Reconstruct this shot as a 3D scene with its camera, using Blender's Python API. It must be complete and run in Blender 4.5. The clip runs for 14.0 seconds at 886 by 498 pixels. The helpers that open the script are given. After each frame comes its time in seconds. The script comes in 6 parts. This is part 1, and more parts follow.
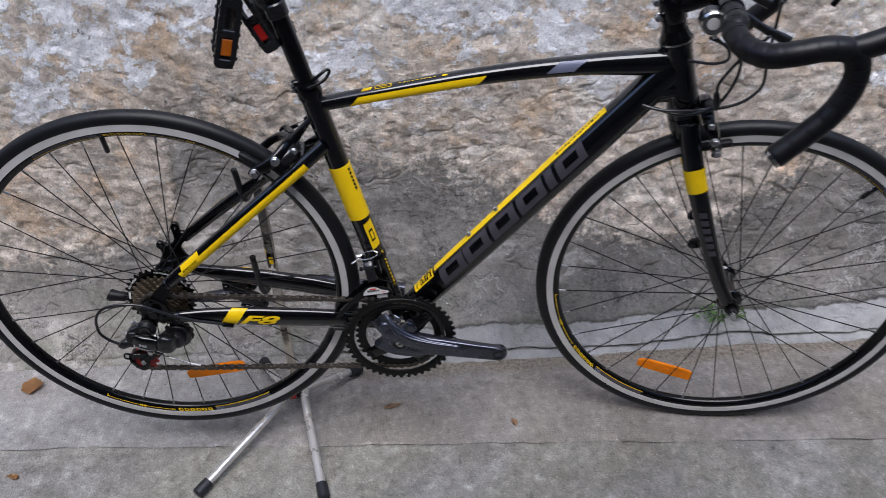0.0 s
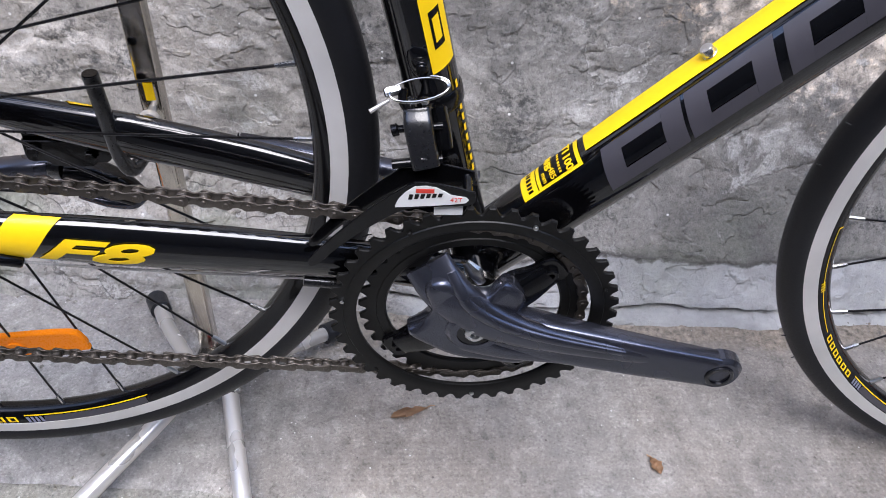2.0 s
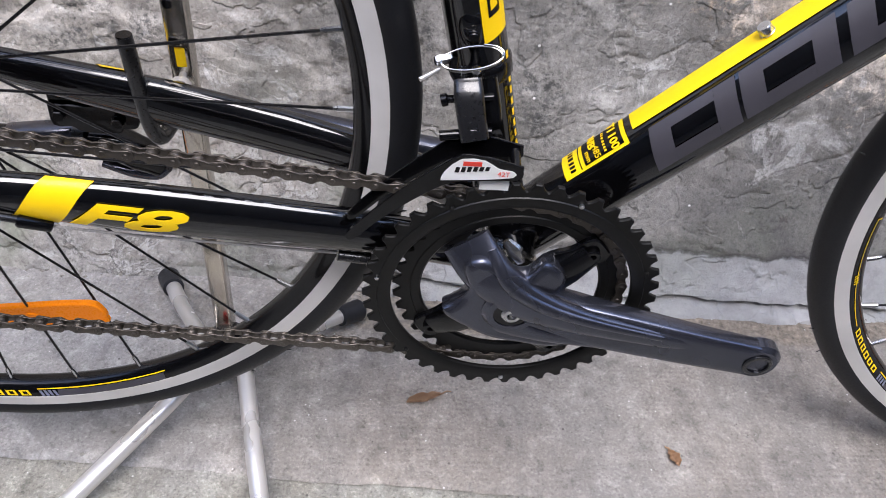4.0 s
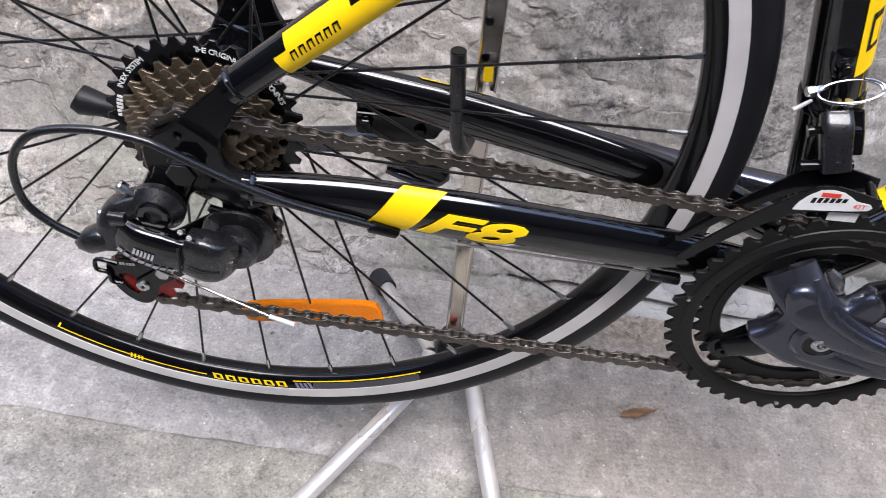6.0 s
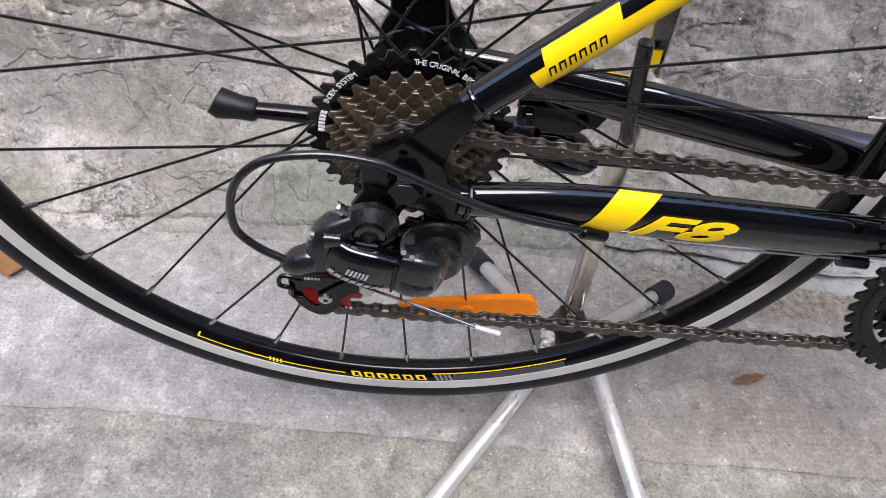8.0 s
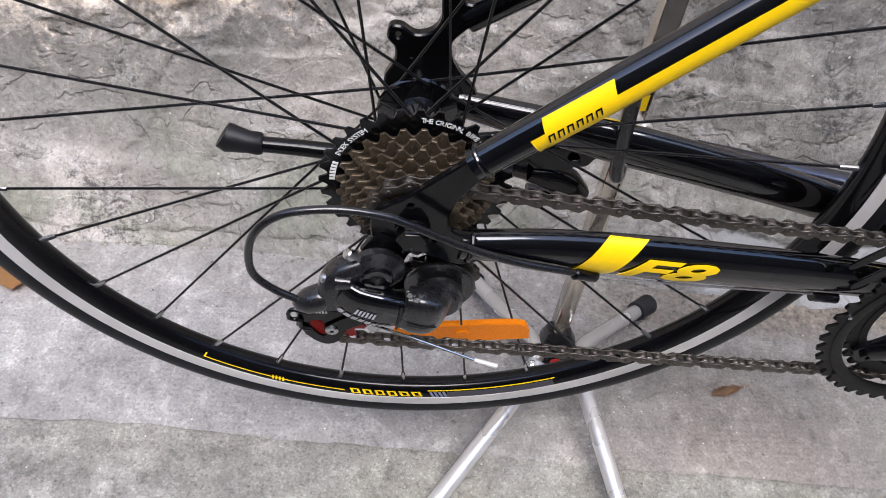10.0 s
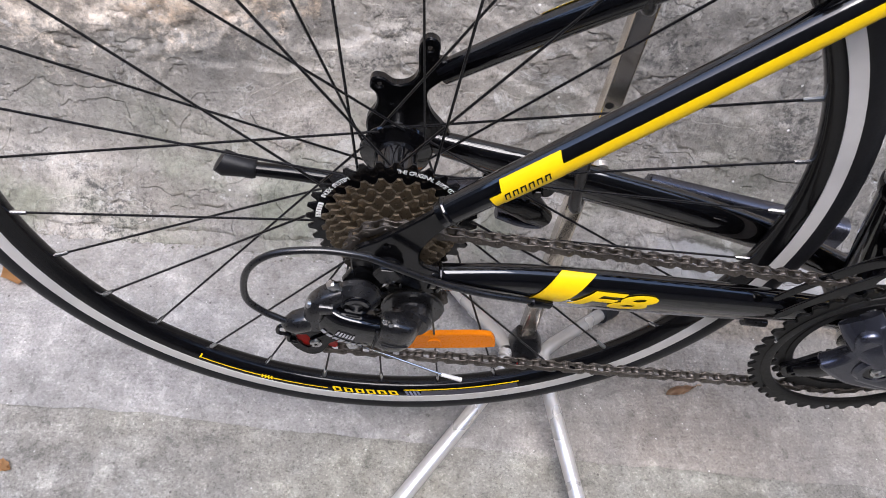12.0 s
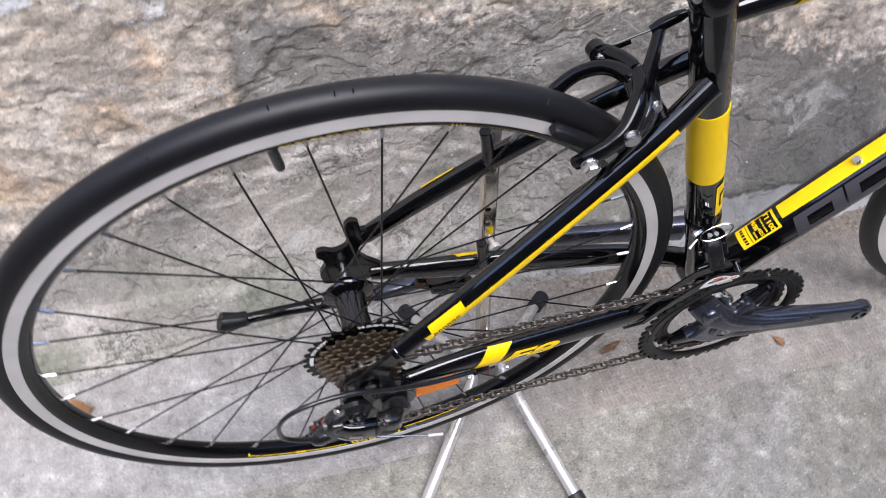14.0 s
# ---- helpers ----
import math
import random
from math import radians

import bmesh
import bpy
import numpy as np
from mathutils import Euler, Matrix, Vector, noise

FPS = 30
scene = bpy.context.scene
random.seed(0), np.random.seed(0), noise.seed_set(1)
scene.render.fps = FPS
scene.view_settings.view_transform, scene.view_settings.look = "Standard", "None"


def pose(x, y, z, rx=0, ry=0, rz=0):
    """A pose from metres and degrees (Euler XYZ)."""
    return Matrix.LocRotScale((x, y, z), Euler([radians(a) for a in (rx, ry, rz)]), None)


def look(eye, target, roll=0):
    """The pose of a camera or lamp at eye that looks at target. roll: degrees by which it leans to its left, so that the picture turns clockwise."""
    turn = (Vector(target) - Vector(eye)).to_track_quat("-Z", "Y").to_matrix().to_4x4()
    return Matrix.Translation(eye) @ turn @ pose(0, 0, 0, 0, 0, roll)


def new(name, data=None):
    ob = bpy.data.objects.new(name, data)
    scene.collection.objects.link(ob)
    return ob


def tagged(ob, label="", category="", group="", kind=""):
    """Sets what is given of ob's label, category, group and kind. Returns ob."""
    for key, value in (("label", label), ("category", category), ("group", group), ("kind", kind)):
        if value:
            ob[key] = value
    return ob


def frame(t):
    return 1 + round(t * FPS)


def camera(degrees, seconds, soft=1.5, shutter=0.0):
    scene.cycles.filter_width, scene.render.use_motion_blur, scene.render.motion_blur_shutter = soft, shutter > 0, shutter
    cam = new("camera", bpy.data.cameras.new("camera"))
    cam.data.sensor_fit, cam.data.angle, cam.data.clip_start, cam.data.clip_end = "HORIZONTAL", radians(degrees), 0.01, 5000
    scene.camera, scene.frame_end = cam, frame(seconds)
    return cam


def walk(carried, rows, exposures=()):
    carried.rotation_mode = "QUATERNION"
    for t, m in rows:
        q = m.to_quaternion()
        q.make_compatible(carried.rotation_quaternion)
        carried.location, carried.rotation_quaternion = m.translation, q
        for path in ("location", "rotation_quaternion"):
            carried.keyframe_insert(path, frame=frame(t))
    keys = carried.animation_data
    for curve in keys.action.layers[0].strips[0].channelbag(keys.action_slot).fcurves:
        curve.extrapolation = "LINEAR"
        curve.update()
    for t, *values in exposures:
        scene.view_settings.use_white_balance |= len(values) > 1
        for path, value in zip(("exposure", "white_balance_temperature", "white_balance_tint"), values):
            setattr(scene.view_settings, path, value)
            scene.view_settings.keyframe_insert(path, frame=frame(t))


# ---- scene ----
cam = camera(56.64, 14.0, soft=0.55, shutter=0.2)
# seconds, eye (m), yaw, pitch, roll (degrees)
ROWS = [
    (0, 0.4863, -1.1275, 1.2743, 0.16, -36.18, -3.28),
    (0.5, 0.3524, -0.8920, 1.1958, -1.06, -38.04, -1.41),
    (1, 0.3542, -0.6248, 1.0205, -3.58, -40.17, 0.59),
    (1.5, 0.3484, -0.4396, 0.8115, -3.77, -42.65, 1.73),
    (2, 0.3506, -0.4171, 0.7298, -4.00, -45.00, 3.58),
    (4.3, 0.3053, -0.4148, 0.7110, -4.79, -45.39, 6.07),
    (4.5, 0.2797, -0.4206, 0.7170, -4.08, -45.44, 5.78),
    (5, 0.2226, -0.4274, 0.7233, -0.54, -45.45, 4.40),
    (5.5, 0.1910, -0.4248, 0.7190, 0.83, -45.44, 4.59),
    (6, 0.1566, -0.4214, 0.7151, 1.25, -45.62, 4.69),
    (6.5, 0.0986, -0.4128, 0.7180, 0.91, -46.13, 4.65),
    (7, 0.0447, -0.4052, 0.7126, -0.22, -47.94, 4.44),
    (7.5, 0.0171, -0.3970, 0.7111, -1.67, -48.97, 4.59),
    (8, 0.0061, -0.3935, 0.7250, -2.87, -49.27, 4.71),
    (8.2, 0.0053, -0.3949, 0.7313, -3.31, -49.17, 4.80),
    (10.3, -0.0129, -0.3883, 0.7841, -5.68, -50.64, 7.29),
    (10.5, -0.0136, -0.3915, 0.7936, -6.01, -50.97, 7.74),
    (11, -0.0132, -0.3998, 0.8108, -6.44, -51.57, 8.49),
    (11.5, -0.0093, -0.4033, 0.8186, -6.71, -51.78, 9.02),
    (12, -0.0056, -0.3992, 0.8532, -6.90, -52.19, 9.29),
    (12.5, 0.0077, -0.4107, 0.8984, -7.09, -52.37, 9.61),
    (13, 0.0389, -0.4308, 0.9397, -6.90, -52.74, 9.73),
    (13.5, 0.0514, -0.4365, 1.0304, -7.89, -55.33, 8.52),
    (14, 0.0073, -0.3949, 1.1470, -12.43, -57.80, -3.43),
]
walk(cam, [(t, pose(x, y, z, 90 + pitch, 0, yaw) @ pose(0, 0, 0, 0, 0, roll)) for t, x, y, z, yaw, pitch, roll in ROWS],
     [(0.0, 0.94, 5980, 13), (0.5, 1.15, 5980, 13), (1.0, 1.45, 6000, 13), (1.5, 1.66, 5900, 14), (2.0, 1.75, 5900, 14), (4.5, 1.80, 6120, 14), (6.0, 1.88, 6150, 14), (7.0, 1.75, 6200, 14), (14.0, 1.68, 6150, 14)])

# ---- light: open shade under a bright, thinly clouded sky ----
world = bpy.data.worlds.new("sky")
scene.world = world
world.use_nodes = True
wn = world.node_tree.nodes
sky = wn.new("ShaderNodeTexSky")
sky.sky_type = "NISHITA"
sky.sun_disc = False
sky.sun_elevation, sky.sun_rotation = radians(62), radians(200)
sky.air_density, sky.dust_density, sky.ozone_density = 1.0, 1.2, 1.0
world.node_tree.links.new(sky.outputs[0], wn["Background"].inputs[0])
wn["Background"].inputs[1].default_value = 0.15
sun = new("sun", bpy.data.lights.new("sun", "SUN"))
sun.data.energy, sun.data.angle, sun.data.color = 1.5, radians(40), (1.0, 0.94, 0.86)
sun.matrix_world = look((0.6, -1.6, 3.6), (0.3, 0, 0))

# ---- materials ----


def material(name, build):
    m = bpy.data.materials.new(name)
    m.use_nodes = True
    build(m.node_tree, m.node_tree.nodes["Principled BSDF"])
    return m


def node(nt, kind, **values):
    n = nt.nodes.new(kind)
    for k, v in values.items():
        n.inputs[k.replace("_", " ")].default_value = v
    return n


def coords(nt, scale=(1, 1, 1), turn=(0, 0, 0)):
    g = nt.nodes.new("ShaderNodeNewGeometry")
    m = nt.nodes.new("ShaderNodeMapping")
    nt.links.new(g.outputs["Position"], m.inputs["Vector"])
    m.inputs["Scale"].default_value, m.inputs["Rotation"].default_value = scale, turn
    return m.outputs[0]


def noise_tex(nt, where, scale, detail=4.0, rough=0.55, distort=0.0):
    n = node(nt, "ShaderNodeTexNoise", Scale=scale, Detail=detail, Roughness=rough, Distortion=distort)
    nt.links.new(where, n.inputs["Vector"])
    return n.outputs["Fac"]


def ramp(nt, fac, *stops):
    r = nt.nodes.new("ShaderNodeValToRGB")
    el = r.color_ramp.elements
    while len(el) < len(stops):
        el.new(0.5)
    for e, (p, c) in zip(el, stops):
        e.position = p
        e.color = (c, c, c, 1) if isinstance(c, (int, float)) else (*c, 1)
    nt.links.new(fac, r.inputs[0])
    return r.outputs[0]


def mix(nt, fac, a, b, mode="MIX"):
    m = nt.nodes.new("ShaderNodeMix")
    m.data_type, m.blend_type = "RGBA", mode
    for i, v in ((0, fac), (6, a), (7, b)):
        if isinstance(v, (int, float)):
            m.inputs[i].default_value = v if i == 0 else (v, v, v, 1)
        elif isinstance(v, tuple):
            m.inputs[i].default_value = (*v, 1)
        else:
            nt.links.new(v, m.inputs[i])
    return m.outputs[2]


def math_node(nt, op, a, b=0.0):
    m = nt.nodes.new("ShaderNodeMath")
    m.operation = op
    for i, v in enumerate((a, b)):
        if isinstance(v, (int, float)):
            m.inputs[i].default_value = v
        else:
            nt.links.new(v, m.inputs[i])
    return m.outputs[0]


def bump(nt, bsdf, height, strength=0.3, distance=0.001):
    b = node(nt, "ShaderNodeBump", Strength=strength, Distance=distance)
    nt.links.new(height, b.inputs["Height"])
    nt.links.new(b.outputs[0], bsdf.inputs["Normal"])


def simple(name, color, rough, metal=0.0, coat=0.0, vary=0.25, grain=60.0, bumpy=0.1, specular=0.5, coat_ior=1.5):
    """Paint, rubber, plastic or metal with uneven tone, uneven gloss and a fine relief."""
    def build(nt, b):
        w = coords(nt)
        big = noise_tex(nt, w, 14.0, 3.0)
        fine = noise_tex(nt, w, grain * 10, 3.0)
        tone = ramp(nt, big, (0.3, 1 - vary), (0.7, 1 + vary * 0.4))
        nt.links.new(mix(nt, 1.0, color, tone, "MULTIPLY"), b.inputs["Base Color"])
        nt.links.new(ramp(nt, fine if bumpy else big, (0.3, max(rough - 0.06, 0.02)), (0.7, min(rough + 0.08, 1))), b.inputs["Roughness"])
        b.inputs["Metallic"].default_value = metal
        b.inputs["Coat Weight"].default_value = coat
        b.inputs["Coat Roughness"].default_value = 0.05
        b.inputs["Coat IOR"].default_value = coat_ior
        b.inputs["Specular IOR Level"].default_value = specular
        if bumpy:
            bump(nt, b, fine, bumpy, 0.0004)
    return material(name, build)


PAINT = simple("gloss_black_paint", (0.0015, 0.0015, 0.002), 0.25, coat=1.0, specular=0.1, bumpy=0.0, coat_ior=1.62)
YELLOW = simple("yellow_decal", (0.93, 0.615, 0.0), 0.4, coat=0.1, vary=0.06, specular=0.25, bumpy=0.02)
GREY = simple("grey_decal", (0.050, 0.047, 0.056), 0.42, vary=0.1)
BLUEGREY = simple("bluish_grey_decal", (0.16, 0.17, 0.24), 0.35, vary=0.1)
RUBBER = simple("tyre_rubber", (0.0065, 0.0068, 0.0085), 0.46, vary=0.3, bumpy=0.15, specular=0.36)
TAPE = simple("bar_tape", (0.005, 0.005, 0.0065), 0.4, vary=0.25, bumpy=0.1, specular=0.32)
BLACK = simple("black_anodised", (0.0025, 0.0025, 0.003), 0.19, coat=0.3, specular=0.22, bumpy=0.03)
PLASTIC = simple("black_plastic", (0.0085, 0.0085, 0.0095), 0.30, coat=0.6, specular=0.4, bumpy=0.03)
RINGBLACK = simple("satin_black_steel", (0.0045, 0.0043, 0.004), 0.40, vary=0.3, grain=40, bumpy=0.08, specular=0.26)
SATIN = simple("charcoal_alloy", (0.085, 0.089, 0.113), 0.24, metal=0.85, coat=0.3, vary=0.15, bumpy=0.0)
ALLOY = simple("machined_alloy", (0.66, 0.64, 0.62), 0.5, metal=0.25, vary=0.16, grain=30)
CHROME = simple("chromed_steel", (0.62, 0.60, 0.55), 0.18, metal=1.0, vary=0.2, bumpy=0.0)
POSTCHROME = simple("post_chrome", (0.66, 0.61, 0.54), 0.16, metal=1.0, vary=0.25, bumpy=0.0)
STEEL = simple("dull_chrome_tube", (0.68, 0.66, 0.63), 0.26, metal=0.62, vary=0.15, bumpy=0.0)
BOLT = simple("zinc_bolt", (0.62, 0.62, 0.62), 0.25, metal=1.0, vary=0.15, bumpy=0.0)
SPOKE = simple("black_spoke", (0.006, 0.006, 0.007), 0.3, specular=0.4)
CHAIN = simple("oiled_chain_steel", (0.125, 0.110, 0.096), 0.38, metal=0.88, vary=0.35)
BROWN = simple("brown_sprocket_steel", (0.165, 0.130, 0.090), 0.30, metal=0.82, vary=0.35)
ORANGE = simple("orange_reflector", (0.88, 0.235, 0.002), 0.28, coat=0.08, vary=0.15, bumpy=0.3, specular=0.18)
AMBER = simple("dull_amber_reflector", (0.40, 0.10, 0.004), 0.3, vary=0.15)
RED = simple("red_plastic", (0.42, 0.012, 0.008), 0.35)
WHITE = simple("white_sticker", (0.72, 0.72, 0.70), 0.4, vary=0.08)
GREYPRINT = simple("pale_grey_print", (0.38, 0.38, 0.40), 0.4, vary=0.08)
REDINK = simple("red_ink", (0.65, 0.05, 0.03), 0.45, vary=0.05)
CLEAR = simple("clear_sleeve", (0.30, 0.29, 0.28), 0.25, vary=0.2)
FOOT = simple("dark_grey_rubber", (0.016, 0.017, 0.021), 0.5, vary=0.3, bumpy=0.1, specular=0.4)
LEAF = simple("dry_leaf", (0.40, 0.25, 0.145), 0.7, vary=0.5, bumpy=0.4)
PALELEAF = simple("pale_dry_leaf", (0.50, 0.27, 0.11), 0.7, vary=0.4, bumpy=0.4)
WEED = simple("weed_green", (0.085, 0.17, 0.035), 0.6, vary=0.4)


def specks(nt, where, scale, size, share):
    """Sparse round grains: 1 on a grain, 0 between."""
    v = node(nt, "ShaderNodeTexVoronoi", Scale=scale)
    nt.links.new(where, v.inputs["Vector"])
    sep = nt.nodes.new("ShaderNodeSeparateColor")
    nt.links.new(v.outputs["Color"], sep.inputs[0])
    dot = ramp(nt, v.outputs["Distance"], (size * 0.7, 1.0), (size, 0.0))
    return math_node(nt, "MULTIPLY", dot, math_node(nt, "LESS_THAN", sep.outputs[0], share))


def build_concrete(nt, b, rougher):
    w = coords(nt)
    big = noise_tex(nt, w, 2.6, 5.0, 0.6)
    cloud = noise_tex(nt, w, 9.0, 7.0, 0.62, 0.4)
    mid = noise_tex(nt, w, 34.0, 8.0, 0.68)
    coarse = noise_tex(nt, w, 120.0, 6.0, 0.72)
    grain = noise_tex(nt, w, 330.0, 4.0, 0.7)
    stain = noise_tex(nt, coords(nt, (1, 1.8, 1)), 5.5, 8.0, 0.7, 0.5)
    warm = noise_tex(nt, w, 4.3, 4.0, 0.5)
    sep = nt.nodes.new("ShaderNodeSeparateXYZ")
    nt.links.new(w, sep.inputs[0])
    x = sep.outputs["X"]
    if rougher:
        base = ramp(nt, cloud, (0.32, (0.185, 0.176, 0.158)), (0.45, (0.235, 0.225, 0.203)), (0.57, (0.290, 0.280, 0.258)), (0.68, (0.37, 0.362, 0.342)))
        base = mix(nt, ramp(nt, warm, (0.42, 0.0), (0.60, 0.55)), base, (0.225, 0.214, 0.168))
        base = mix(nt, 1.0, base, ramp(nt, mid, (0.32, 0.62), (0.44, 0.95), (0.55, 1.04), (0.68, 1.45)), "MULTIPLY")
    else:
        base = ramp(nt, cloud, (0.30, (0.215, 0.208, 0.199)), (0.46, (0.258, 0.250, 0.240)), (0.58, (0.290, 0.281, 0.270)), (0.70, (0.35, 0.340, 0.328)))
        # a browner stretch, stained by soil and rust
        brown = math_node(nt, "MULTIPLY", ramp(nt, sep.outputs["X"], (0.0, 0.0), (0.30, 1.0)), ramp(nt, warm, (0.38, 0.5), (0.60, 1.0)))
        base = mix(nt, brown, base, mix(nt, 1.0, base, (1.0, 0.935, 0.855), "MULTIPLY"))
        base = mix(nt, 0.75, base, ramp(nt, mid, (0.32, 0.60), (0.45, 0.96), (0.55, 1.04), (0.68, 1.45)), "MULTIPLY")
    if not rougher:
        # colour darker at the outer edge, lightened towards the wall for missing light
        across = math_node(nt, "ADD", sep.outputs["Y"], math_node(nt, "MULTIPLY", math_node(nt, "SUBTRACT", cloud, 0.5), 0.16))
        light_lift = ramp(nt, across, (0.010, 0.94), (0.05, 1.04), (0.11, 1.20))
        light_lift = mix(nt, ramp(nt, x, (0.42, 0.0), (0.55, 0.75)), light_lift, (1.0, 1.0, 1.0))
        base = mix(nt, 1.0, base, light_lift, "MULTIPLY")
    base = mix(nt, 0.8 if rougher else 0.5, base, ramp(nt, stain, (0.28, 0.68), (0.42, 1.0), (0.60, 1.02), (0.72, 1.28)), "MULTIPLY")
    base = mix(nt, 1.0, base, ramp(nt, big, (0.3, 0.90), (0.7, 1.10)), "MULTIPLY")
    base = mix(nt, 1.0, base, ramp(nt, math_node(nt, "ADD", x, math_node(nt, "MULTIPLY", math_node(nt, "SUBTRACT", stain, 0.5), 0.4)), (0.22, 1.0), (0.55, 0.80)), "MULTIPLY")
    amp = 0.75 if rougher else 0.55
    col = mix(nt, 1.0, base, ramp(nt, grain, (0.33, 1 - 0.6 * amp), (0.45, 1.0), (0.55, 1.02), (0.67, 1 + 0.7 * amp)), "MULTIPLY")
    col = mix(nt, 1.0, col, ramp(nt, coarse, (0.30, 1 - 0.5 * amp), (0.42, 1.0), (0.58, 1.0), (0.70, 1 + 0.5 * amp)), "MULTIPLY")
    scab = noise_tex(nt, w, 62.0, 4.0, 0.6, 0.6)
    col = mix(nt, 0.85, col, ramp(nt, scab, (0.36, 0.74), (0.40, 0.98), (0.56, 1.0), (0.60, 1.22)), "MULTIPLY")
    # soil gathered in the joint along the wall
    ends = ramp(nt, sep.outputs["X"], (0.20, 0.25), (0.36, 1.0))
    foot = ramp(nt, math_node(nt, "ADD", sep.outputs["Y"], math_node(nt, "MULTIPLY", math_node(nt, "SUBTRACT", stain, 0.5), 0.10)), (0.142, 0.0), (0.166, 0.85))
    foot = math_node(nt, "MULTIPLY", foot, ends)
    col = mix(nt, foot, col, mix(nt, 1.0, (0.17, 0.145, 0.115), ramp(nt, coarse, (0.35, 0.45), (0.65, 1.9)), "MULTIPLY"))
    col = mix(nt, math_node(nt, "MULTIPLY", specks(nt, w, 120.0, 0.18, 0.022), 0.75), col, (0.07, 0.06, 0.055))
    col = mix(nt, math_node(nt, "MULTIPLY", specks(nt, w, 230.0, 0.24, 0.014), 0.7), col, (0.74, 0.73, 0.71))
    if rougher:
        # unseen ground past a ragged edge, darkened to dim its reflection in black paint
        lane = math_node(nt, "LESS_THAN", math_node(nt, "ADD", sep.outputs["Y"], math_node(nt, "MULTIPLY", math_node(nt, "SUBTRACT", mid, 0.5), 0.12)), -0.60)
        dim_ground = ramp(nt, coarse, (0.34, (0.028, 0.027, 0.026)), (0.5, (0.055, 0.053, 0.050)), (0.66, (0.10, 0.098, 0.094)))
        col = mix(nt, lane, col, dim_ground)
    nt.links.new(col, b.inputs["Base Color"])
    b.inputs["Roughness"].default_value = 0.88
    relief = math_node(nt, "ADD", math_node(nt, "MULTIPLY", coarse, 1.0 if rougher else 0.45), math_node(nt, "MULTIPLY", grain, 0.35))
    relief = math_node(nt, "ADD", relief, math_node(nt, "MULTIPLY", mid, 0.7))
    if not rougher:
        # the print of sacking left in the wet cement, worn away in places
        weave = node(nt, "ShaderNodeTexVoronoi", Scale=165.0, Randomness=0.18)
        nt.links.new(coords(nt, (1, 1, 0)), weave.inputs["Vector"])
        dots = math_node(nt, "MULTIPLY", ramp(nt, weave.outputs["Distance"], (0.15, 0.0), (0.55, 1.0)), ramp(nt, warm, (0.40, 0.0), (0.54, 0.45)))
        relief = math_node(nt, "SUBTRACT", relief, dots)
    bump(nt, b, relief, 0.9, 0.003 if rougher else 0.002)


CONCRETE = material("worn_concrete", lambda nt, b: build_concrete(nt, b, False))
AGGREGATE = material("rough_concrete", lambda nt, b: build_concrete(nt, b, True))


# upper edge of the grey cement coat on the wall: x, z
COAT = ((-0.5, 0.20), (-0.2, 0.26), (-0.09, 0.29), (-0.06, 0.47), (0.16, 0.455), (0.35, 0.43), (0.60, 0.37), (0.71, 0.27), (0.90, 0.22), (1.05, 0.23), (1.17, 0.32), (1.39, 0.40))


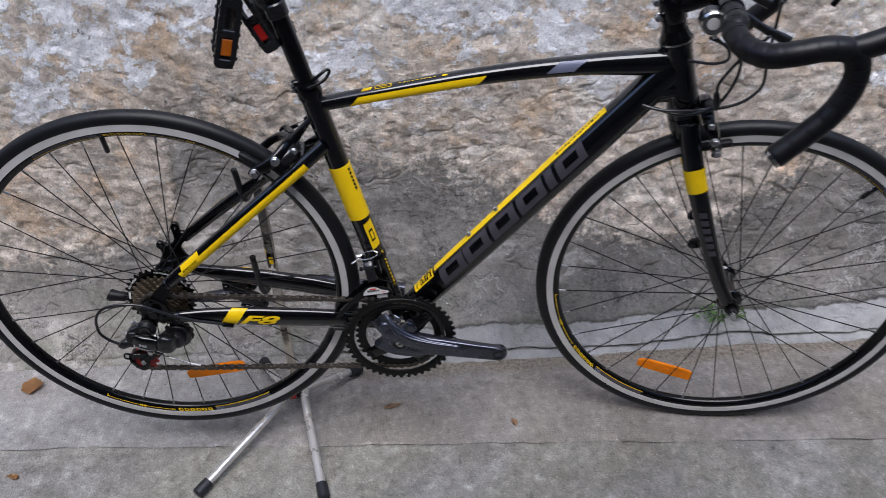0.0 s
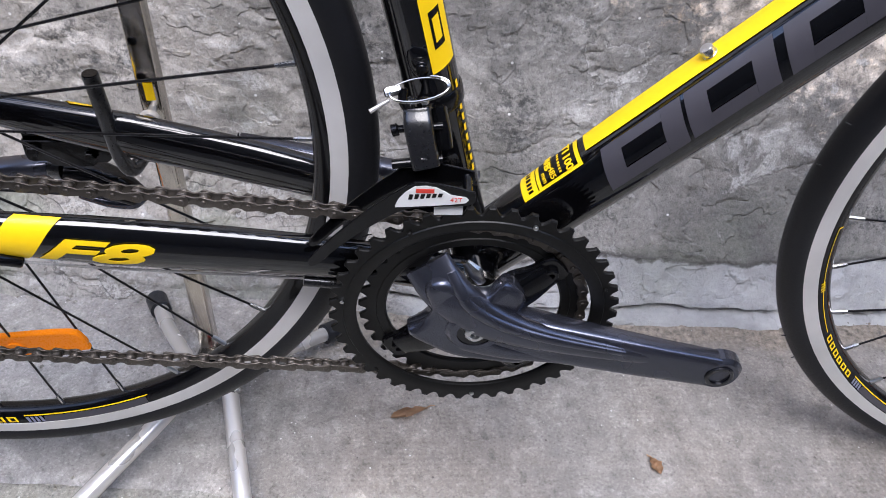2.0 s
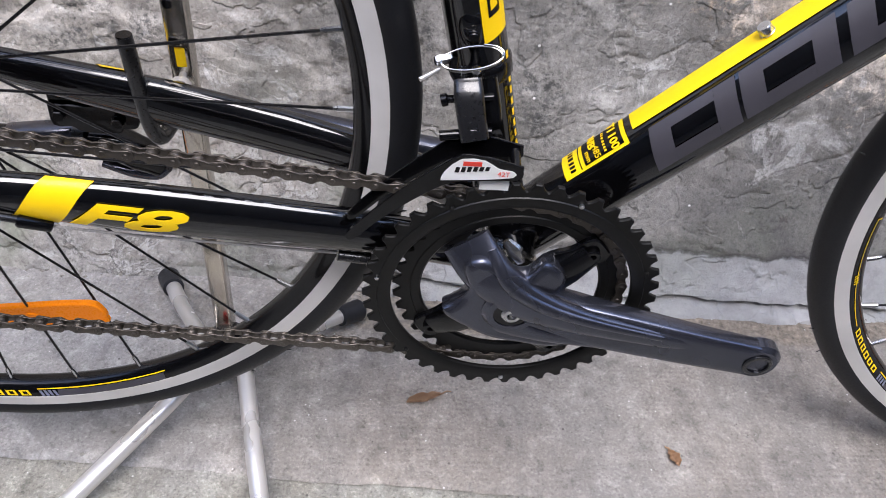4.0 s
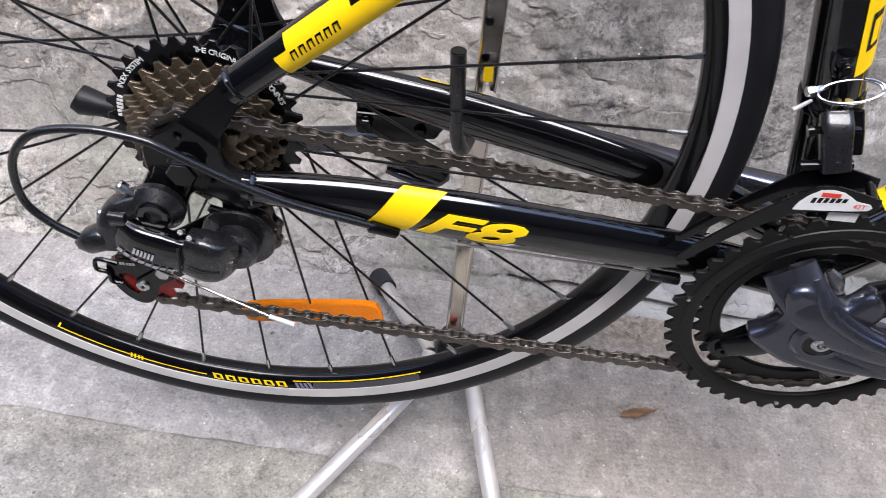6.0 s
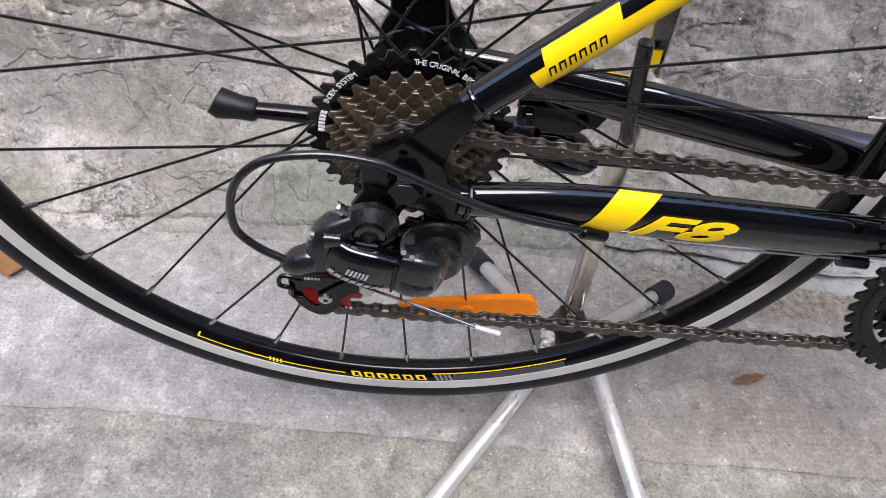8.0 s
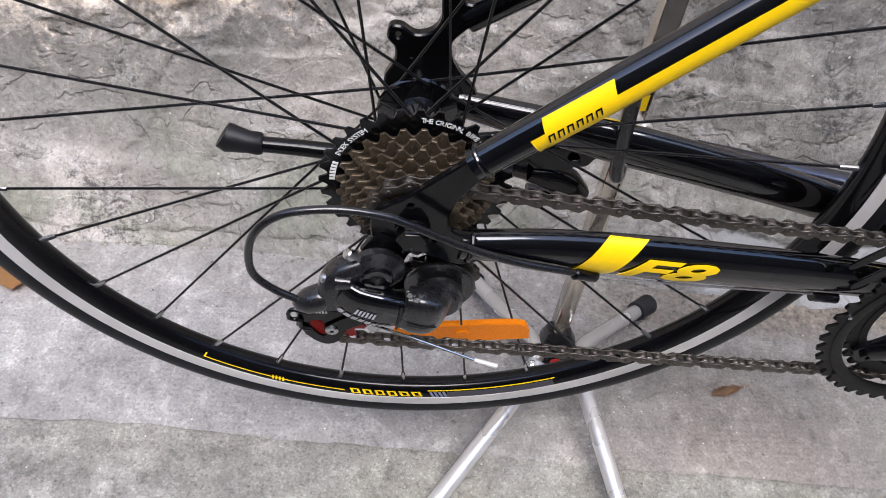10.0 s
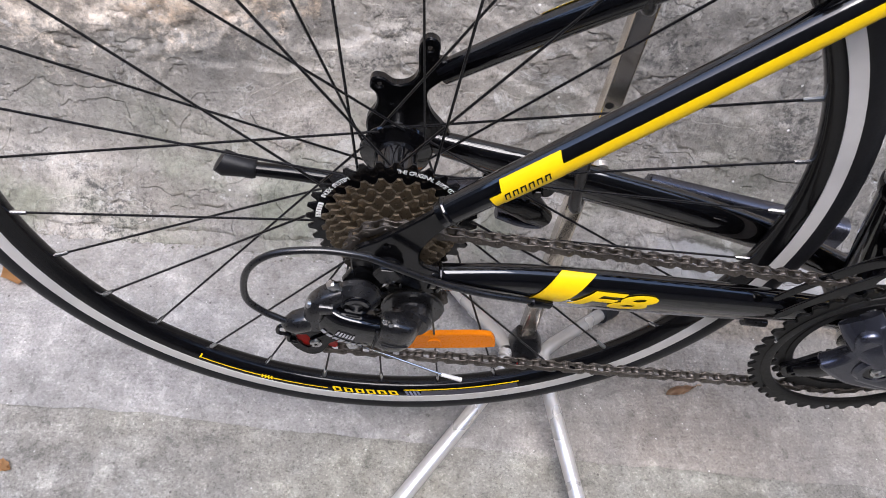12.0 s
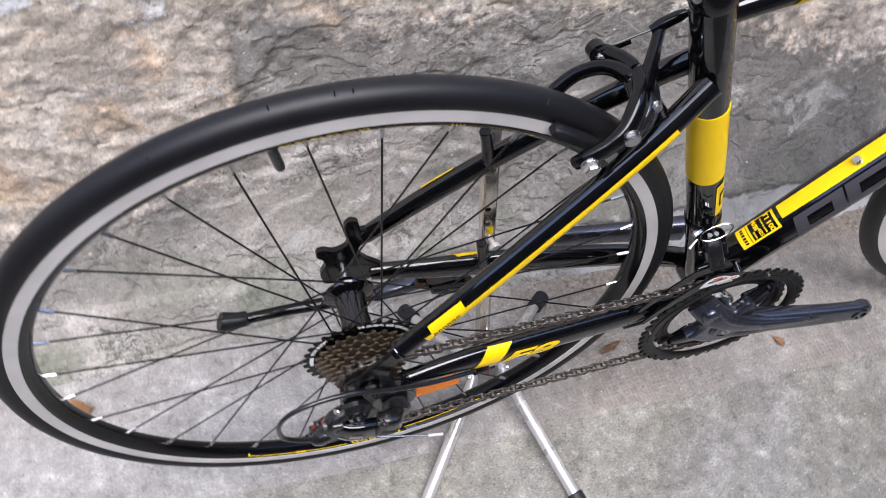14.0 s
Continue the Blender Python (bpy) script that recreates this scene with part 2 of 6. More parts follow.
def build_plaster(nt, b):
    w = coords(nt)
    big = noise_tex(nt, w, 2.6, 5.0, 0.55)
    cloud = noise_tex(nt, w, 6.5, 7.0, 0.60, 0.5)
    mid = noise_tex(nt, w, 16.0, 9.0, 0.66)
    blot = noise_tex(nt, w, 36.0, 7.0, 0.66)
    coarse = noise_tex(nt, w, 85.0, 7.0, 0.70)
    grain = noise_tex(nt, w, 240.0, 4.0, 0.7)
    patch = noise_tex(nt, coords(nt, (1, 1, 1.3)), 6.0, 14.0, 0.72)
    streak = noise_tex(nt, coords(nt, (5, 5, 0.7)), 5.0, 6.0, 0.6, 0.3)
    sep = nt.nodes.new("ShaderNodeSeparateXYZ")
    nt.links.new(w, sep.inputs[0])
    x, z = sep.outputs["X"], sep.outputs["Z"]
    # lower cement coat: beige to grey clouds, stippled black dirt, scratches
    grey = ramp(nt, cloud, (0.32, (0.205, 0.198, 0.185)), (0.46, (0.300, 0.287, 0.266)), (0.58, (0.375, 0.358, 0.333)), (0.70, (0.50, 0.483, 0.455)))
    warm = ramp(nt, big, (0.40, 0.0), (0.58, 0.8))
    grey = mix(nt, math_node(nt, "MULTIPLY", warm, ramp(nt, x, (0.10, 0.7), (0.70, 0.3))), grey, mix(nt, 1.0, grey, (1.05, 0.985, 0.91), "MULTIPLY"))
    grey = mix(nt, 0.85, grey, ramp(nt, mid, (0.33, 0.66), (0.46, 1.0), (0.56, 1.02), (0.68, 1.26)), "MULTIPLY")
    grey = mix(nt, 1.0, grey, ramp(nt, math_node(nt, "ADD", x, math_node(nt, "MULTIPLY", mid, 0.3)), (0.60, 1.0), (0.93, 0.62)), "MULTIPLY")
    grey = mix(nt, 0.9, grey, ramp(nt, coarse, (0.34, 0.76), (0.46, 1.0), (0.56, 1.0), (0.66, 1.22)), "MULTIPLY")
    dirt = ramp(nt, noise_tex(nt, w, 7.0, 9.0, 0.68, 0.3), (0.50, 0.0), (0.62, 1.0))
    stipple = ramp(nt, math_node(nt, "ADD", coarse, math_node(nt, "MULTIPLY", grain, 0.6)), (0.70, 0.9), (0.84, 0.12))
    grey = mix(nt, math_node(nt, "MULTIPLY", dirt, stipple), grey, (0.095, 0.094, 0.090))
    lime = noise_tex(nt, coords(nt, (1, 1, 1), (0, 0.6, 0)), 11.0, 10.0, 0.74, 0.8)
    grey = mix(nt, ramp(nt, lime, (0.585, 0.0), (0.64, 0.55)), grey, (0.58, 0.565, 0.54))
    # a darker rounded patch with a ragged edge
    px = math_node(nt, "MULTIPLY", math_node(nt, "SUBTRACT", x, 0.36), 5.0)
    pz = math_node(nt, "MULTIPLY", math_node(nt, "SUBTRACT", z, 0.20), 6.5)
    far = math_node(nt, "ADD", math_node(nt, "ADD", math_node(nt, "MULTIPLY", px, px), math_node(nt, "MULTIPLY", pz, pz)), math_node(nt, "MULTIPLY", math_node(nt, "SUBTRACT", mid, 0.5), 2.5))
    grey = mix(nt, 1.0, grey, ramp(nt, far, (0.15, 0.72), (0.95, 1.0)), "MULTIPLY")
    # hairline cracks with a pale chipped edge
    vein = noise_tex(nt, w, 4.2, 9.0, 0.62, 0.3)
    some = ramp(nt, noise_tex(nt, w, 6.0, 2.0), (0.47, 0.0), (0.53, 1.0))
    grey = mix(nt, math_node(nt, "MULTIPLY", ramp(nt, vein, (0.498, 0.0), (0.503, 0.6), (0.510, 0.35), (0.516, 0.0)), some), grey, (0.52, 0.507, 0.485))
    grey = mix(nt, math_node(nt, "MULTIPLY", ramp(nt, vein, (0.491, 0.0), (0.4945, 0.6), (0.4975, 0.6), (0.501, 0.0)), some), grey, (0.09, 0.085, 0.078))
    # upper lime coat: buff with ochre and grey blotches, rain streaks, remains of a pale wash
    buff = ramp(nt, cloud, (0.33, (0.46, 0.405, 0.345)), (0.47, (0.63, 0.55, 0.465)), (0.58, (0.72, 0.635, 0.54)), (0.70, (0.82, 0.765, 0.69)))
    ochre = ramp(nt, noise_tex(nt, w, 8.5, 8.0, 0.65), (0.52, 0.0), (0.61, 0.75))
    buff = mix(nt, ochre, buff, (0.64, 0.465, 0.31))
    buff = mix(nt, ramp(nt, patch, (0.37, 0.70), (0.44, 0.0)), buff, (0.40, 0.375, 0.345))
    buff = mix(nt, 0.9, buff, ramp(nt, blot, (0.33, 0.62), (0.45, 0.98), (0.56, 1.03), (0.68, 1.30)), "MULTIPLY")
    buff = mix(nt, 0.85, buff, ramp(nt, coarse, (0.32, 0.70), (0.45, 1.0), (0.57, 1.02), (0.68, 1.32)), "MULTIPLY")
    buff = mix(nt, ramp(nt, streak, (0.58, 0.0), (0.70, 0.5)), buff, (0.235, 0.215, 0.195))
    pale = ramp(nt, blot, (0.32, (0.70, 0.71, 0.735)), (0.5, (0.84, 0.85, 0.875)), (0.68, (0.93, 0.935, 0.945)))
    flake = ramp(nt, math_node(nt, "ADD", math_node(nt, "ADD", patch, math_node(nt, "MULTIPLY", coarse, 0.16)), math_node(nt, "MULTIPLY", math_node(nt, "SUBTRACT", z, 0.62), 0.42)), (0.605, 0.0), (0.622, 1.0))
    high = ramp(nt, math_node(nt, "ADD", math_node(nt, "MULTIPLY", z, 0.55), math_node(nt, "MULTIPLY", big, 0.45)), (0.42, 0.2), (0.54, 1.0))
    upper = mix(nt, math_node(nt, "MULTIPLY", flake, high), buff, pale)
    chips = noise_tex(nt, w, 26.0, 7.0, 0.66)
    upper = mix(nt, ramp(nt, chips, (0.625, 0.0), (0.64, 0.7)), upper, (0.74, 0.72, 0.70))
    upper = mix(nt, ramp(nt, chips, (0.605, 0.0), (0.62, 0.35), (0.632, 0.0)), upper, (0.20, 0.165, 0.135))
    # the cement coat reaches up to a torn line
    line = ramp(nt, math_node(nt, "MULTIPLY", math_node(nt, "ADD", x, 0.6), 0.5), *((0.5 * (px0 + 0.6), pz0) for px0, pz0 in COAT))
    edge = math_node(nt, "ADD", math_node(nt, "SUBTRACT", z, line), math_node(nt, "MULTIPLY", patch, 0.30))
    edge = math_node(nt, "ADD", math_node(nt, "ADD", edge, math_node(nt, "MULTIPLY", coarse, 0.05)), 0.325)
    where = ramp(nt, math_node(nt, "ADD", edge, math_node(nt, "MULTIPLY", math_node(nt, "SUBTRACT", coarse, 0.5), 0.22)), (0.475, 0.0), (0.525, 1.0))
    col = mix(nt, where, grey, upper)
    band = math_node(nt, "MULTIPLY", ramp(nt, edge, (0.38, 0.0), (0.49, 1.0), (0.56, 0.8), (0.72, 0.0)), ramp(nt, blot, (0.38, 0.85), (0.58, 0.10)))
    col = mix(nt, band, col, (0.15, 0.14, 0.125))
    col = mix(nt, 1.0, col, ramp(nt, big, (0.3, 0.84), (0.5, 1.0), (0.7, 1.10)), "MULTIPLY")
    rough = math_node(nt, "ADD", math_node(nt, "MULTIPLY", where, 0.2), 0.7)
    col = mix(nt, rough, col, mix(nt, 1.0, col, ramp(nt, grain, (0.34, 0.55), (0.45, 1.0), (0.55, 1.02), (0.66, 1.38)), "MULTIPLY"))
    pits = math_node(nt, "MULTIPLY", ramp(nt, noise_tex(nt, w, 40.0, 6.0, 0.68), (0.315, 1.0), (0.345, 0.0)), math_node(nt, "MULTIPLY", rough, 0.8))
    col = mix(nt, pits, col, (0.07, 0.06, 0.05))
    col = mix(nt, math_node(nt, "MULTIPLY", specks(nt, w, 95.0, 0.18, 0.04), rough), col, (0.82, 0.80, 0.78))
    # a newer pale skim along the foot, ending at a broken edge
    top = math_node(nt, "SUBTRACT", z, math_node(nt, "MULTIPLY", math_node(nt, "SUBTRACT", patch, 0.5), 0.05))
    reach = ramp(nt, math_node(nt, "ADD", x, math_node(nt, "MULTIPLY", mid, 0.1)), (0.36, 0.0), (0.44, 1.0))
    plinth = math_node(nt, "MULTIPLY", ramp(nt, top, (0.060, 0.9), (0.063, 0.0)), reach)
    split = math_node(nt, "MULTIPLY", ramp(nt, top, (0.0590, 0.0), (0.0615, 0.95), (0.0640, 0.95), (0.0670, 0.0)), reach)
    skim = ramp(nt, cloud, (0.34, (0.30, 0.30, 0.302)), (0.55, (0.40, 0.40, 0.402)), (0.70, (0.50, 0.50, 0.50)))
    skim = mix(nt, 0.8, skim, ramp(nt, blot, (0.34, 0.75), (0.5, 1.0), (0.68, 1.2)), "MULTIPLY")
    col = mix(nt, plinth, col, skim)
    col = mix(nt, split, col, (0.06, 0.056, 0.052))
    moss = math_node(nt, "MULTIPLY", ramp(nt, noise_tex(nt, w, 9.0, 6.0), (0.48, 0.0), (0.62, 0.6)), ramp(nt, z, (0.04, 1.0), (0.24, 0.0)))
    moss = math_node(nt, "MULTIPLY", moss, ramp(nt, x, (0.25, 1.0), (0.60, 0.35)))
    col = mix(nt, moss, col, mix(nt, 1.0, (0.215, 0.232, 0.172), ramp(nt, coarse, (0.35, 0.6), (0.65, 1.4)), "MULTIPLY"))
    nt.links.new(col, b.inputs["Base Color"])
    b.inputs["Roughness"].default_value = 0.92
    # torn layers: a stepped height with crisp lips, over the fine grain
    torn = noise_tex(nt, coords(nt, (1, 1, 1.25)), 5.2, 5.0, 0.52, 0.35)
    steps = math_node(nt, "ADD", math_node(nt, "ADD", ramp(nt, torn, (0.425, 0.0), (0.433, 1.0)), ramp(nt, torn, (0.515, 0.0), (0.521, 1.0))), ramp(nt, torn, (0.590, 0.0), (0.597, 1.0)))
    height = math_node(nt, "ADD", math_node(nt, "MULTIPLY", coarse, math_node(nt, "MULTIPLY", rough, 0.8)), math_node(nt, "MULTIPLY", grain, 0.22))
    height = math_node(nt, "ADD", height, math_node(nt, "MULTIPLY", blot, 0.8))
    height = math_node(nt, "ADD", height, math_node(nt, "MULTIPLY", flake, 0.18))
    height = math_node(nt, "ADD", height, math_node(nt, "MULTIPLY", steps, math_node(nt, "SUBTRACT", 0.34, math_node(nt, "MULTIPLY", where, 0.22))))
    height = math_node(nt, "ADD", height, math_node(nt, "MULTIPLY", plinth, 1.0))
    bump(nt, b, height, 0.9, 0.0055)


PLASTER = material("weathered_plaster", build_plaster)
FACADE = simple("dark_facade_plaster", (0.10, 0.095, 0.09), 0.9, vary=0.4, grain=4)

# ---- builders ----


def mesh_of(bm, name, material, smooth=True):
    me = bpy.data.meshes.new(name)
    bmesh.ops.recalc_face_normals(bm, faces=bm.faces)
    for f in bm.faces:
        f.smooth = smooth
    bm.to_mesh(me)
    bm.free()
    if smooth:
        me.set_sharp_from_angle(angle=radians(38))
    me.materials.append(material)
    return me


def part(name, bm, material, parent=None, label="", smooth=True, m=None):
    """One mesh object, under a thing or a part; bm is a bmesh or a finished mesh."""
    me = bm if isinstance(bm, bpy.types.Mesh) else mesh_of(bm, name, material, smooth)
    if not me.materials:
        me.materials.append(material)
    ob = new(name, me)
    if m is not None:
        ob.matrix_world = m
    ob.parent = parent
    if label:
        tagged(ob, label)
    return ob


def thing(name, label, category, group="", at=(0, 0, 0)):
    return tagged(new(name), label, category, group)


def V(*a):
    return Vector(a)


def smooth_path(points, steps=8):
    """Catmull-Rom through the points."""
    p = [Vector(q) for q in points]
    p = [p[0] * 2 - p[1]] + p + [p[-1] * 2 - p[-2]]
    out = []
    for i in range(1, len(p) - 2):
        for k in range(steps):
            t = k / steps
            out.append(0.5 * (2 * p[i] + (p[i + 1] - p[i - 1]) * t + (2 * p[i - 1] - 5 * p[i] + 4 * p[i + 1] - p[i + 2]) * t * t
                              + (3 * p[i] - p[i - 1] - 3 * p[i + 1] + p[i + 2]) * t ** 3))
    return out + [p[-2]]


def frames_of(path, side):
    """At each point: the way along, the side direction and the up direction."""
    out = []
    for i, p in enumerate(path):
        d = (path[min(i + 1, len(path) - 1)] - path[max(i - 1, 0)]).normalized()
        s = (side - d * side.dot(d)).normalized()
        out.append((p, d, s, d.cross(s)))
    return out


def tube(path, a, b=None, seg=16, side=(0, -1, 0), caps=True, bm=None, power=2.0):
    """A tube along path; a: half height, b: half width along side (numbers or lists); power above 2 squares the section."""
    bm = bm or bmesh.new()
    path = [Vector(p) for p in path]
    n = len(path)

    def at(v, i):
        if isinstance(v, (int, float)):
            return v
        x = i / (n - 1) * (len(v) - 1)
        j = min(int(x), len(v) - 2)
        return v[j] + (v[j + 1] - v[j]) * (x - j)
    b = a if b is None else b
    rings = []
    for i, (p, d, s, u) in enumerate(frames_of(path, Vector(side))):
        ring = []
        for k in range(seg):
            t = 2 * math.pi * k / seg
            c, q = math.cos(t), math.sin(t)
            e = 2 / power
            ring.append(bm.verts.new(p + s * (math.copysign(abs(c) ** e, c) * at(b, i)) + u * (math.copysign(abs(q) ** e, q) * at(a, i))))
        rings.append(ring)
    for r, t in zip(rings, rings[1:]):
        for k in range(seg):
            bm.faces.new((r[k], r[(k + 1) % seg], t[(k + 1) % seg], t[k]))
    if caps:
        bm.faces.new(rings[0][::-1])
        bm.faces.new(rings[-1])
    return bm


def lathe(profile, seg=48, centre=(0, 0, 0), bm=None, arc=(0, 360), closed=False):
    """Turns a profile of (radius, y) about the y axis."""
    bm = bm or bmesh.new()
    full = abs(arc[1] - arc[0]) >= 359.9
    c = Vector(centre)
    n = seg if full else seg + 1
    rows = []
    for i in range(n):
        t = radians(arc[0] + (arc[1] - arc[0]) * i / seg)
        rows.append([bm.verts.new(c + V(r * math.cos(t), y, r * math.sin(t))) for r, y in profile])
    m = len(profile)
    for i in range(seg):
        p, q = rows[i], rows[(i + 1) % n]
        for k in range(m if closed else m - 1):
            bm.faces.new((p[k], p[(k + 1) % m], q[(k + 1) % m], q[k]))
    if not closed:
        for k in (0, m - 1):
            if full and profile[k][0] > 1e-6:
                pass
    bmesh.ops.remove_doubles(bm, verts=bm.verts, dist=1e-7)
    return bm


def disc_body(r, y0, y1, bevel=0.001, seg=32, centre=(0, 0, 0), bm=None, hole=0.0):
    """A round body from y0 to y1 with bevelled rims, and a hole if asked."""
    h = hole
    prof = [(h, y0), (r - bevel, y0), (r, y0 + bevel), (r, y1 - bevel), (r - bevel, y1), (h, y1)]
    return lathe(prof, seg, centre, bm, closed=h > 0)


def bolt_head(centre, r, h, m=None, seg=6):
    """A hexagon head with a washer face, standing towards -y."""
    bm = bmesh.new()
    disc_body(r * 1.12, -h * 0.2, 0, r * 0.08, 20, bm=bm)
    lathe([(0, -h), (r * 0.86, -h), (r, -h * 0.85), (r, -h * 0.2)], seg, bm=bm)
    bm.transform(Matrix.Translation(centre) if m is None else Matrix.Translation(centre) @ m)
    return bm


FACE = Matrix.Rotation(radians(90), 4, "X")   # flat shapes drawn in x, y stand up in x, z and face -y


def curve_mesh(cu, material):
    ob = bpy.data.objects.new("draft", cu)
    scene.collection.objects.link(ob)
    dg = bpy.context.evaluated_depsgraph_get()
    me = bpy.data.meshes.new_from_object(ob.evaluated_get(dg))
    bpy.data.objects.remove(ob)
    me.materials.clear()
    me.materials.append(material)
    return me


def plate(loops, thick, material, bevel=0.0003, m=None, rounds=0):
    """A flat plate from closed loops of (u, v), the later ones holes, thick along its normal."""
    cu = bpy.data.curves.new("plate", "CURVE")
    cu.dimensions, cu.fill_mode = "2D", "BOTH"
    cu.extrude, cu.bevel_depth, cu.bevel_resolution = max(thick / 2 - bevel, 1e-5), bevel, rounds
    cu.offset = -bevel if rounds else 0.0
    for loop in loops:
        sp = cu.splines.new("POLY")
        sp.points.add(len(loop) - 1)
        for p, (u, v) in zip(sp.points, loop):
            p.co = (u, v, 0, 1)
        sp.use_cyclic_u = True
    me = curve_mesh(cu, material)
    me.transform((m or Matrix()) @ FACE)
    me.set_sharp_from_angle(angle=radians(30))
    return me


def lettering(text, size, material, m=None, thick=0.0004, shear=0.0, width=1.0, wrap=None, bold=0.0):
    """Writing in the built-in font, centred, facing -y, or bent by wrap(u, v)."""
    cu = bpy.data.curves.new("writing", "FONT")
    cu.body, cu.size, cu.align_x, cu.align_y, cu.shear = text, size, "CENTER", "CENTER", shear
    cu.extrude, cu.offset, cu.resolution_u = thick / 2, bold, 3
    me = curve_mesh(cu, material)
    if wrap is None:
        me.transform((m or Matrix()) @ FACE @ Matrix.Diagonal((width, 1, 1, 1)))
        return me
    bm = bmesh.new()
    bm.from_mesh(me)
    lo, hi = min(v.co.y for v in bm.verts), max(v.co.y for v in bm.verts)
    for k in range(1, 6):
        y = lo + (hi - lo) * k / 6
        bmesh.ops.bisect_plane(bm, geom=bm.verts[:] + bm.edges[:] + bm.faces[:], plane_co=(0, y, 0), plane_no=(0, 1, 0))
    for v in bm.verts:
        v.co = wrap(v.co.x * width, v.co.y, v.co.z)
    return mesh_of(bm, "writing", material, False)


def circle(r, n=24, cx=0.0, cy=0.0, start=0.0, squash=1.0):
    return [(cx + r * math.cos(start + 2 * math.pi * k / n), cy + squash * r * math.sin(start + 2 * math.pi * k / n)) for k in range(n)]


def toothed(n, root, tip, start=0.0, sharp=0.22):
    out = []
    for k in range(n):
        for f in (-0.5, -0.40, -0.30, -0.21, -sharp / 2, sharp / 2, 0.21, 0.30, 0.40):
            u = min(1.0, (0.5 - abs(f)) / (0.5 - sharp / 2))
            t, r = start + (k + f) * 2 * math.pi / n, root + (tip - root) * u * u
            out.append((r * math.cos(t), r * math.sin(t)))
    return out


class TubeSkin:
    """Lays flat pieces on an oval tube: u metres along it, v metres round from its near side."""
    def __init__(self, path, a, b, side=(0, -1, 0), power=2.0):
        self.fr = frames_of([Vector(p) for p in path], Vector(side))
        self.s = [0.0]
        for p, q in zip(self.fr, self.fr[1:]):
            self.s.append(self.s[-1] + (q[0] - p[0]).length)
        self.a, self.b, self.n, self.e = a, b, len(self.fr), 2 / power

    def value(self, v, f):
        if isinstance(v, (int, float)):
            return v
        x = f * (len(v) - 1)
        j = min(int(x), len(v) - 2)
        return v[j] + (v[j + 1] - v[j]) * (x - j)

    def __call__(self, u, v, lift=0.0):
        i = max(0, min(self.n - 2, sum(1 for s in self.s if s <= u) - 1))
        k = (u - self.s[i]) / (self.s[i + 1] - self.s[i])
        (p, d, s, _), (q, d2, s2, _) = self.fr[i], self.fr[i + 1]
        c, side = p.lerp(q, k), s.lerp(s2, k).normalized()
        d = d.lerp(d2, k).normalized()
        up = side.cross(d)
        if up.z < 0:
            up = -up
        f = (i + k) / (self.n - 1)
        a, b = self.value(self.a, f), self.value(self.b, f)
        t = v / ((a + b) / 2)
        co, si = math.cos(t), math.sin(t)
        nrm = (side * co / b + up * si / a).normalized()
        co, si = math.copysign(abs(co) ** self.e, co), math.copysign(abs(si) ** self.e, si)
        return c + side * (b * co) + up * (a * si) + nrm * (lift + 0.0007)

    def patch(self, u0, u1, v0, v1, lean=0.0, nu=16, nv=6, lift=0.0):
        """A four-sided patch; lean shifts its upper edge along the tube."""
        bm = bmesh.new()
        g = [[bm.verts.new(self(u0 + (u1 - u0) * i / nu + lean * j / nv, v0 + (v1 - v0) * j / nv, lift)) for j in range(nv + 1)] for i in range(nu + 1)]
        for i in range(nu):
            for j in range(nv):
                bm.faces.new((g[i][j], g[i + 1][j], g[i + 1][j + 1], g[i][j + 1]))
        return bm

# ---- the place: ground, pavement strip and wall ----


def grid(xs, ys, fn):
    bm = bmesh.new()
    g = [[bm.verts.new(fn(x, y)) for y in ys] for x in xs]
    for i in range(len(xs) - 1):
        for j in range(len(ys) - 1):
            bm.faces.new((g[i][j], g[i + 1][j], g[i + 1][j + 1], g[i][j + 1]))
    return bm


def span(a, b, n):
    return [a + (b - a) * i / n for i in range(n + 1)]


def fbm(x, y, z, octaves=4):
    return noise.fractal(V(x, y, z), 1.0, 2.0, octaves)


def seam(x):
    return -0.012 - 0.055 * x + 0.006 * noise.noise(V(x * 6, 3, 0)) + 0.003 * noise.noise(V(x * 30, 5, 0))


def slab_point(x, f):
    y0 = seam(x)
    y = y0 + (0.5 - y0) * f
    z = 0.0012 * fbm(x * 7, y * 7, 1.0)
    if f < 0.012:
        z -= 0.0018 * (1 - f / 0.012)
    if x > 0.795 and x < 0.815:
        z -= 0.003 * (1 - abs(x - 0.805) / 0.01)
    return V(x, y, z)


slab_f = [0, 0.004, 0.012] + span(0.02, 1, 60)
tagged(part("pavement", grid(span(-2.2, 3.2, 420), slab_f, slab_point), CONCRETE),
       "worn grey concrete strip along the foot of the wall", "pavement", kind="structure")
far_x = [-300, -60, -15, -5] + span(-2.4, 3.4, 260) + [6, 16, 60, 300]
far_y = [-300, -60, -12, -4] + span(-1.6, 0.2, 120) + [0.9, 5, 30, 300]


def ground_point(x, y):
    near = 1.0 if -2.5 < x < 3.5 and -1.7 < y < 0.3 else 0.0
    return V(x, y, -0.0040 + near * (0.0026 * fbm(x * 9, y * 9, 4.0) + 0.0012 * fbm(x * 60, y * 60, 2.0, 2)))


tagged(part("ground", grid(far_x, far_y, ground_point), AGGREGATE), "rough worn concrete ground, darkened out of view to dim reflections", "ground", kind="structure")


def terrace(v, step, soft):
    """Turns a smooth height into torn layers with soft edges."""
    k = math.floor(v / step)
    f = v / step - k
    return (k + min(1.0, max(0.0, (f - 0.5) / soft + 0.5))) * step


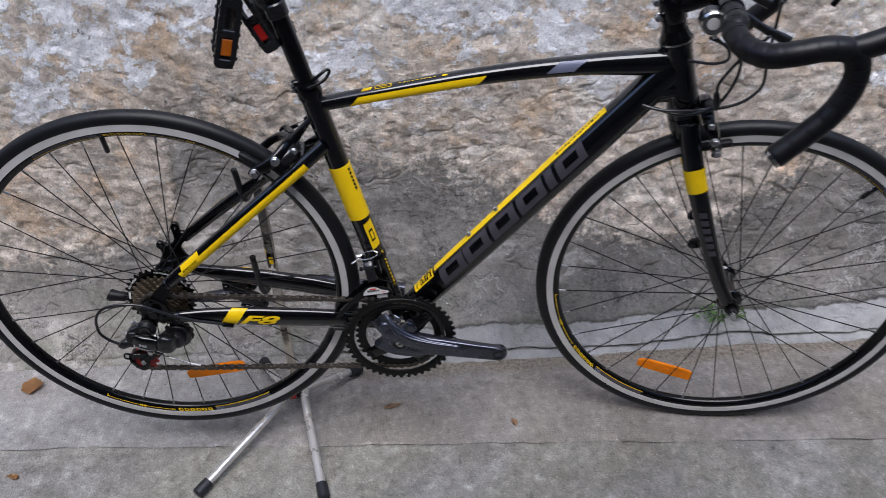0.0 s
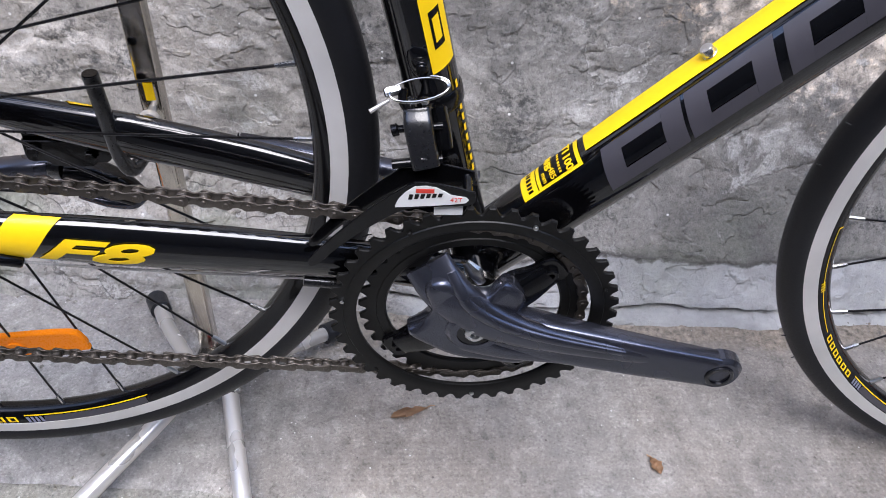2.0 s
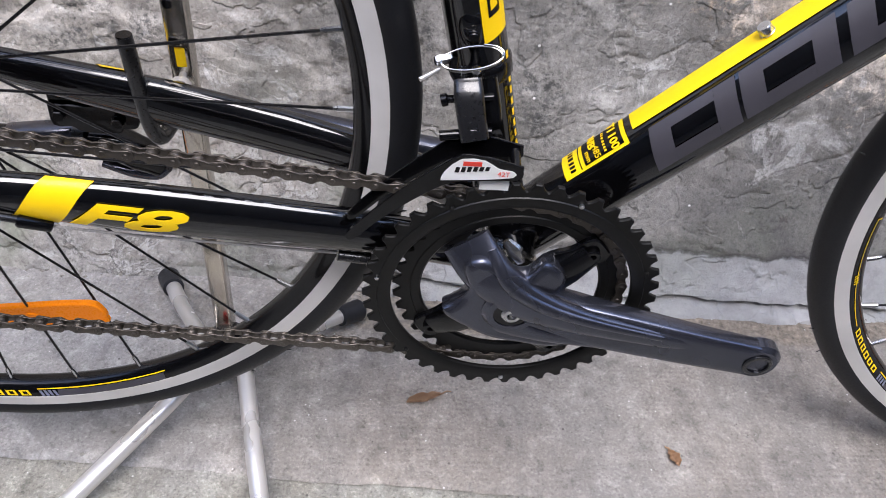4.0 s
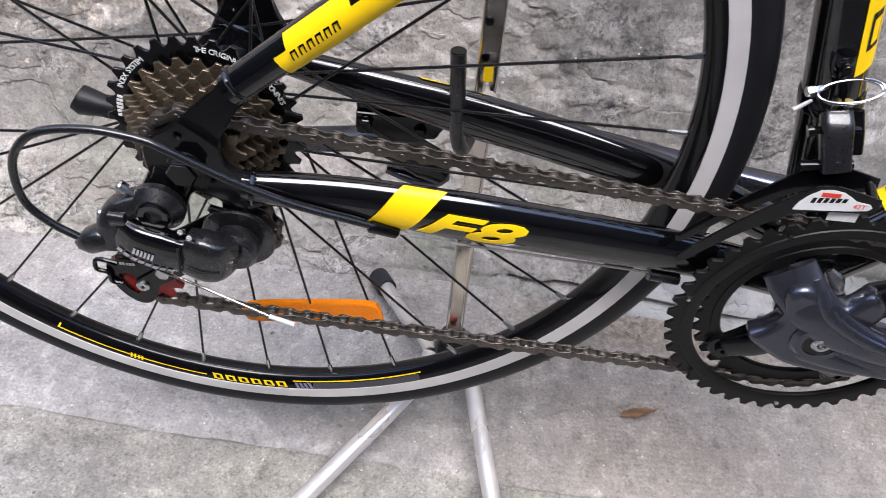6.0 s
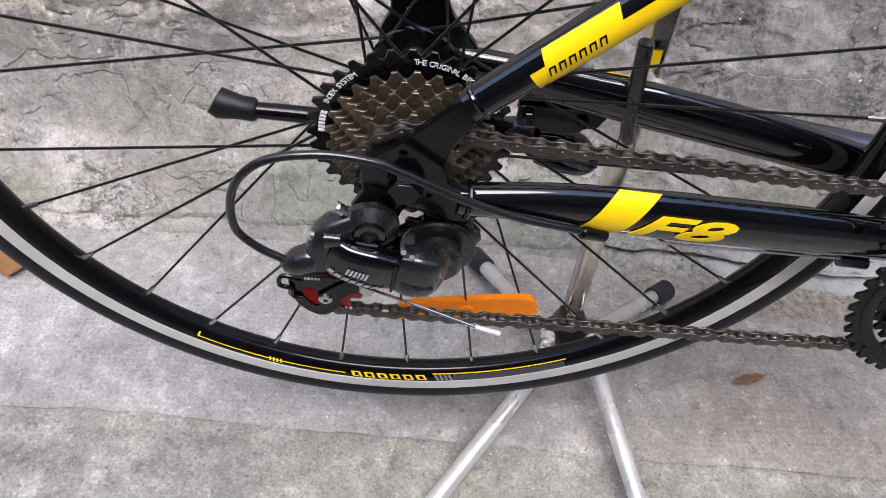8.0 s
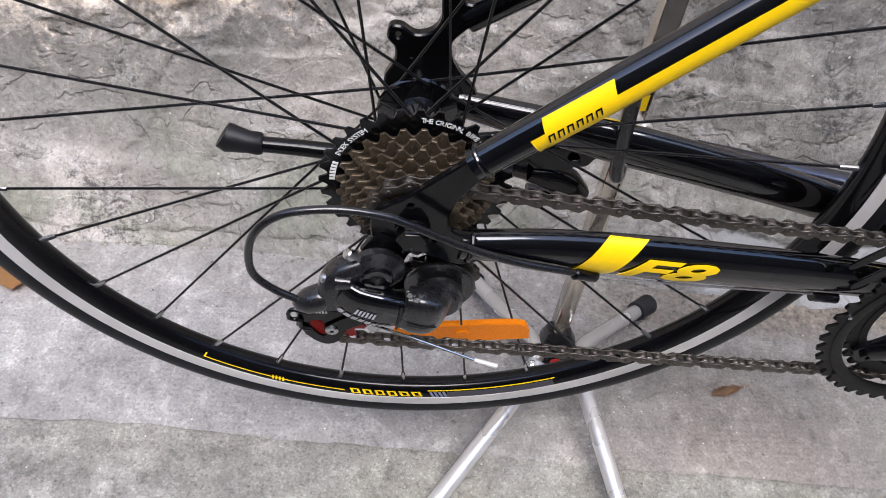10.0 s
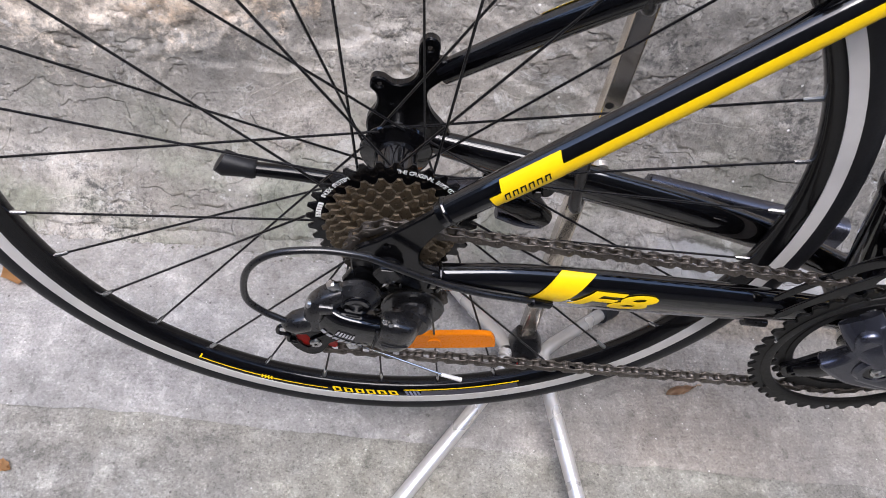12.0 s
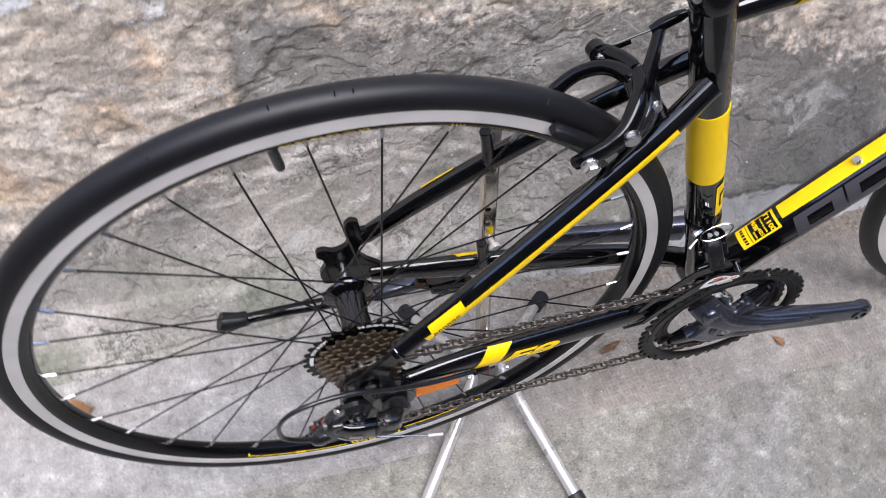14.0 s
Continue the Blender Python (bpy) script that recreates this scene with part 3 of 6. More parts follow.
def coat_line(x):
    for (x0, z0), (x1, z1) in zip(COAT, COAT[1:]):
        if x <= x1:
            return z0 + (z1 - z0) * max(0.0, (x - x0) / (x1 - x0))
    return COAT[-1][1]


def wall_y(x, z):
    east = max(0.0, min(1.0, (x - 0.18) / 0.30))
    foot = (0.135 + 0.038 * east) * math.exp(-max(z, 0) / (0.11 + 0.05 * east)) * (1.0 - 0.12 * max(0, min(1, -x / 0.4)))
    y = 0.362 - foot + 0.008 * fbm(x * 2.3, z * 2.3, 7.0)
    up = max(0.0, min(1.0, (z - coat_line(x) + 0.06 * fbm(x * 6, z * 6, 17.0, 5)) / 0.025))
    # lower coat: trowelled, with a few torn ledges; upper coat: set back, crumbly
    y -= (1 - up) * (0.007 * terrace(fbm(x * 3.2, z * 4.0, 11.0, 6), 0.5, 0.09) + 0.0012 * fbm(x * 45, z * 45, 3.0, 3))
    y += up * 0.004 - up * (0.0030 * terrace(fbm(x * 9, z * 9, 5.0, 6), 0.3, 0.2) + 0.0034 * fbm(x * 38, z * 38, 3.0, 4))
    for k, (z0, amp, dep) in enumerate(((0.075, 0.035, 0.010 * (1 - east)), (0.26, 0.12, 0.005))):
        line = z0 + amp * fbm(x * 3.1 + 9 * k, k * 4.0, 0.3, 6)
        s = max(-1.0, min(1.0, (line - z) / 0.004))
        y -= dep * 0.5 * (s + 1) * math.exp(-max(0, line - z) / 0.08)
    crack = abs(fbm(x * 3.5, z * 4.5, 21.0, 5))
    y += 0.003 * max(0.0, 1 - crack / 0.03)
    # open joint at the foot
    joint = 0.010 + 0.010 * fbm(x * 4, 2.0, 8.0, 5)
    y += (0.018 if x > 0.22 else 0.005) * max(0.0, 1 - abs(z - joint) / 0.006)
    return y


wall_z = span(-0.02, 0.62, 230) + span(0.626, 1.3, 120) + [1.5, 1.8, 2.2, 2.8, 4.2]
wall_x = span(-1.0, 1.9, 800)


def wall_mesh():
    bm = grid([-6.0, -3.0, -1.6] + wall_x + [2.4, 4.0, 7.0], wall_z, lambda x, z: V(x, wall_y(x, z), z))
    back = [bm.verts.new((x, 0.62, z)) for x, z in ((-6, -0.02), (7, -0.02), (7, 4.2), (-6, 4.2))]
    bm.faces.new(back)
    return bm


wall_north = part("wall_north", wall_mesh(), PLASTER)
if wall_north.data.polygons[2000].normal.y > 0:
    wall_north.data.flip_normals()
tagged(wall_north, "old plastered wall, buff and flaking above, grey cement patches below", "wall", kind="structure")


def plain_wall(x0, x1, y0, y1, z1):
    bm = bmesh.new()
    bmesh.ops.create_cube(bm, size=1.0, matrix=Matrix.LocRotScale(((x0 + x1) / 2, (y0 + y1) / 2, z1 / 2 - 0.02), None, (x1 - x0, y1 - y0, z1)))
    bmesh.ops.bevel(bm, geom=bm.edges[:], offset=0.01, segments=1, affect="EDGES")
    return bm


# the lane's other side, behind the camera: unseen, kept dark to cut fill
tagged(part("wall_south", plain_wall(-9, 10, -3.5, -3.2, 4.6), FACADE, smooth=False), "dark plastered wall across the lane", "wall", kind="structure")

# unseen walls added at both lane ends to block the bright horizon
tagged(part("wall_west", plain_wall(-6.4, -6.0, -3.2, 0.62, 4.4), FACADE, smooth=False), "unseen dark wall added to block horizon light", "wall", kind="structure")
tagged(part("wall_east", plain_wall(7.0, 7.4, -3.2, 0.62, 4.4), FACADE, smooth=False), "unseen dark wall added to block horizon light", "wall", kind="structure")

# ---- the road bicycle ----
REAR, FRONT, BB = V(0, 0, 0.405), V(0.981, 0, 0.335), V(0.3995, 0, 0.3040)
SEAT_FOOT = V(0.399, 0, 0.307)
bike = thing("road_bicycle", "black and yellow road bicycle with drop bars, on a stand", "bicycle")
UPRIGHT = V(-0.225, 0, 1).normalized()          # line of the seat tube and the steering axis
STEER_AT = V(0.863, 0, 0.685)
STEER = Matrix.Translation(STEER_AT) @ Matrix.Rotation(radians(-8.5), 4, UPRIGHT) @ Matrix.Translation(-STEER_AT)

# frame tubes
seat_path = [SEAT_FOOT + UPRIGHT * (0.455 * i / 8) for i in range(9)]
seat_tube = part("seat_tube", tube(seat_path, 0.0172, seg=24), PAINT, bike)
seat_skin = TubeSkin(seat_path, 0.0172, 0.0172)
band = tube([seat_path[0].lerp(seat_path[8], f) for f in (0.50, 0.62, 0.722)], 0.0178, seg=28)
part("decal_band", band, YELLOW, seat_tube, "yellow decal band")
part("decal", seat_skin.patch(0.165, 0.217, 0.004, 0.021, 0.004), YELLOW, seat_tube, "yellow square decal")
for k in range(6):
    part("decal_bar", seat_skin.patch(0.282 + 0.007 * k, 0.287 + 0.007 * k, 0.0145, 0.0185, 0, 2, 3, 0.0004), PAINT, seat_tube)
part("decal_bar", seat_skin.patch(0.180, 0.203, 0.008, 0.0155, 0.002, 4, 4, 0.0003), BLACK, seat_tube)
part("decal_bar", seat_skin.patch(0.184, 0.199, 0.0095, 0.014, 0.002, 4, 4, 0.0006), YELLOW, seat_tube)
for k in range(9):
    part("decal_bar", seat_skin.patch(0.085 + 0.008 * k, 0.090 + 0.008 * k, 0.0172, 0.0196, 0, 2, 2), YELLOW, seat_tube)

top_path = smooth_path([(0.306, 0, 0.7305), (0.42, 0, 0.746), (0.56, 0, 0.7625), (0.70, 0, 0.770), (0.842, 0, 0.768)], 5)
top_a, top_b = [0.0108, 0.0116, 0.0126, 0.0145, 0.0215], [0.0120, 0.0130, 0.0135, 0.0145, 0.0185]
top_tube = part("top_tube", tube(top_path, top_a, top_b, seg=24, power=2.4), PAINT, bike)
top_skin = TubeSkin(top_path, top_a, top_b, power=2.4)
part("decal_stripe", top_skin.patch(0.048, 0.240, -0.0085, 0.0040, 0.018, 20, 5), YELLOW, top_tube, "long yellow stripe")
part("decal", top_skin.patch(0.345, 0.385, -0.002, 0.013, 0.022, 4, 5), BLUEGREY, top_tube, "grey slanted decal")
for k in range(4):
    part("decal_bar", top_skin.patch(0.072 + 0.0035 * k, 0.0745 + 0.0035 * k, 0.0125, 0.0185, 0.004, 2, 3), YELLOW, top_tube)
for u0, u1, v0, v1 in ((0.092, 0.116, 0.0122, 0.0132), (0.0945, 0.1185, 0.0182, 0.0192), (0.092, 0.0932, 0.0132, 0.0182), (0.116, 0.1172, 0.0132, 0.0182), (0.099, 0.110, 0.0152, 0.0162)):
    part("decal_line", top_skin.patch(u0, u1, v0, v1, 0.0008, 5, 2), YELLOW, top_tube)
for k in range(9):
    part("decal_line", top_skin.patch(0.128 + 0.0065 * k, 0.132 + 0.0065 * k, 0.0160, 0.0172, 0.001, 2, 1), YELLOW, top_tube)
part("decal", top_skin.patch(0.193, 0.201, 0.0150, 0.0180, 0.001, 2, 2), YELLOW, top_tube)

down_dir = V(0.694, 0, 0.720).normalized()
down_path = [V(0.4052, 0, 0.3104) + down_dir * (0.622 * i / 10) for i in range(11)]
down_a, down_b = [0.0225, 0.0250, 0.0258, 0.0258, 0.0245], [0.0205, 0.0230, 0.0235, 0.0235, 0.0215]
down_tube = part("down_tube", tube(down_path, down_a, down_b, seg=32, power=2.3), PAINT, bike)
down_skin = TubeSkin(down_path, down_a, down_b, power=2.3)
stripe = part("decal_stripe", down_skin.patch(0.113, 0.512, 0.0310, 0.0458, 0.0, 40, 8), YELLOW, down_tube, "long yellow stripe")
for k in range(15):
    part("print", down_skin.patch(0.408 + 0.0062 * k, 0.4125 + 0.0062 * k, 0.0368 if k % 4 else 0.0352, 0.0385 if k % 3 else 0.0400, 0.0004, 1, 1, 0.0003), BLACK, stripe)
label = part("decal", down_skin.patch(0.060, 0.108, 0.0235, 0.0465, 0.0, 8, 10), YELLOW, down_tube, "yellow size sticker with black print")


def skin_text(skin, text, u0, v0, size, mat, parent, shear=0.0, width=1.0, lift=0.0003, turn=0, name="print", bold=0.0):
    c, s = math.cos(radians(turn)), math.sin(radians(turn))
    me = lettering(text, size, mat, shear=shear, bold=bold, width=1.0, wrap=lambda u, v, w: skin(u0 + c * u * width - s * v, v0 + s * u * width + c * v, lift + w))
    return part(name, me, mat, parent)


part("print", down_skin.patch(0.0760, 0.1050, 0.0258, 0.0450, 0, 6, 8, 0.0003), BLACK, label, "black panel with yellow lettering")
skin_text(down_skin, "T1100", 0.0990, 0.0354, 0.0078, YELLOW, label, turn=-90, lift=0.0009, bold=0.0002)
for k in range(7):
    part("print", down_skin.patch(0.0912, 0.0930, 0.0275 + 0.0023 * k, 0.0289 + 0.0023 * k, 0, 1, 1, 0.0006), YELLOW, label)
skin_text(down_skin, "M/B", 0.0835, 0.0404, 0.0072, YELLOW, label, turn=-90, lift=0.0009, bold=0.0002)
skin_text(down_skin, "485", 0.0860, 0.0306, 0.0062, YELLOW, label, turn=-90, lift=0.0009)
skin_text(down_skin, "mm", 0.0796, 0.0306, 0.0052, YELLOW, label, turn=-90, lift=0.0009)
part("print", down_skin.patch(0.0725, 0.0733, 0.0250, 0.0455, 0, 1, 4, 0.0003), BLACK, label)
for k in range(6):
    part("print", down_skin.patch(0.0650, 0.0690, 0.0265 + 0.0030 * k, 0.0284 + 0.0030 * k, 0.0, 2, 2, 0.0003), BLACK, label)

# the maker's mark on the down tube, as plain slanted blocks
TOP, LOW, BAR, LEAN = 0.0255, -0.0015, 0.0078, -0.010


def mark_block(u0, u1, v0, v1):
    """A slanted block; the slant follows the height round the tube."""
    f = (v0 - LOW) / (TOP - LOW)
    part("decal_block", down_skin.patch(u0 + LEAN * -f, u1 + LEAN * -f, v0, v1, -LEAN * (v1 - v0) / (TOP - LOW), 8, 4), GREY, down_tube)


def mark(u, wide, pieces):
    for x0, x1, y0, y1 in pieces:
        mark_block(u + wide * x0, u + wide * x1, LOW + (TOP - LOW) * y0, LOW + (TOP - LOW) * y1)


slot = 0.0605
frame_block = ((0.0, 0.24, 0.0, 1.0), (0.24, 0.72, 0.74, 1.0), (0.24, 0.72, 0.0, 0.26), (0.72, 0.95, 0.0, 1.0))
for k, u in enumerate((0.112, 0.172, 0.236, 0.300, 0.388)):
    mark(u, slot, frame_block)
mark(0.364, 0.016, ((0.0, 1.0, 0.0, 1.0),))
for u in (0.206, 0.272):
    b = bolt_head((0, 0, 0), 0.0042, 0.006, seg=16)
    p0, p1 = down_skin(u, 0.0378), down_skin(u, 0.0378, 0.01)
    b.transform((p1 - p0).to_track_quat("-Y", "Z").to_matrix().to_4x4())
    b.transform(Matrix.Translation(p0))
    part("bottle_bolt", b, BOLT, down_tube, "steel bottle cage bolt")

head_path = [STEER_AT + UPRIGHT * h for h in (-0.002, 0.03, 0.07, 0.114)]
head_tube = part("head_tube", tube(head_path, [0.0262, 0.0245, 0.0225, 0.0225], seg=28), PAINT, bike)
part("bottom_bracket", disc_body(0.0205, -0.036, 0.036, 0.002, 32, BB), PAINT, bike)
part("weld_gusset", tube([V(0.80, 0, 0.728), V(0.845, 0, 0.730)], 0.026, 0.0205, seg=24), PAINT, bike)


def stay_pair(name, points, a, b):
    out = []
    for s in (-1, 1):
        path = smooth_path([(x, s * y, z) for x, y, z in points], 6)
        out.append((part(name, tube(path, a, b, seg=20, side=(0, s, 0)), PAINT, bike), TubeSkin(path, a, b, (0, s, 0))))
    return out


chainstays = stay_pair("chainstay", [(0.028, 0.066, 0.389), (0.09, 0.0580, 0.3800), (0.16, 0.0520, 0.3680), (0.24, 0.0445, 0.3535), (0.32, 0.0355, 0.336), (0.389, 0.026, 0.313)],
                       [0.0105, 0.0150, 0.0185, 0.0185, 0.0165, 0.015], [0.0085, 0.0095, 0.0105, 0.0105, 0.0100, 0.011])
seatstays = stay_pair("seatstay", [(0.030, 0.0675, 0.4575), (0.10, 0.0592, 0.5125), (0.18, 0.0462, 0.5730), (0.26, 0.0300, 0.6315), (0.312, 0.0150, 0.6695)],
                      [0.0095, 0.0110, 0.0112, 0.0112, 0.0112], [0.0085, 0.0095, 0.0095, 0.0098, 0.0100])
for (stay, skin), s in zip(chainstays, (-1, 1)):
    slash = part("decal", skin.patch(0.0705, 0.0970, -0.0150, 0.0205, 0.0225, 8, 10), YELLOW, stay, "yellow slanted decal")
    skin_text(skin, "F8", 0.1335, -0.0010, 0.0200, YELLOW, stay, shear=0.35, width=3.05, bold=0.0005, name="writing") if s < 0 else None
for (stay, skin), s in zip(seatstays, (-1, 1)):
    if s > 0:
        part("decal", skin.patch(0.084, 0.124, 0.0020, 0.0125, 0.0, 8, 6), YELLOW, stay, "short yellow decal")
        continue
    part("decal_stripe", skin.patch(0.036, 0.315, -0.0114, 0.0030, 0.0, 36, 6), YELLOW, stay, "yellow stripe")
    wide = part("decal", skin.patch(0.0380, 0.0790, -0.0175, 0.0105, 0.0090, 6, 12, 0.0002), YELLOW, stay, "yellow block decal")
    for k in range(6):
        u, v = 0.0440 + 0.0054 * k, -0.0026
        for u0, u1, v0, v1 in ((0.0, 0.0009, 0.0, 0.0042), (0.0028, 0.0037, 0.0, 0.0042), (0.0, 0.0037, 0.0033, 0.0042)):
            part("print", skin.patch(u + u0 + v0 * 0.35, u + u1 + v0 * 0.35, v + v0, v + v1, (v1 - v0) * 0.35, 2, 3, 0.0006), BLACK, wide)


def round_loop(points, n=6):
    p = smooth_path([(x, 0, y) for x, y in points] + [(points[0][0], 0, points[0][1])], n)
    return [(q.x, q.z) for q in p[:-1]]


drop_loop = round_loop([(-0.024, 0.389), (-0.024, 0.415), (-0.006, 0.430), (0.020, 0.455), (0.034, 0.468), (0.040, 0.458), (0.028, 0.440), (0.019, 0.420), (0.022, 0.404),
                        (0.040, 0.395), (0.044, 0.382), (0.030, 0.374), (0.014, 0.381), (0.0, 0.384), (-0.010, 0.372), (-0.022, 0.374)])
dropout = part("dropout", plate([drop_loop, circle(0.0028, 12, -0.003, 0.425), circle(0.0022, 10, 0.012, 0.394)], 0.005, BLACK, 0.001, Matrix.Translation((0, -0.0675, 0))), BLACK, bike, "black forged dropout")
left_loop = round_loop([(-0.022, 0.392), (-0.0230, 0.4080), (-0.0165, 0.4230), (-0.0165, 0.4350), (-0.0215, 0.4420), (-0.0200, 0.4500), (-0.0135, 0.4505), (-0.0045, 0.4450), (0.0070, 0.4480), (0.0130, 0.4580), (0.0125, 0.4720), (0.0125, 0.4830), (0.0180, 0.4895), (0.0245, 0.4850),
                        (0.0250, 0.4720), (0.0330, 0.4690), (0.0370, 0.4600), (0.0280, 0.4520), (0.0190, 0.4390), (0.0240, 0.4200), (0.0400, 0.3980), (0.0380, 0.3840), (0.0080, 0.3810)])
part("dropout", plate([left_loop, circle(0.0034, 14, -0.0156, 0.4448), circle(0.0034, 14, 0.0186, 0.4812), circle(0.0018, 10, -0.006, 0.428)], 0.008, BLACK, 0.0012, Matrix.Translation((0, 0.067, 0))), BLACK, bike, "black dropout with two brake mount tabs")

for c, d, r in ((V(0.0345, -0.0668, 0.4610), V(0.79, 0.10, 0.61), 0.0098), (V(0.0340, -0.0655, 0.3880), V(0.98, 0.12, -0.15), 0.0110)):
    d.normalize()
    u = d.cross(V(0, 1, 0)).normalized()
    w = d.cross(u)
    bead = [c + (u * math.cos(t) + w * 0.85 * math.sin(t)) * (r + 0.0003 * math.sin(9 * t)) for t in (2 * math.pi * k / 40 for k in range(41))]
    part("weld_bead", tube(bead, 0.0016, seg=8, side=d, caps=False), PAINT, dropout, "lumpy painted weld")

# seat post and clamp
post_path = [SEAT_FOOT + UPRIGHT * h for h in (0.45, 0.60, 0.80)]
part("seat_post", tube(post_path, 0.0136, seg=24), BLACK, bike)
clamp = part("seat_clamp", tube([SEAT_FOOT + UPRIGHT * h + V(0, 0, d) for h, d in ((0.448, 0), (0.453, 0), (0.470, 0), (0.474, 0))], [0.0178, 0.0192, 0.0192, 0.0172], seg=28), BLACK, bike, "black seat clamp with quick release")
lev = smooth_path([(0.3060, -0.0140, 0.7730), (0.3194, -0.0130, 0.7835), (0.3290, -0.0080, 0.7880), (0.3330, -0.0070, 0.7850), (0.3260, -0.0130, 0.7760), (0.3130, -0.0180, 0.7700), (0.3000, -0.0195, 0.7660)], 5)
part("quick_release_lever", tube(lev, 0.0024, 0.0024, seg=10), BLACK, clamp)
for z in (0.7695, 0.7605):
    part("clamp_lug", tube([(0.2860, -0.006, z), (0.2800, -0.008, z), (0.2760, -0.008, z)], [0.006, 0.006, 0.0045], seg=14), BLACK, clamp)
    part("clamp_pin", tube([(0.2775, -0.0125, z), (0.2775, -0.0155, z)], [0.0032, 0.0026], seg=10, side=(1, 0, 0)), BOLT, clamp)

# wheels


def spoke_mesh(a, b):
    return tube([a, b], 0.001, seg=6)


def wheel(name, centre, phase, flanges, flange_r, m, label, rear):
    c = Vector(centre)
    T = m @ Matrix.Translation(c)
    rim_prof = [(0.3165, -0.0098), (0.3165, -0.0105), (0.3040, -0.0108), (0.3005, -0.0100), (0.2950, -0.0062), (0.2932, -0.0030), (0.2930, 0.0),
                (0.2932, 0.0030), (0.2950, 0.0062), (0.3005, 0.0100), (0.3040, 0.0108), (0.3165, 0.0105), (0.3165, 0.0098), (0.3120, 0.008), (0.3120, -0.008)]
    bm = lathe(rim_prof, 128, closed=True)
    bm.transform(T)
    w = part(name, bm, BLACK, bike, label)

    def add(n, bm, mat, lab=""):
        bm.transform(T)
        return part(n, bm, mat, w, lab)
    for s in (-1, 1):
        add("brake_track", lathe([(0.3165, s * 0.0104), (0.3163, s * 0.0110), (0.3046, s * 0.0113), (0.3044, s * 0.0106)], 128), ALLOY, "machined silver brake track")
    tyre = [(0.3225 + 0.0130 * math.cos(t), 0.0128 * math.sin(t)) for t in (radians(-158 + 316 * i / 22) for i in range(23))]
    add("tyre", lathe([(0.3160, -0.0095)] + tyre + [(0.3160, 0.0095)], 128), RUBBER, "slick black tyre")
    hair = tube([(0, 0, 0), (0, 0, 0.0035), (0, 0, 0.0046)], [0.0006, 0.0005, 0.0003], seg=5, side=(0, -1, 0))
    hair = mesh_of(hair, "tyre_hair", RUBBER)
    rnd = random.Random(round(c.x * 100) + 3)
    for k in range(30):
        t, y = rnd.uniform(0, 2 * math.pi), rnd.choice((-0.0095, -0.006, 0.002, 0.0085))
        r = 0.3225 + math.sqrt(0.0130 ** 2 - y * y) - 0.0004
        part("tyre_hair", hair, RUBBER, w).matrix_world = T @ Matrix.Translation((r * math.cos(t), y, r * math.sin(t))) @ Matrix.Rotation(math.pi / 2 - t, 4, "Y") @ Matrix.Rotation(y * 60, 4, "X")
    hub = [(0.0, flanges[0] - 0.012), (0.009, flanges[0] - 0.012), (0.0105, flanges[0] - 0.004), (flange_r + 0.0035, flanges[0] - 0.002), (flange_r + 0.0045, flanges[0]), (flange_r + 0.0035, flanges[0] + 0.002),
           (0.0165, flanges[0] + 0.006), (0.0148, (flanges[0] + flanges[1]) / 2), (0.0165, flanges[1] - 0.006), (flange_r + 0.0035, flanges[1] - 0.002), (flange_r + 0.0045, flanges[1]),
           (flange_r + 0.0035, flanges[1] + 0.002), (0.0105, flanges[1] + 0.004), (0.009, flanges[1] + 0.016), (0.0, flanges[1] + 0.016)]
    add("hub", lathe(hub, 40), PAINT, "glossy black alloy hub")
    add("axle", disc_body(0.0048, -0.078, 0.076, 0.0008, 16), BOLT)
    for k in range(32):
        t = radians(phase + 11.25 * k)
        s = k % 2
        y = flanges[s]
        way = 1 if ((k // 2) % 2 == 1) != rear else -1
        h = t + radians(66 * way)
        lean = 0.0014 * way
        a = V(flange_r * math.cos(h), y + lean, flange_r * math.sin(h))
        out = V(math.cos(t), 0, math.sin(t))
        b = out * 0.288 + V(0, 0.0012 * (1 if s else -1), 0)
        add("spoke", spoke_mesh(a, b), SPOKE)
        d = (b - a).normalized()
        add("nipple", tube([b - d * 0.007, b - d * 0.004, b + d * 0.007], [0.0015, 0.0019, 0.0019], seg=8), BOLT)
    return w, T


rear_wheel, REAR_M = wheel("rear_wheel", REAR, 11.69, (-0.0165, 0.036), 0.0232, Matrix(), "rear wheel with deep black rim and silver brake track", True)
front_wheel, FRONT_M = wheel("front_wheel", FRONT, 4.0, (-0.034, 0.034), 0.0175, STEER, "front wheel with deep black rim and silver brake track", False)


def rim_skin(M, y_sign=-1):
    """Places (degrees, height) on the black slope of a rim's near side."""
    def at(deg, h, lift=0.0):
        r = 0.2958 + 0.0078 * h
        y = -0.0062 - 0.0038 * (r - 0.2950) / 0.0055 if r < 0.3005 else -0.0100 - 0.0008 * (r - 0.3005) / 0.0035
        t = radians(deg)
        return M @ V(r * math.cos(t), y - 0.0007 - lift, r * math.sin(t))
    return at


def rim_patch(at, d0, d1, h0, h1, n=24, lean=0.0):
    bm = bmesh.new()
    a = [bm.verts.new(at(d0 + (d1 - d0) * i / n, h0)) for i in range(n + 1)]
    b = [bm.verts.new(at(d0 + (d1 - d0) * i / n + lean, h1)) for i in range(n + 1)]
    for i in range(n):
        bm.faces.new((a[i], a[i + 1], b[i + 1], b[i]))
    return bm


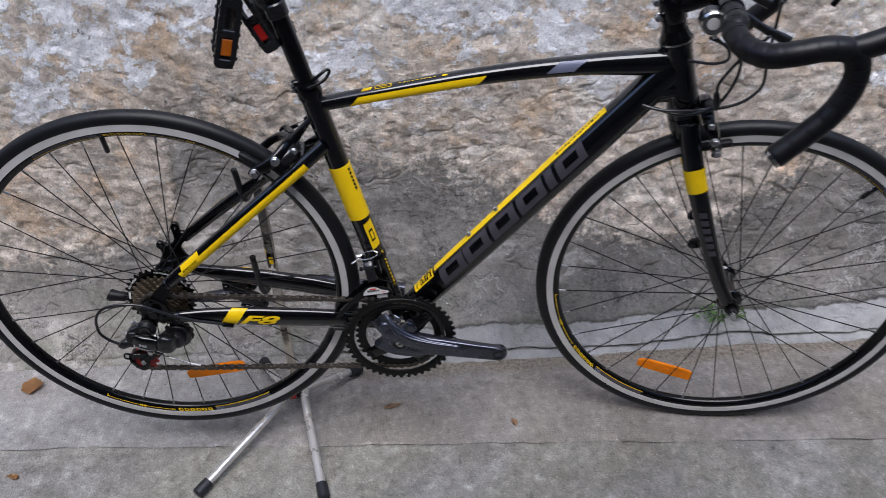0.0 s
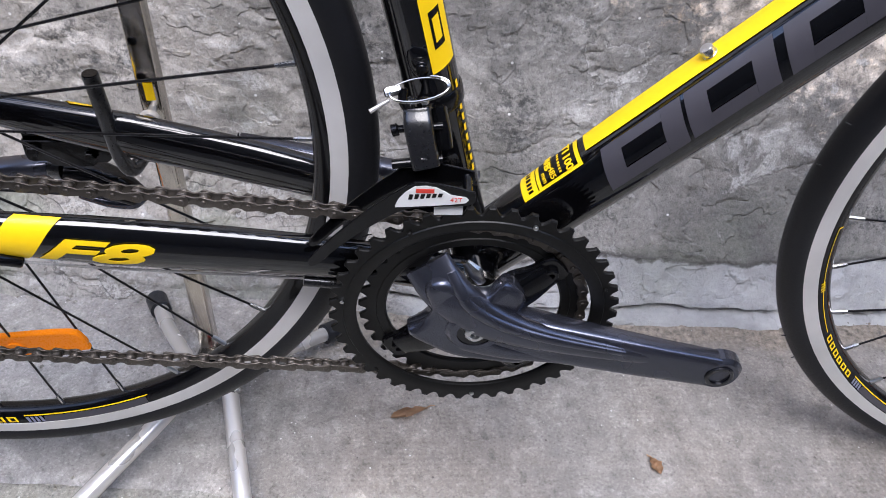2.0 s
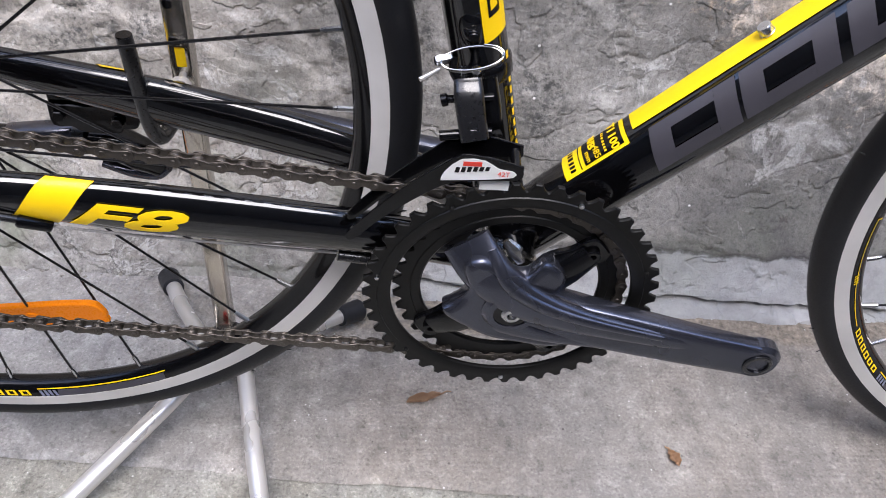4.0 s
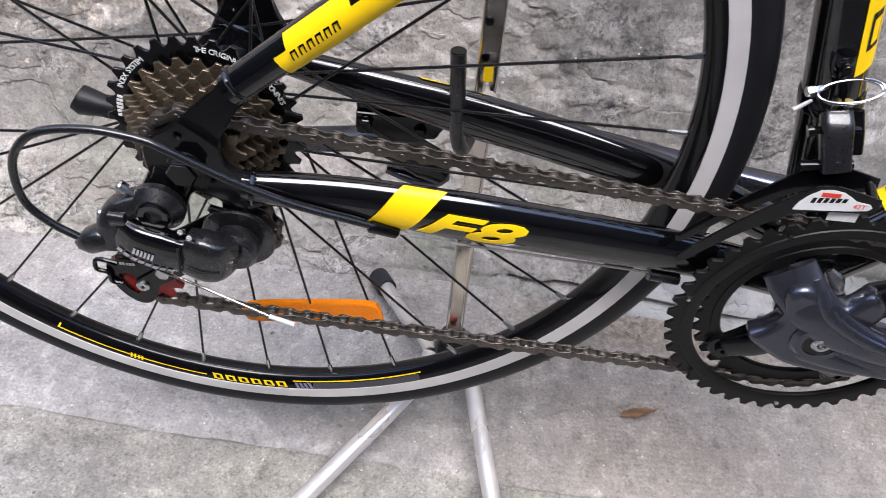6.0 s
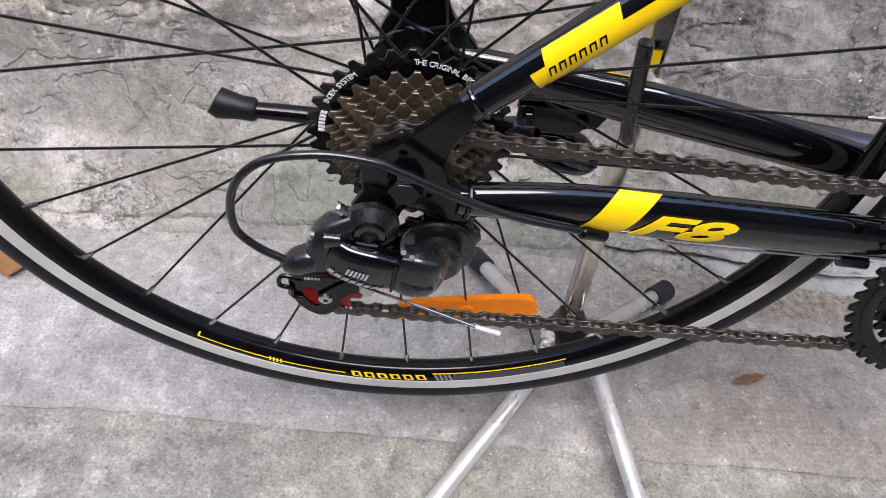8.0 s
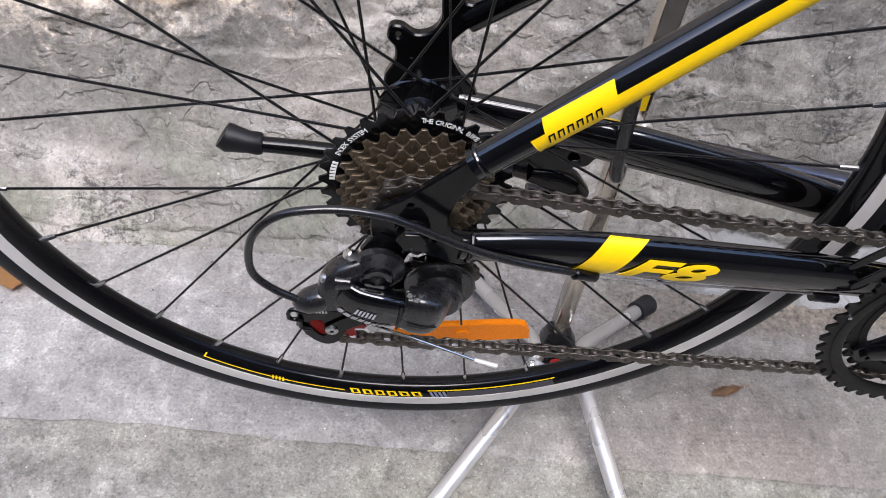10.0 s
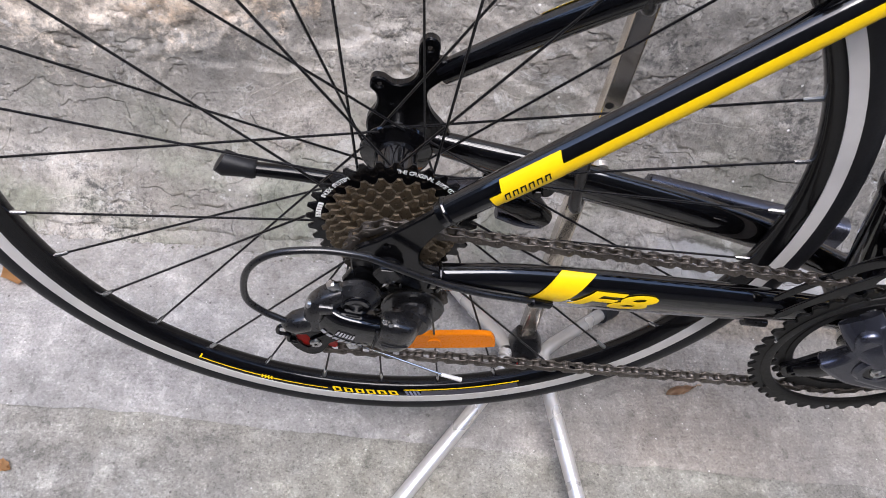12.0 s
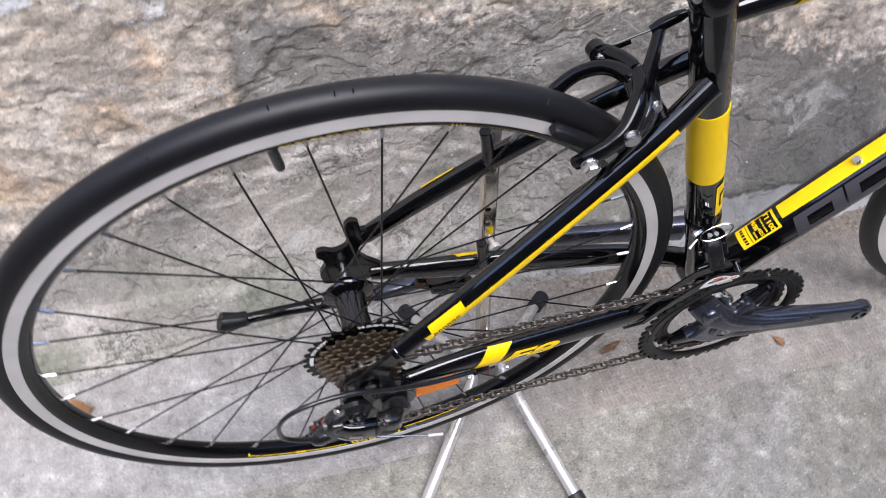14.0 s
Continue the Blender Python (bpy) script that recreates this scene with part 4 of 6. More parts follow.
def rim_decals(M, w, middle, sense=1):
    at = rim_skin(M)

    def put(d0, d1, h0, h1, mat=YELLOW, lean=0.0, n=24):
        part("decal", rim_patch(at, middle + sense * d0, middle + sense * d1, h0, h1, n, lean), mat, w)
    put(7.4, 30, 0.10, 0.21)
    for k in range(4):
        put(7.6 + 0.75 * k, 8.1 + 0.75 * k, 0.30, 0.92, BLUEGREY, 0.5 * sense, 2)
    put(-32, -7.2, 0.49, 0.57)
    put(-32, -31.7, 0.12, 0.57)
    put(10.8, 29.5, 0.28, 0.95, GREY)
    for k in range(6):
        a = -6.4 + 2.15 * k
        put(a, a + 0.45, 0.26, 0.82, YELLOW, 0.55 * sense, 3)
        put(a + 1.15, a + 1.58, 0.26, 0.82, YELLOW, 0.55 * sense, 3)
        put(a + 0.45, a + 1.15, 0.26, 0.37, YELLOW, 0.10 * sense, 2)
        put(a + 0.90, a + 1.54, 0.70, 0.82, YELLOW, 0.10 * sense, 2)
    for k in range(4):
        put(-20.0 + 0.6 * k, -19.7 + 0.6 * k, 0.35, 0.8, YELLOW, 0.2 * sense, 1)


rim_decals(REAR_M, rear_wheel, -92.5)
rim_decals(REAR_M, rear_wheel, 87.5)
rim_decals(FRONT_M, front_wheel, -143.5)
rim_decals(FRONT_M, front_wheel, 36.5)


def valve(M, w, deg):
    t = radians(deg)
    d = V(math.cos(t), 0, math.sin(t))
    bm = tube([d * 0.294, d * 0.270, d * 0.266], [0.0042, 0.0042, 0.0034], seg=12)
    bm.transform(M)
    part("valve_cap", bm, PLASTIC, w, "black valve cap")


valve(REAR_M, rear_wheel, 95.2)
valve(FRONT_M, front_wheel, 48.0)


def reflector(M, w, deg, r, y, turn):
    """A slim spoke reflector with a pointed end."""
    loop = round_loop([(-0.055, -0.0075), (-0.051, 0.0085), (0.0, 0.0110), (0.046, 0.0100), (0.054, 0.002), (0.054, -0.007), (0.046, -0.0112), (-0.04, -0.0100)], 3)
    t = radians(deg)
    me = plate([loop], 0.006, ORANGE, 0.0012, M @ Matrix.Translation((r * math.cos(t), y, r * math.sin(t))) @ Matrix.Rotation(radians(turn), 4, "Y"))
    rf = part("spoke_reflector", me, ORANGE, w, "orange plastic spoke reflector")
    me2 = plate([circle(0.006, 16, 0.0, -0.001)], 0.002, ORANGE, 0.0004, M @ Matrix.Translation((r * math.cos(t), y - 0.0036, r * math.sin(t))) @ Matrix.Rotation(radians(turn), 4, "Y"))
    part("clip_boss", me2, ORANGE, rf)


reflector(REAR_M, rear_wheel, -76.7, 0.2070, -0.004, -8)
reflector(FRONT_M, front_wheel, -109.5, 0.236, 0.010, 18)

# freewheel
# body coloured black for the shade in the gaps between sprockets
freewheel = part("freewheel", disc_body(0.021, -0.060, -0.026, 0.001, 32, REAR, hole=0.008), BLACK, bike, "brown steel freewheel with black largest sprocket")
COGS = (28, 22.6, 21, 19.4, 17.7, 15.9, 14)
TEETH = (32, 25, 23, 21, 19, 17, 15)
COG_Y = [-0.0320 - 0.0047 * k for k in range(7)]
for k, (n, y) in enumerate(zip(COGS, COG_Y)):
    r = 0.0127 / 2 / math.sin(math.pi / n)
    loops = [toothed(TEETH[k], r - 0.0024, r + 0.0030, 0.13 * k, 0.24), circle(0.0185 if k < 5 else 0.0125, 24)]
    if k == 0:
        loops += [circle(0.0042, 10, 0.036 * math.cos(radians(45 * j + 20)), 0.036 * math.sin(radians(45 * j + 20))) for j in range(8)]
    part("sprocket", plate(loops, 0.0019, BLACK if k == 0 else BROWN, 0.0003, Matrix.Translation(REAR + V(0, y, 0)) @ Matrix.Rotation(radians(7 * k), 4, "Y")), BROWN, freewheel,
         "black largest sprocket with printed words" if k == 0 else "")


def ring_text(text, r, mid, y, size, mat, parent, span_deg):
    """Writing round the rear axle, one letter after the other."""
    n = len(text)
    for i, ch in enumerate(text):
        if ch == " ":
            continue
        t = mid - span_deg * ((i + 0.5) / n - 0.5)
        m = Matrix.Translation(REAR + V(0, y, 0)) @ Matrix.Rotation(radians(90 - t), 4, "Y") @ Matrix.Translation((0, 0, r))
        part("letter", lettering(ch, size, mat, m, 0.0003), mat, parent)


ring_text("THE ORIGINAL BIKE COMPONENTS", 0.0525, 56, COG_Y[0] - 0.0014, 0.0048, WHITE, freewheel, 66)
ring_text("INDEX SYSTEM", 0.0525, 141, COG_Y[0] - 0.0014, 0.0048, WHITE, freewheel, 30)
for k in range(6):
    t = 178 - 3.0 * k
    m = Matrix.Translation(REAR + V(0, COG_Y[0] - 0.0014, 0)) @ Matrix.Rotation(radians(90 - t), 4, "Y") @ Matrix.Translation((0, 0, 0.0515))
    part("letter", plate([[(-0.0009, -0.0018), (0.0009, -0.0018), (0.0009, 0.0018), (-0.0009, 0.0018)]], 0.0003, WHITE, 0.00005, m), WHITE, freewheel)
nut = part("axle_nut", bolt_head((0, 0, 0), 0.0095, 0.010), BLACK, bike, "black axle nut")
nut.location = REAR + V(-0.001, -0.0712, 0)
part("axle_nut", bolt_head((0, 0, 0), 0.0095, 0.010, Matrix.Rotation(math.pi, 4, "Z")), BLACK, bike, "black axle nut").location = REAR + V(0, 0.0712, 0)

# crankset
RING_Y = -0.0545
crank = part("crankset", disc_body(0.016, -0.066, -0.038, 0.002, 28, BB), BLACK, bike, "double crankset with black chainrings and charcoal arm")
big_r = 0.0127 / 2 / math.sin(math.pi / 46.6)
small_r = 0.0127 / 2 / math.sin(math.pi / 37)


def scallop(inner, lobes, tilt, count=4):
    """The inner edge of a chainring, with lobes towards the spider's arms."""
    out = []
    for k in range(120):
        t = 2 * math.pi * k / 120
        c = max(0.0, math.cos(count * (t - tilt))) ** 6
        out.append(((inner - lobes * c) * math.cos(t), (inner - lobes * c) * math.sin(t)))
    return out


SPIDER = [radians(40 + 88 * j) for j in range(4)]
ring_loops = [toothed(46, big_r - 0.0024, big_r + 0.0032, 0.02, 0.26), scallop(0.0800, 0.0, SPIDER[0])]
ring_loops += [circle(0.0019, 10, 0.0860 * math.cos(t), 0.0860 * math.sin(t)) for t in SPIDER]
ring_loops += [circle(0.0024, 10, 0.0868 * math.cos(t + e), 0.0868 * math.sin(t + e), 0, 0.8) for t in (radians(112), radians(290)) for e in (0.0, 0.16)]
big_ring = part("chainring", plate(ring_loops, 0.0030, RINGBLACK, 0.0006, Matrix.Translation(BB + V(0, RING_Y, 0))), RINGBLACK, crank, "large black chainring")
# stepped rim of the large ring, shift pins and ramps
part("ring_step", lathe([(0.0800, RING_Y - 0.0016), (0.0812, RING_Y - 0.0024), (0.0878, RING_Y - 0.0024), (0.0884, RING_Y - 0.0016)], 96, BB), RINGBLACK, big_ring)
for k in range(7):
    t = radians(18 + 51 * k)
    part("shift_pin", disc_body(0.0016, RING_Y - 0.0034, RING_Y - 0.001, 0.0004, 10, BB + V(0.0895 * math.cos(t), 0, 0.0895 * math.sin(t))), BOLT if k % 2 else RINGBLACK, big_ring)
small_loops = [toothed(37, small_r - 0.0024, small_r + 0.0030, 0.05, 0.26), scallop(0.0600, 0.0060, SPIDER[0])]
small_ring = part("chainring", plate(small_loops, 0.0028, RINGBLACK, 0.0005, Matrix.Translation(BB + V(0, -0.0470, 0))), RINGBLACK, crank, "small black chainring")
part("ring_step", lathe([(0.0600, -0.0484), (0.0608, -0.0492), (0.0660, -0.0492), (0.0666, -0.0484)], 80, BB), RINGBLACK, small_ring)
for t in SPIDER[:1] + SPIDER[2:]:
    c, d = math.cos(t), math.sin(t)
    tab = round_loop([(0.036, -0.013), (0.036, 0.013), (0.054, 0.0100), (0.064, 0.0105), (0.0705, 0.0070), (0.0705, -0.0070), (0.064, -0.0105), (0.054, -0.0100)], 4)
    part("spider_tab", plate([tab], 0.0050, BLACK, 0.001, Matrix.Translation(BB + V(0, -0.0505, 0)) @ Matrix.Rotation(-t, 4, "Y")), BLACK, crank)
    part("spider_root", tube([BB + V(0.018 * c, -0.0560, 0.018 * d), BB + V(0.044 * c, -0.0555, 0.044 * d), BB + V(0.061 * c, -0.0530, 0.061 * d)], [0.015, 0.0115, 0.0090], [0.006, 0.0055, 0.0035], seg=16, power=3), BLACK, crank)
    part("chainring_bolt", disc_body(0.0050, -0.0030, 0.002, 0.0008, 18, BB + V(0.0625 * c, -0.0535, 0.0625 * d), hole=0.0022), BLACK, crank)
ARM = math.degrees(math.atan2(-0.0262, 0.170))
arm_m = Matrix.Translation(BB + V(0, 0.0065, 0)) @ Matrix.Rotation(radians(-ARM), 4, "Y")


def crank_arm():
    """The arm, with its upper spider horn flowing into it along a raised crest."""
    path = smooth_path([(-0.014, -0.0655, -0.001), (0.02, -0.0680, -0.002), (0.06, -0.0745, -0.001), (0.12, -0.0820, 0.0), (0.168, -0.0860, 0.0)], 6)
    bm = tube(path, [0.0190, 0.0195, 0.0190, 0.0178, 0.0160, 0.0150], [0.0095, 0.0100, 0.0100, 0.0085, 0.0075, 0.0070], seg=28, power=4.2)
    disc_body(0.0158, -0.0925, -0.0785, 0.0030, 32, (0.1715, 0, 0), bm)
    horn = smooth_path([(-0.0400, -0.0580, 0.0405), (-0.0290, -0.0655, 0.0305), (-0.0160, -0.0710, 0.0215), (0.008, -0.0750, 0.0105), (0.045, -0.0800, 0.0060), (0.095, -0.0845, 0.0052), (0.140, -0.0868, 0.0050)], 6)
    tube(horn, [0.0165, 0.0170, 0.0165, 0.0150, 0.0105, 0.0075, 0.0050], [0.0045, 0.0062, 0.0072, 0.0070, 0.0062, 0.0048, 0.0030], seg=20, power=2.6, bm=bm)
    crest = smooth_path([(-0.0250, -0.0675, 0.0450), (-0.0190, -0.0725, 0.0370), (-0.0080, -0.0780, 0.0250), (0.016, -0.0815, 0.0150), (0.050, -0.0855, 0.0105), (0.100, -0.0890, 0.0090)], 6)
    tube(crest, [0.0030, 0.0040, 0.0045, 0.0045, 0.0038, 0.0022], [0.0016, 0.0026, 0.0030, 0.0030, 0.0024, 0.0014], seg=12, power=2.0, bm=bm)
    fin = smooth_path([(-0.0330, -0.0590, -0.0175), (-0.026, -0.0630, -0.0150), (-0.010, -0.0680, -0.0130), (0.022, -0.0735, -0.0165), (0.060, -0.0785, -0.0135), (0.095, -0.0815, -0.0115)], 6)
    tube(fin, [0.0110, 0.0150, 0.0150, 0.0085, 0.0055, 0.0030], [0.0035, 0.0060, 0.0068, 0.0058, 0.0045, 0.0025], seg=20, power=2.6, bm=bm)
    bm.transform(arm_m)
    return bm


arm = part("crank_arm", crank_arm(), SATIN, crank, "charcoal satin crank arm")
part("pedal_hole", lathe([(0.0072, -0.0931), (0.0080, -0.0934), (0.0072, -0.0932), (0.0068, -0.0850), (0.0, -0.0850)], 24, (0, 0, 0)), BLACK, arm).matrix_world = arm_m @ Matrix.Translation((0.171, 0, 0))
hole = disc_body(0.0098, -0.0942, -0.0926, 0.0005, 28, hole=0.0074)
hole.transform(arm_m @ Matrix.Translation((0.171, 0, 0)))
part("thread_rim", hole, PLASTIC, arm, "black threaded pedal hole")
# the web that joins the arm to the spider, with a stub on its upper side and a tip on its rear side
web = round_loop([(-0.045, -0.003), (-0.036, 0.004), (-0.030, 0.016), (-0.034, 0.036), (-0.022, 0.044), (-0.004, 0.032), (0.007, 0.030), (0.018, 0.043), (0.032, 0.028),
                  (0.027, 0.006), (0.041, -0.024), (0.036, -0.039), (0.005, -0.035), (-0.014, -0.030), (-0.030, -0.020), (-0.043, -0.010)], 4)
part("spider_web", plate([web], 0.016, SATIN, 0.0055, Matrix.Translation(BB + V(0, -0.0605, 0)), 4), SATIN, crank, "charcoal satin web")
part("crank_boss", disc_body(0.0195, -0.0722, -0.060, 0.0030, 32, BB, hole=0.0122), SATIN, crank)
# black disc stands in for the shade in the recess round the bolt
part("recess_shade", disc_body(0.0125, -0.0715, -0.060, 0.0006, 28, BB), BLACK, crank)
part("crank_bolt", disc_body(0.0068, -0.0738, -0.066, 0.0012, 24, BB, hole=0.0034), BOLT, crank, "bright crank bolt")
part("bearing_cup", disc_body(0.0235, -0.0405, -0.034, 0.001, 32, BB), CHROME, crank)
part("cable_end_foil", tube(smooth_path([BB + V(-0.008, -0.050, 0.046), BB + V(-0.002, -0.053, 0.040), BB + V(0.003, -0.055, 0.032)], 4), [0.003, 0.0058, 0.003], [0.002, 0.0034, 0.002], seg=8), CHROME, crank, "crumpled bright foil")
left_arm = tube(smooth_path([BB + V(0.008, 0.070, 0.001), BB + V(-0.06, 0.079, 0.009), BB + V(-0.165, 0.090, 0.024), BB + V(-0.176, 0.0915, 0.026)], 6), [0.018, 0.0145, 0.012, 0.0105], [0.011, 0.009, 0.0075, 0.006], seg=16, side=(0, 1, 0), power=3.0)
part("crank_arm", left_arm, SATIN, crank, "charcoal satin crank arm")

# chain
CHAIN_Y = -0.0535


def chain_y(x, z):
    """The chain runs from the pulleys out to the small sprocket and in to the small chainring."""
    start = -0.0535 - 0.0062 * max(0.0, min(1.0, (z - 0.365) / 0.025))
    f = max(0.0, min(1.0, (x - 0.03) / 0.32))
    return start * (1 - f) - 0.0465 * f


PULLEY_LOW, PULLEY_TOP = V(-0.0524, 0, 0.2865), V(0.0195, 0, 0.3410)
pulley_r = 0.0127 / 2 / math.sin(math.pi / 11)
cog_r = 0.0127 / 2 / math.sin(math.pi / 14)


def belt(circles):
    """The closed way of a chain round circles (centre, radius, sense): points evenly a pitch apart."""
    ends = []
    n = len(circles)
    for i in range(n):
        (c0, r0, s0), (c1, r1, s1) = circles[i], circles[(i + 1) % n]
        dx, dz = c1.x - c0.x, c1.z - c0.z
        dist, base = math.hypot(dx, dz), math.atan2(dz, dx)
        a = math.acos((s0 * r0 - s1 * r1) / dist)
        ends.append((base + a, base + a))
    pts = []
    for i in range(n):
        c, r, s = circles[i]
        (c0, r0, s0) = circles[i - 1]
        t_in, t_out = ends[i - 1][1], ends[i][0]
        t_in = t_in if s > 0 else t_in + math.pi
        t_out = t_out if s > 0 else t_out + math.pi
        if s > 0:
            while t_out > t_in:
                t_out -= 2 * math.pi
        else:
            while t_out < t_in:
                t_out += 2 * math.pi
        m = max(3, int(abs(t_out - t_in) / 0.06))
        for k in range(m + 1):
            t = t_in + (t_out - t_in) * k / m
            pts.append(V(c.x + r * math.cos(t), 0, c.z + r * math.sin(t)))
    pts.append(pts[0].copy())
    length = [0.0]
    for p, q in zip(pts, pts[1:]):
        length.append(length[-1] + (q - p).length)
    count = round(length[-1] / 0.0127 / 2) * 2
    out, j = [], 0
    for k in range(count):
        s = length[-1] * k / count
        while length[j + 1] < s:
            j += 1
        out.append(pts[j].lerp(pts[j + 1], (s - length[j]) / (length[j + 1] - length[j])))
    return out


chain_pts = belt([(BB, small_r, 1), (PULLEY_LOW, pulley_r, 1), (PULLEY_TOP, pulley_r, -1), (REAR, cog_r, 1)])


def link_mesh(outer):
    """A pair of waisted side plates with rivet heads, or the inner pair with its rollers."""
    half = 0.00635
    bm = bmesh.new()
    ring = []
    for k in range(12):
        t = radians(-75 + 150 * k / 11)
        ring.append((half + 0.00415 * math.cos(t), 0.00415 * math.sin(t)))
    ring += [(0.0022, 0.0030), (0.0, 0.0023), (-0.0022, 0.0030)]
    ring += [(-x, -z) for x, z in ring[:12]] + [(-0.0022, -0.0030), (0.0, -0.0023), (0.0022, -0.0030)]
    for s in (-1, 1):
        y = s * (0.0033 if outer else 0.0021)
        loops = [[bm.verts.new((x * f, y + dy, z * f)) for x, z in ring] for dy, f in ((-0.00055, 0.965), (-0.0004, 1.0), (0.0004, 1.0), (0.00055, 0.965))]
        bm.faces.new(loops[0][::-1])
        bm.faces.new(loops[-1])
        for p, q in zip(loops, loops[1:]):
            for k in range(len(ring)):
                bm.faces.new((p[k], p[(k + 1) % len(ring)], q[(k + 1) % len(ring)], q[k]))
    if outer:
        for cx in (-half, half):
            disc_body(0.0019, -0.0046, 0.0046, 0.0004, 10, (cx, 0, 0), bm)
    else:
        for cx in (-half, half):
            lathe([(0.0036, -0.0016), (0.0039, -0.0012), (0.0039, 0.0012), (0.0036, 0.0016)], 10, (cx, 0, 0), bm)
    return mesh_of(bm, "link", CHAIN)


links = (link_mesh(True), link_mesh(False))
chain = part("chain", tube([chain_pts[0] + V(0, -0.0465, 0), chain_pts[0] + V(0, -0.0445, 0)], 0.0015, seg=8, side=(1, 0, 0)), CHAIN, bike, "oiled brown steel chain")
for k, p in enumerate(chain_pts):
    q = chain_pts[(k + 1) % len(chain_pts)]
    mid, d = (p + q) / 2, q - p
    ob = part("link", links[k % 2], CHAIN, chain)
    ob.matrix_world = Matrix.Translation(mid + V(0, chain_y(mid.x, mid.z), 0)) @ Matrix.Rotation(-math.atan2(d.z, d.x), 4, "Y")

# ---- fork, front brake, bars ----


def band_on(path, a, b, f0, f1, grow=0.0006, side=(0, -1, 0), seg=24):
    """A thin sleeve on a stretch of a tapering tube."""
    n = len(path)

    def at(v, f):
        if isinstance(v, (int, float)):
            return v
        x = f * (len(v) - 1)
        j = min(int(x), len(v) - 2)
        return v[j] + (v[j + 1] - v[j]) * (x - j)

    def where(f):
        x = f * (n - 1)
        j = min(int(x), n - 2)
        return path[j].lerp(path[j + 1], x - j)
    fs = [f0 + (f1 - f0) * k / 4 for k in range(5)]
    return tube([where(f) for f in fs], [at(a, f) + grow for f in fs], [at(b, f) + grow for f in fs], seg, side, caps=False)


def steered(bm):
    bm.transform(STEER)
    return bm


fork = part("fork", steered(tube([STEER_AT + UPRIGHT * h for h in (-0.030, -0.018, -0.003)], [0.024, 0.0265, 0.0262], [0.034, 0.034, 0.0262], seg=28)), PAINT, bike, "black straight-bladed fork with yellow bands")
blade_a, blade_b = [0.0165, 0.0160, 0.0145, 0.0125, 0.0115], [0.0115, 0.0110, 0.0100, 0.0085, 0.0075]
for s in (-1, 1):
    path = smooth_path([(0.868, s * 0.026, 0.678), (0.886, s * 0.038, 0.598), (0.915, s * 0.045, 0.502), (0.951, s * 0.050, 0.395), (0.974, s * 0.052, 0.345)], 5)
    blade = part("fork_blade", steered(tube(path, blade_a, blade_b, seg=24, side=(0, s, 0))), PAINT, fork)
    part("decal_band", steered(band_on(path, blade_a, blade_b, 0.225, 0.335)), YELLOW, blade, "yellow band")
    part("fork_end", plate([round_loop([(0.968, 0.352), (0.980, 0.356), (0.993, 0.338), (0.994, 0.324), (0.984, 0.319), (0.972, 0.328)], 3)], 0.007, BLACK, 0.001, STEER @ Matrix.Translation((0, s * 0.053, 0))), BLACK, fork)
    nutm = Matrix.Rotation(0 if s < 0 else math.pi, 4, "Z")
    part("axle_nut", steered(bolt_head(FRONT + V(0, s * 0.0575, 0), 0.0085, 0.012, nutm)), BOLT if s > 0 else BLACK, fork)
    if s < 0:
        skin = TubeSkin(path, blade_a, blade_b)
        for k in range(6):
            part("decal_block", steered(skin.patch(0.150 + 0.0155 * k, 0.1605 + 0.0155 * k, -0.0045, 0.0055, 0.003, 3, 3)), GREY, blade)
tab_loop = round_loop([(0.925, 0.470), (0.912, 0.462), (0.906, 0.450), (0.914, 0.446), (0.926, 0.452), (0.934, 0.430), (0.930, 0.404), (0.918, 0.398), (0.914, 0.388), (0.924, 0.383), (0.944, 0.392), (0.946, 0.420), (0.938, 0.455)], 3)
part("brake_mount", plate([tab_loop], 0.008, BLACK, 0.001, STEER @ Matrix.Translation((0, 0.052, 0))), BLACK, fork)

head_bits = part("headset", steered(tube([STEER_AT + UPRIGHT * h for h in (0.113, 0.117, 0.122, 0.128, 0.138)], [0.0235, 0.0245, 0.0245, 0.0215, 0.0185], seg=28)), BLACK, bike, "black headset with polished ring")
part("headset_ring", steered(tube([STEER_AT + UPRIGHT * h for h in (0.1185, 0.1215)], 0.0250, seg=28)), CHROME, head_bits)
part("headset_spacer", steered(tube([STEER_AT + UPRIGHT * h for h in (0.136, 0.150)], 0.0178, seg=24)), BLACK, head_bits)
stem = part("stem", steered(tube([STEER_AT + UPRIGHT * h for h in (0.149, 0.152, 0.190, 0.193)], [0.0175, 0.0195, 0.0195, 0.0175], seg=28)), BLACK, bike, "black alloy stem")
BAR = STEER.inverted() @ V(0.8830, -0.070, 0.8690)
BAR.y = 0.0
part("stem_extension", steered(tube([STEER_AT + UPRIGHT * 0.172, BAR - V(0.012, 0, 0.0)], 0.0165, seg=20)), BLACK, stem)
part("stem_clamp", steered(disc_body(0.0205, -0.021, 0.021, 0.002, 28, BAR)), BLACK, stem)
for h in (0.158, 0.181):
    b = bolt_head((0, 0, 0), 0.0050, 0.010, Matrix.Rotation(radians(0), 4, "Z"), 16)
    b.transform(Matrix.Translation(STEER_AT + UPRIGHT * h + V(-0.022, -0.008, 0)))
    part("stem_bolt", steered(b), BOLT, stem)
near = [STEER.inverted() @ V(*p) for p in ((0.870, -0.130, 0.8625), (0.876, -0.165, 0.8545), (0.8940, -0.190, 0.8530), (0.9220, -0.203, 0.8595), (0.955, -0.206, 0.8650), (0.985, -0.206, 0.8610), (1.000, -0.206, 0.8400), (0.998, -0.206, 0.8090), (0.981, -0.206, 0.7760), (0.953, -0.206, 0.7470), (0.921, -0.206, 0.7180))]
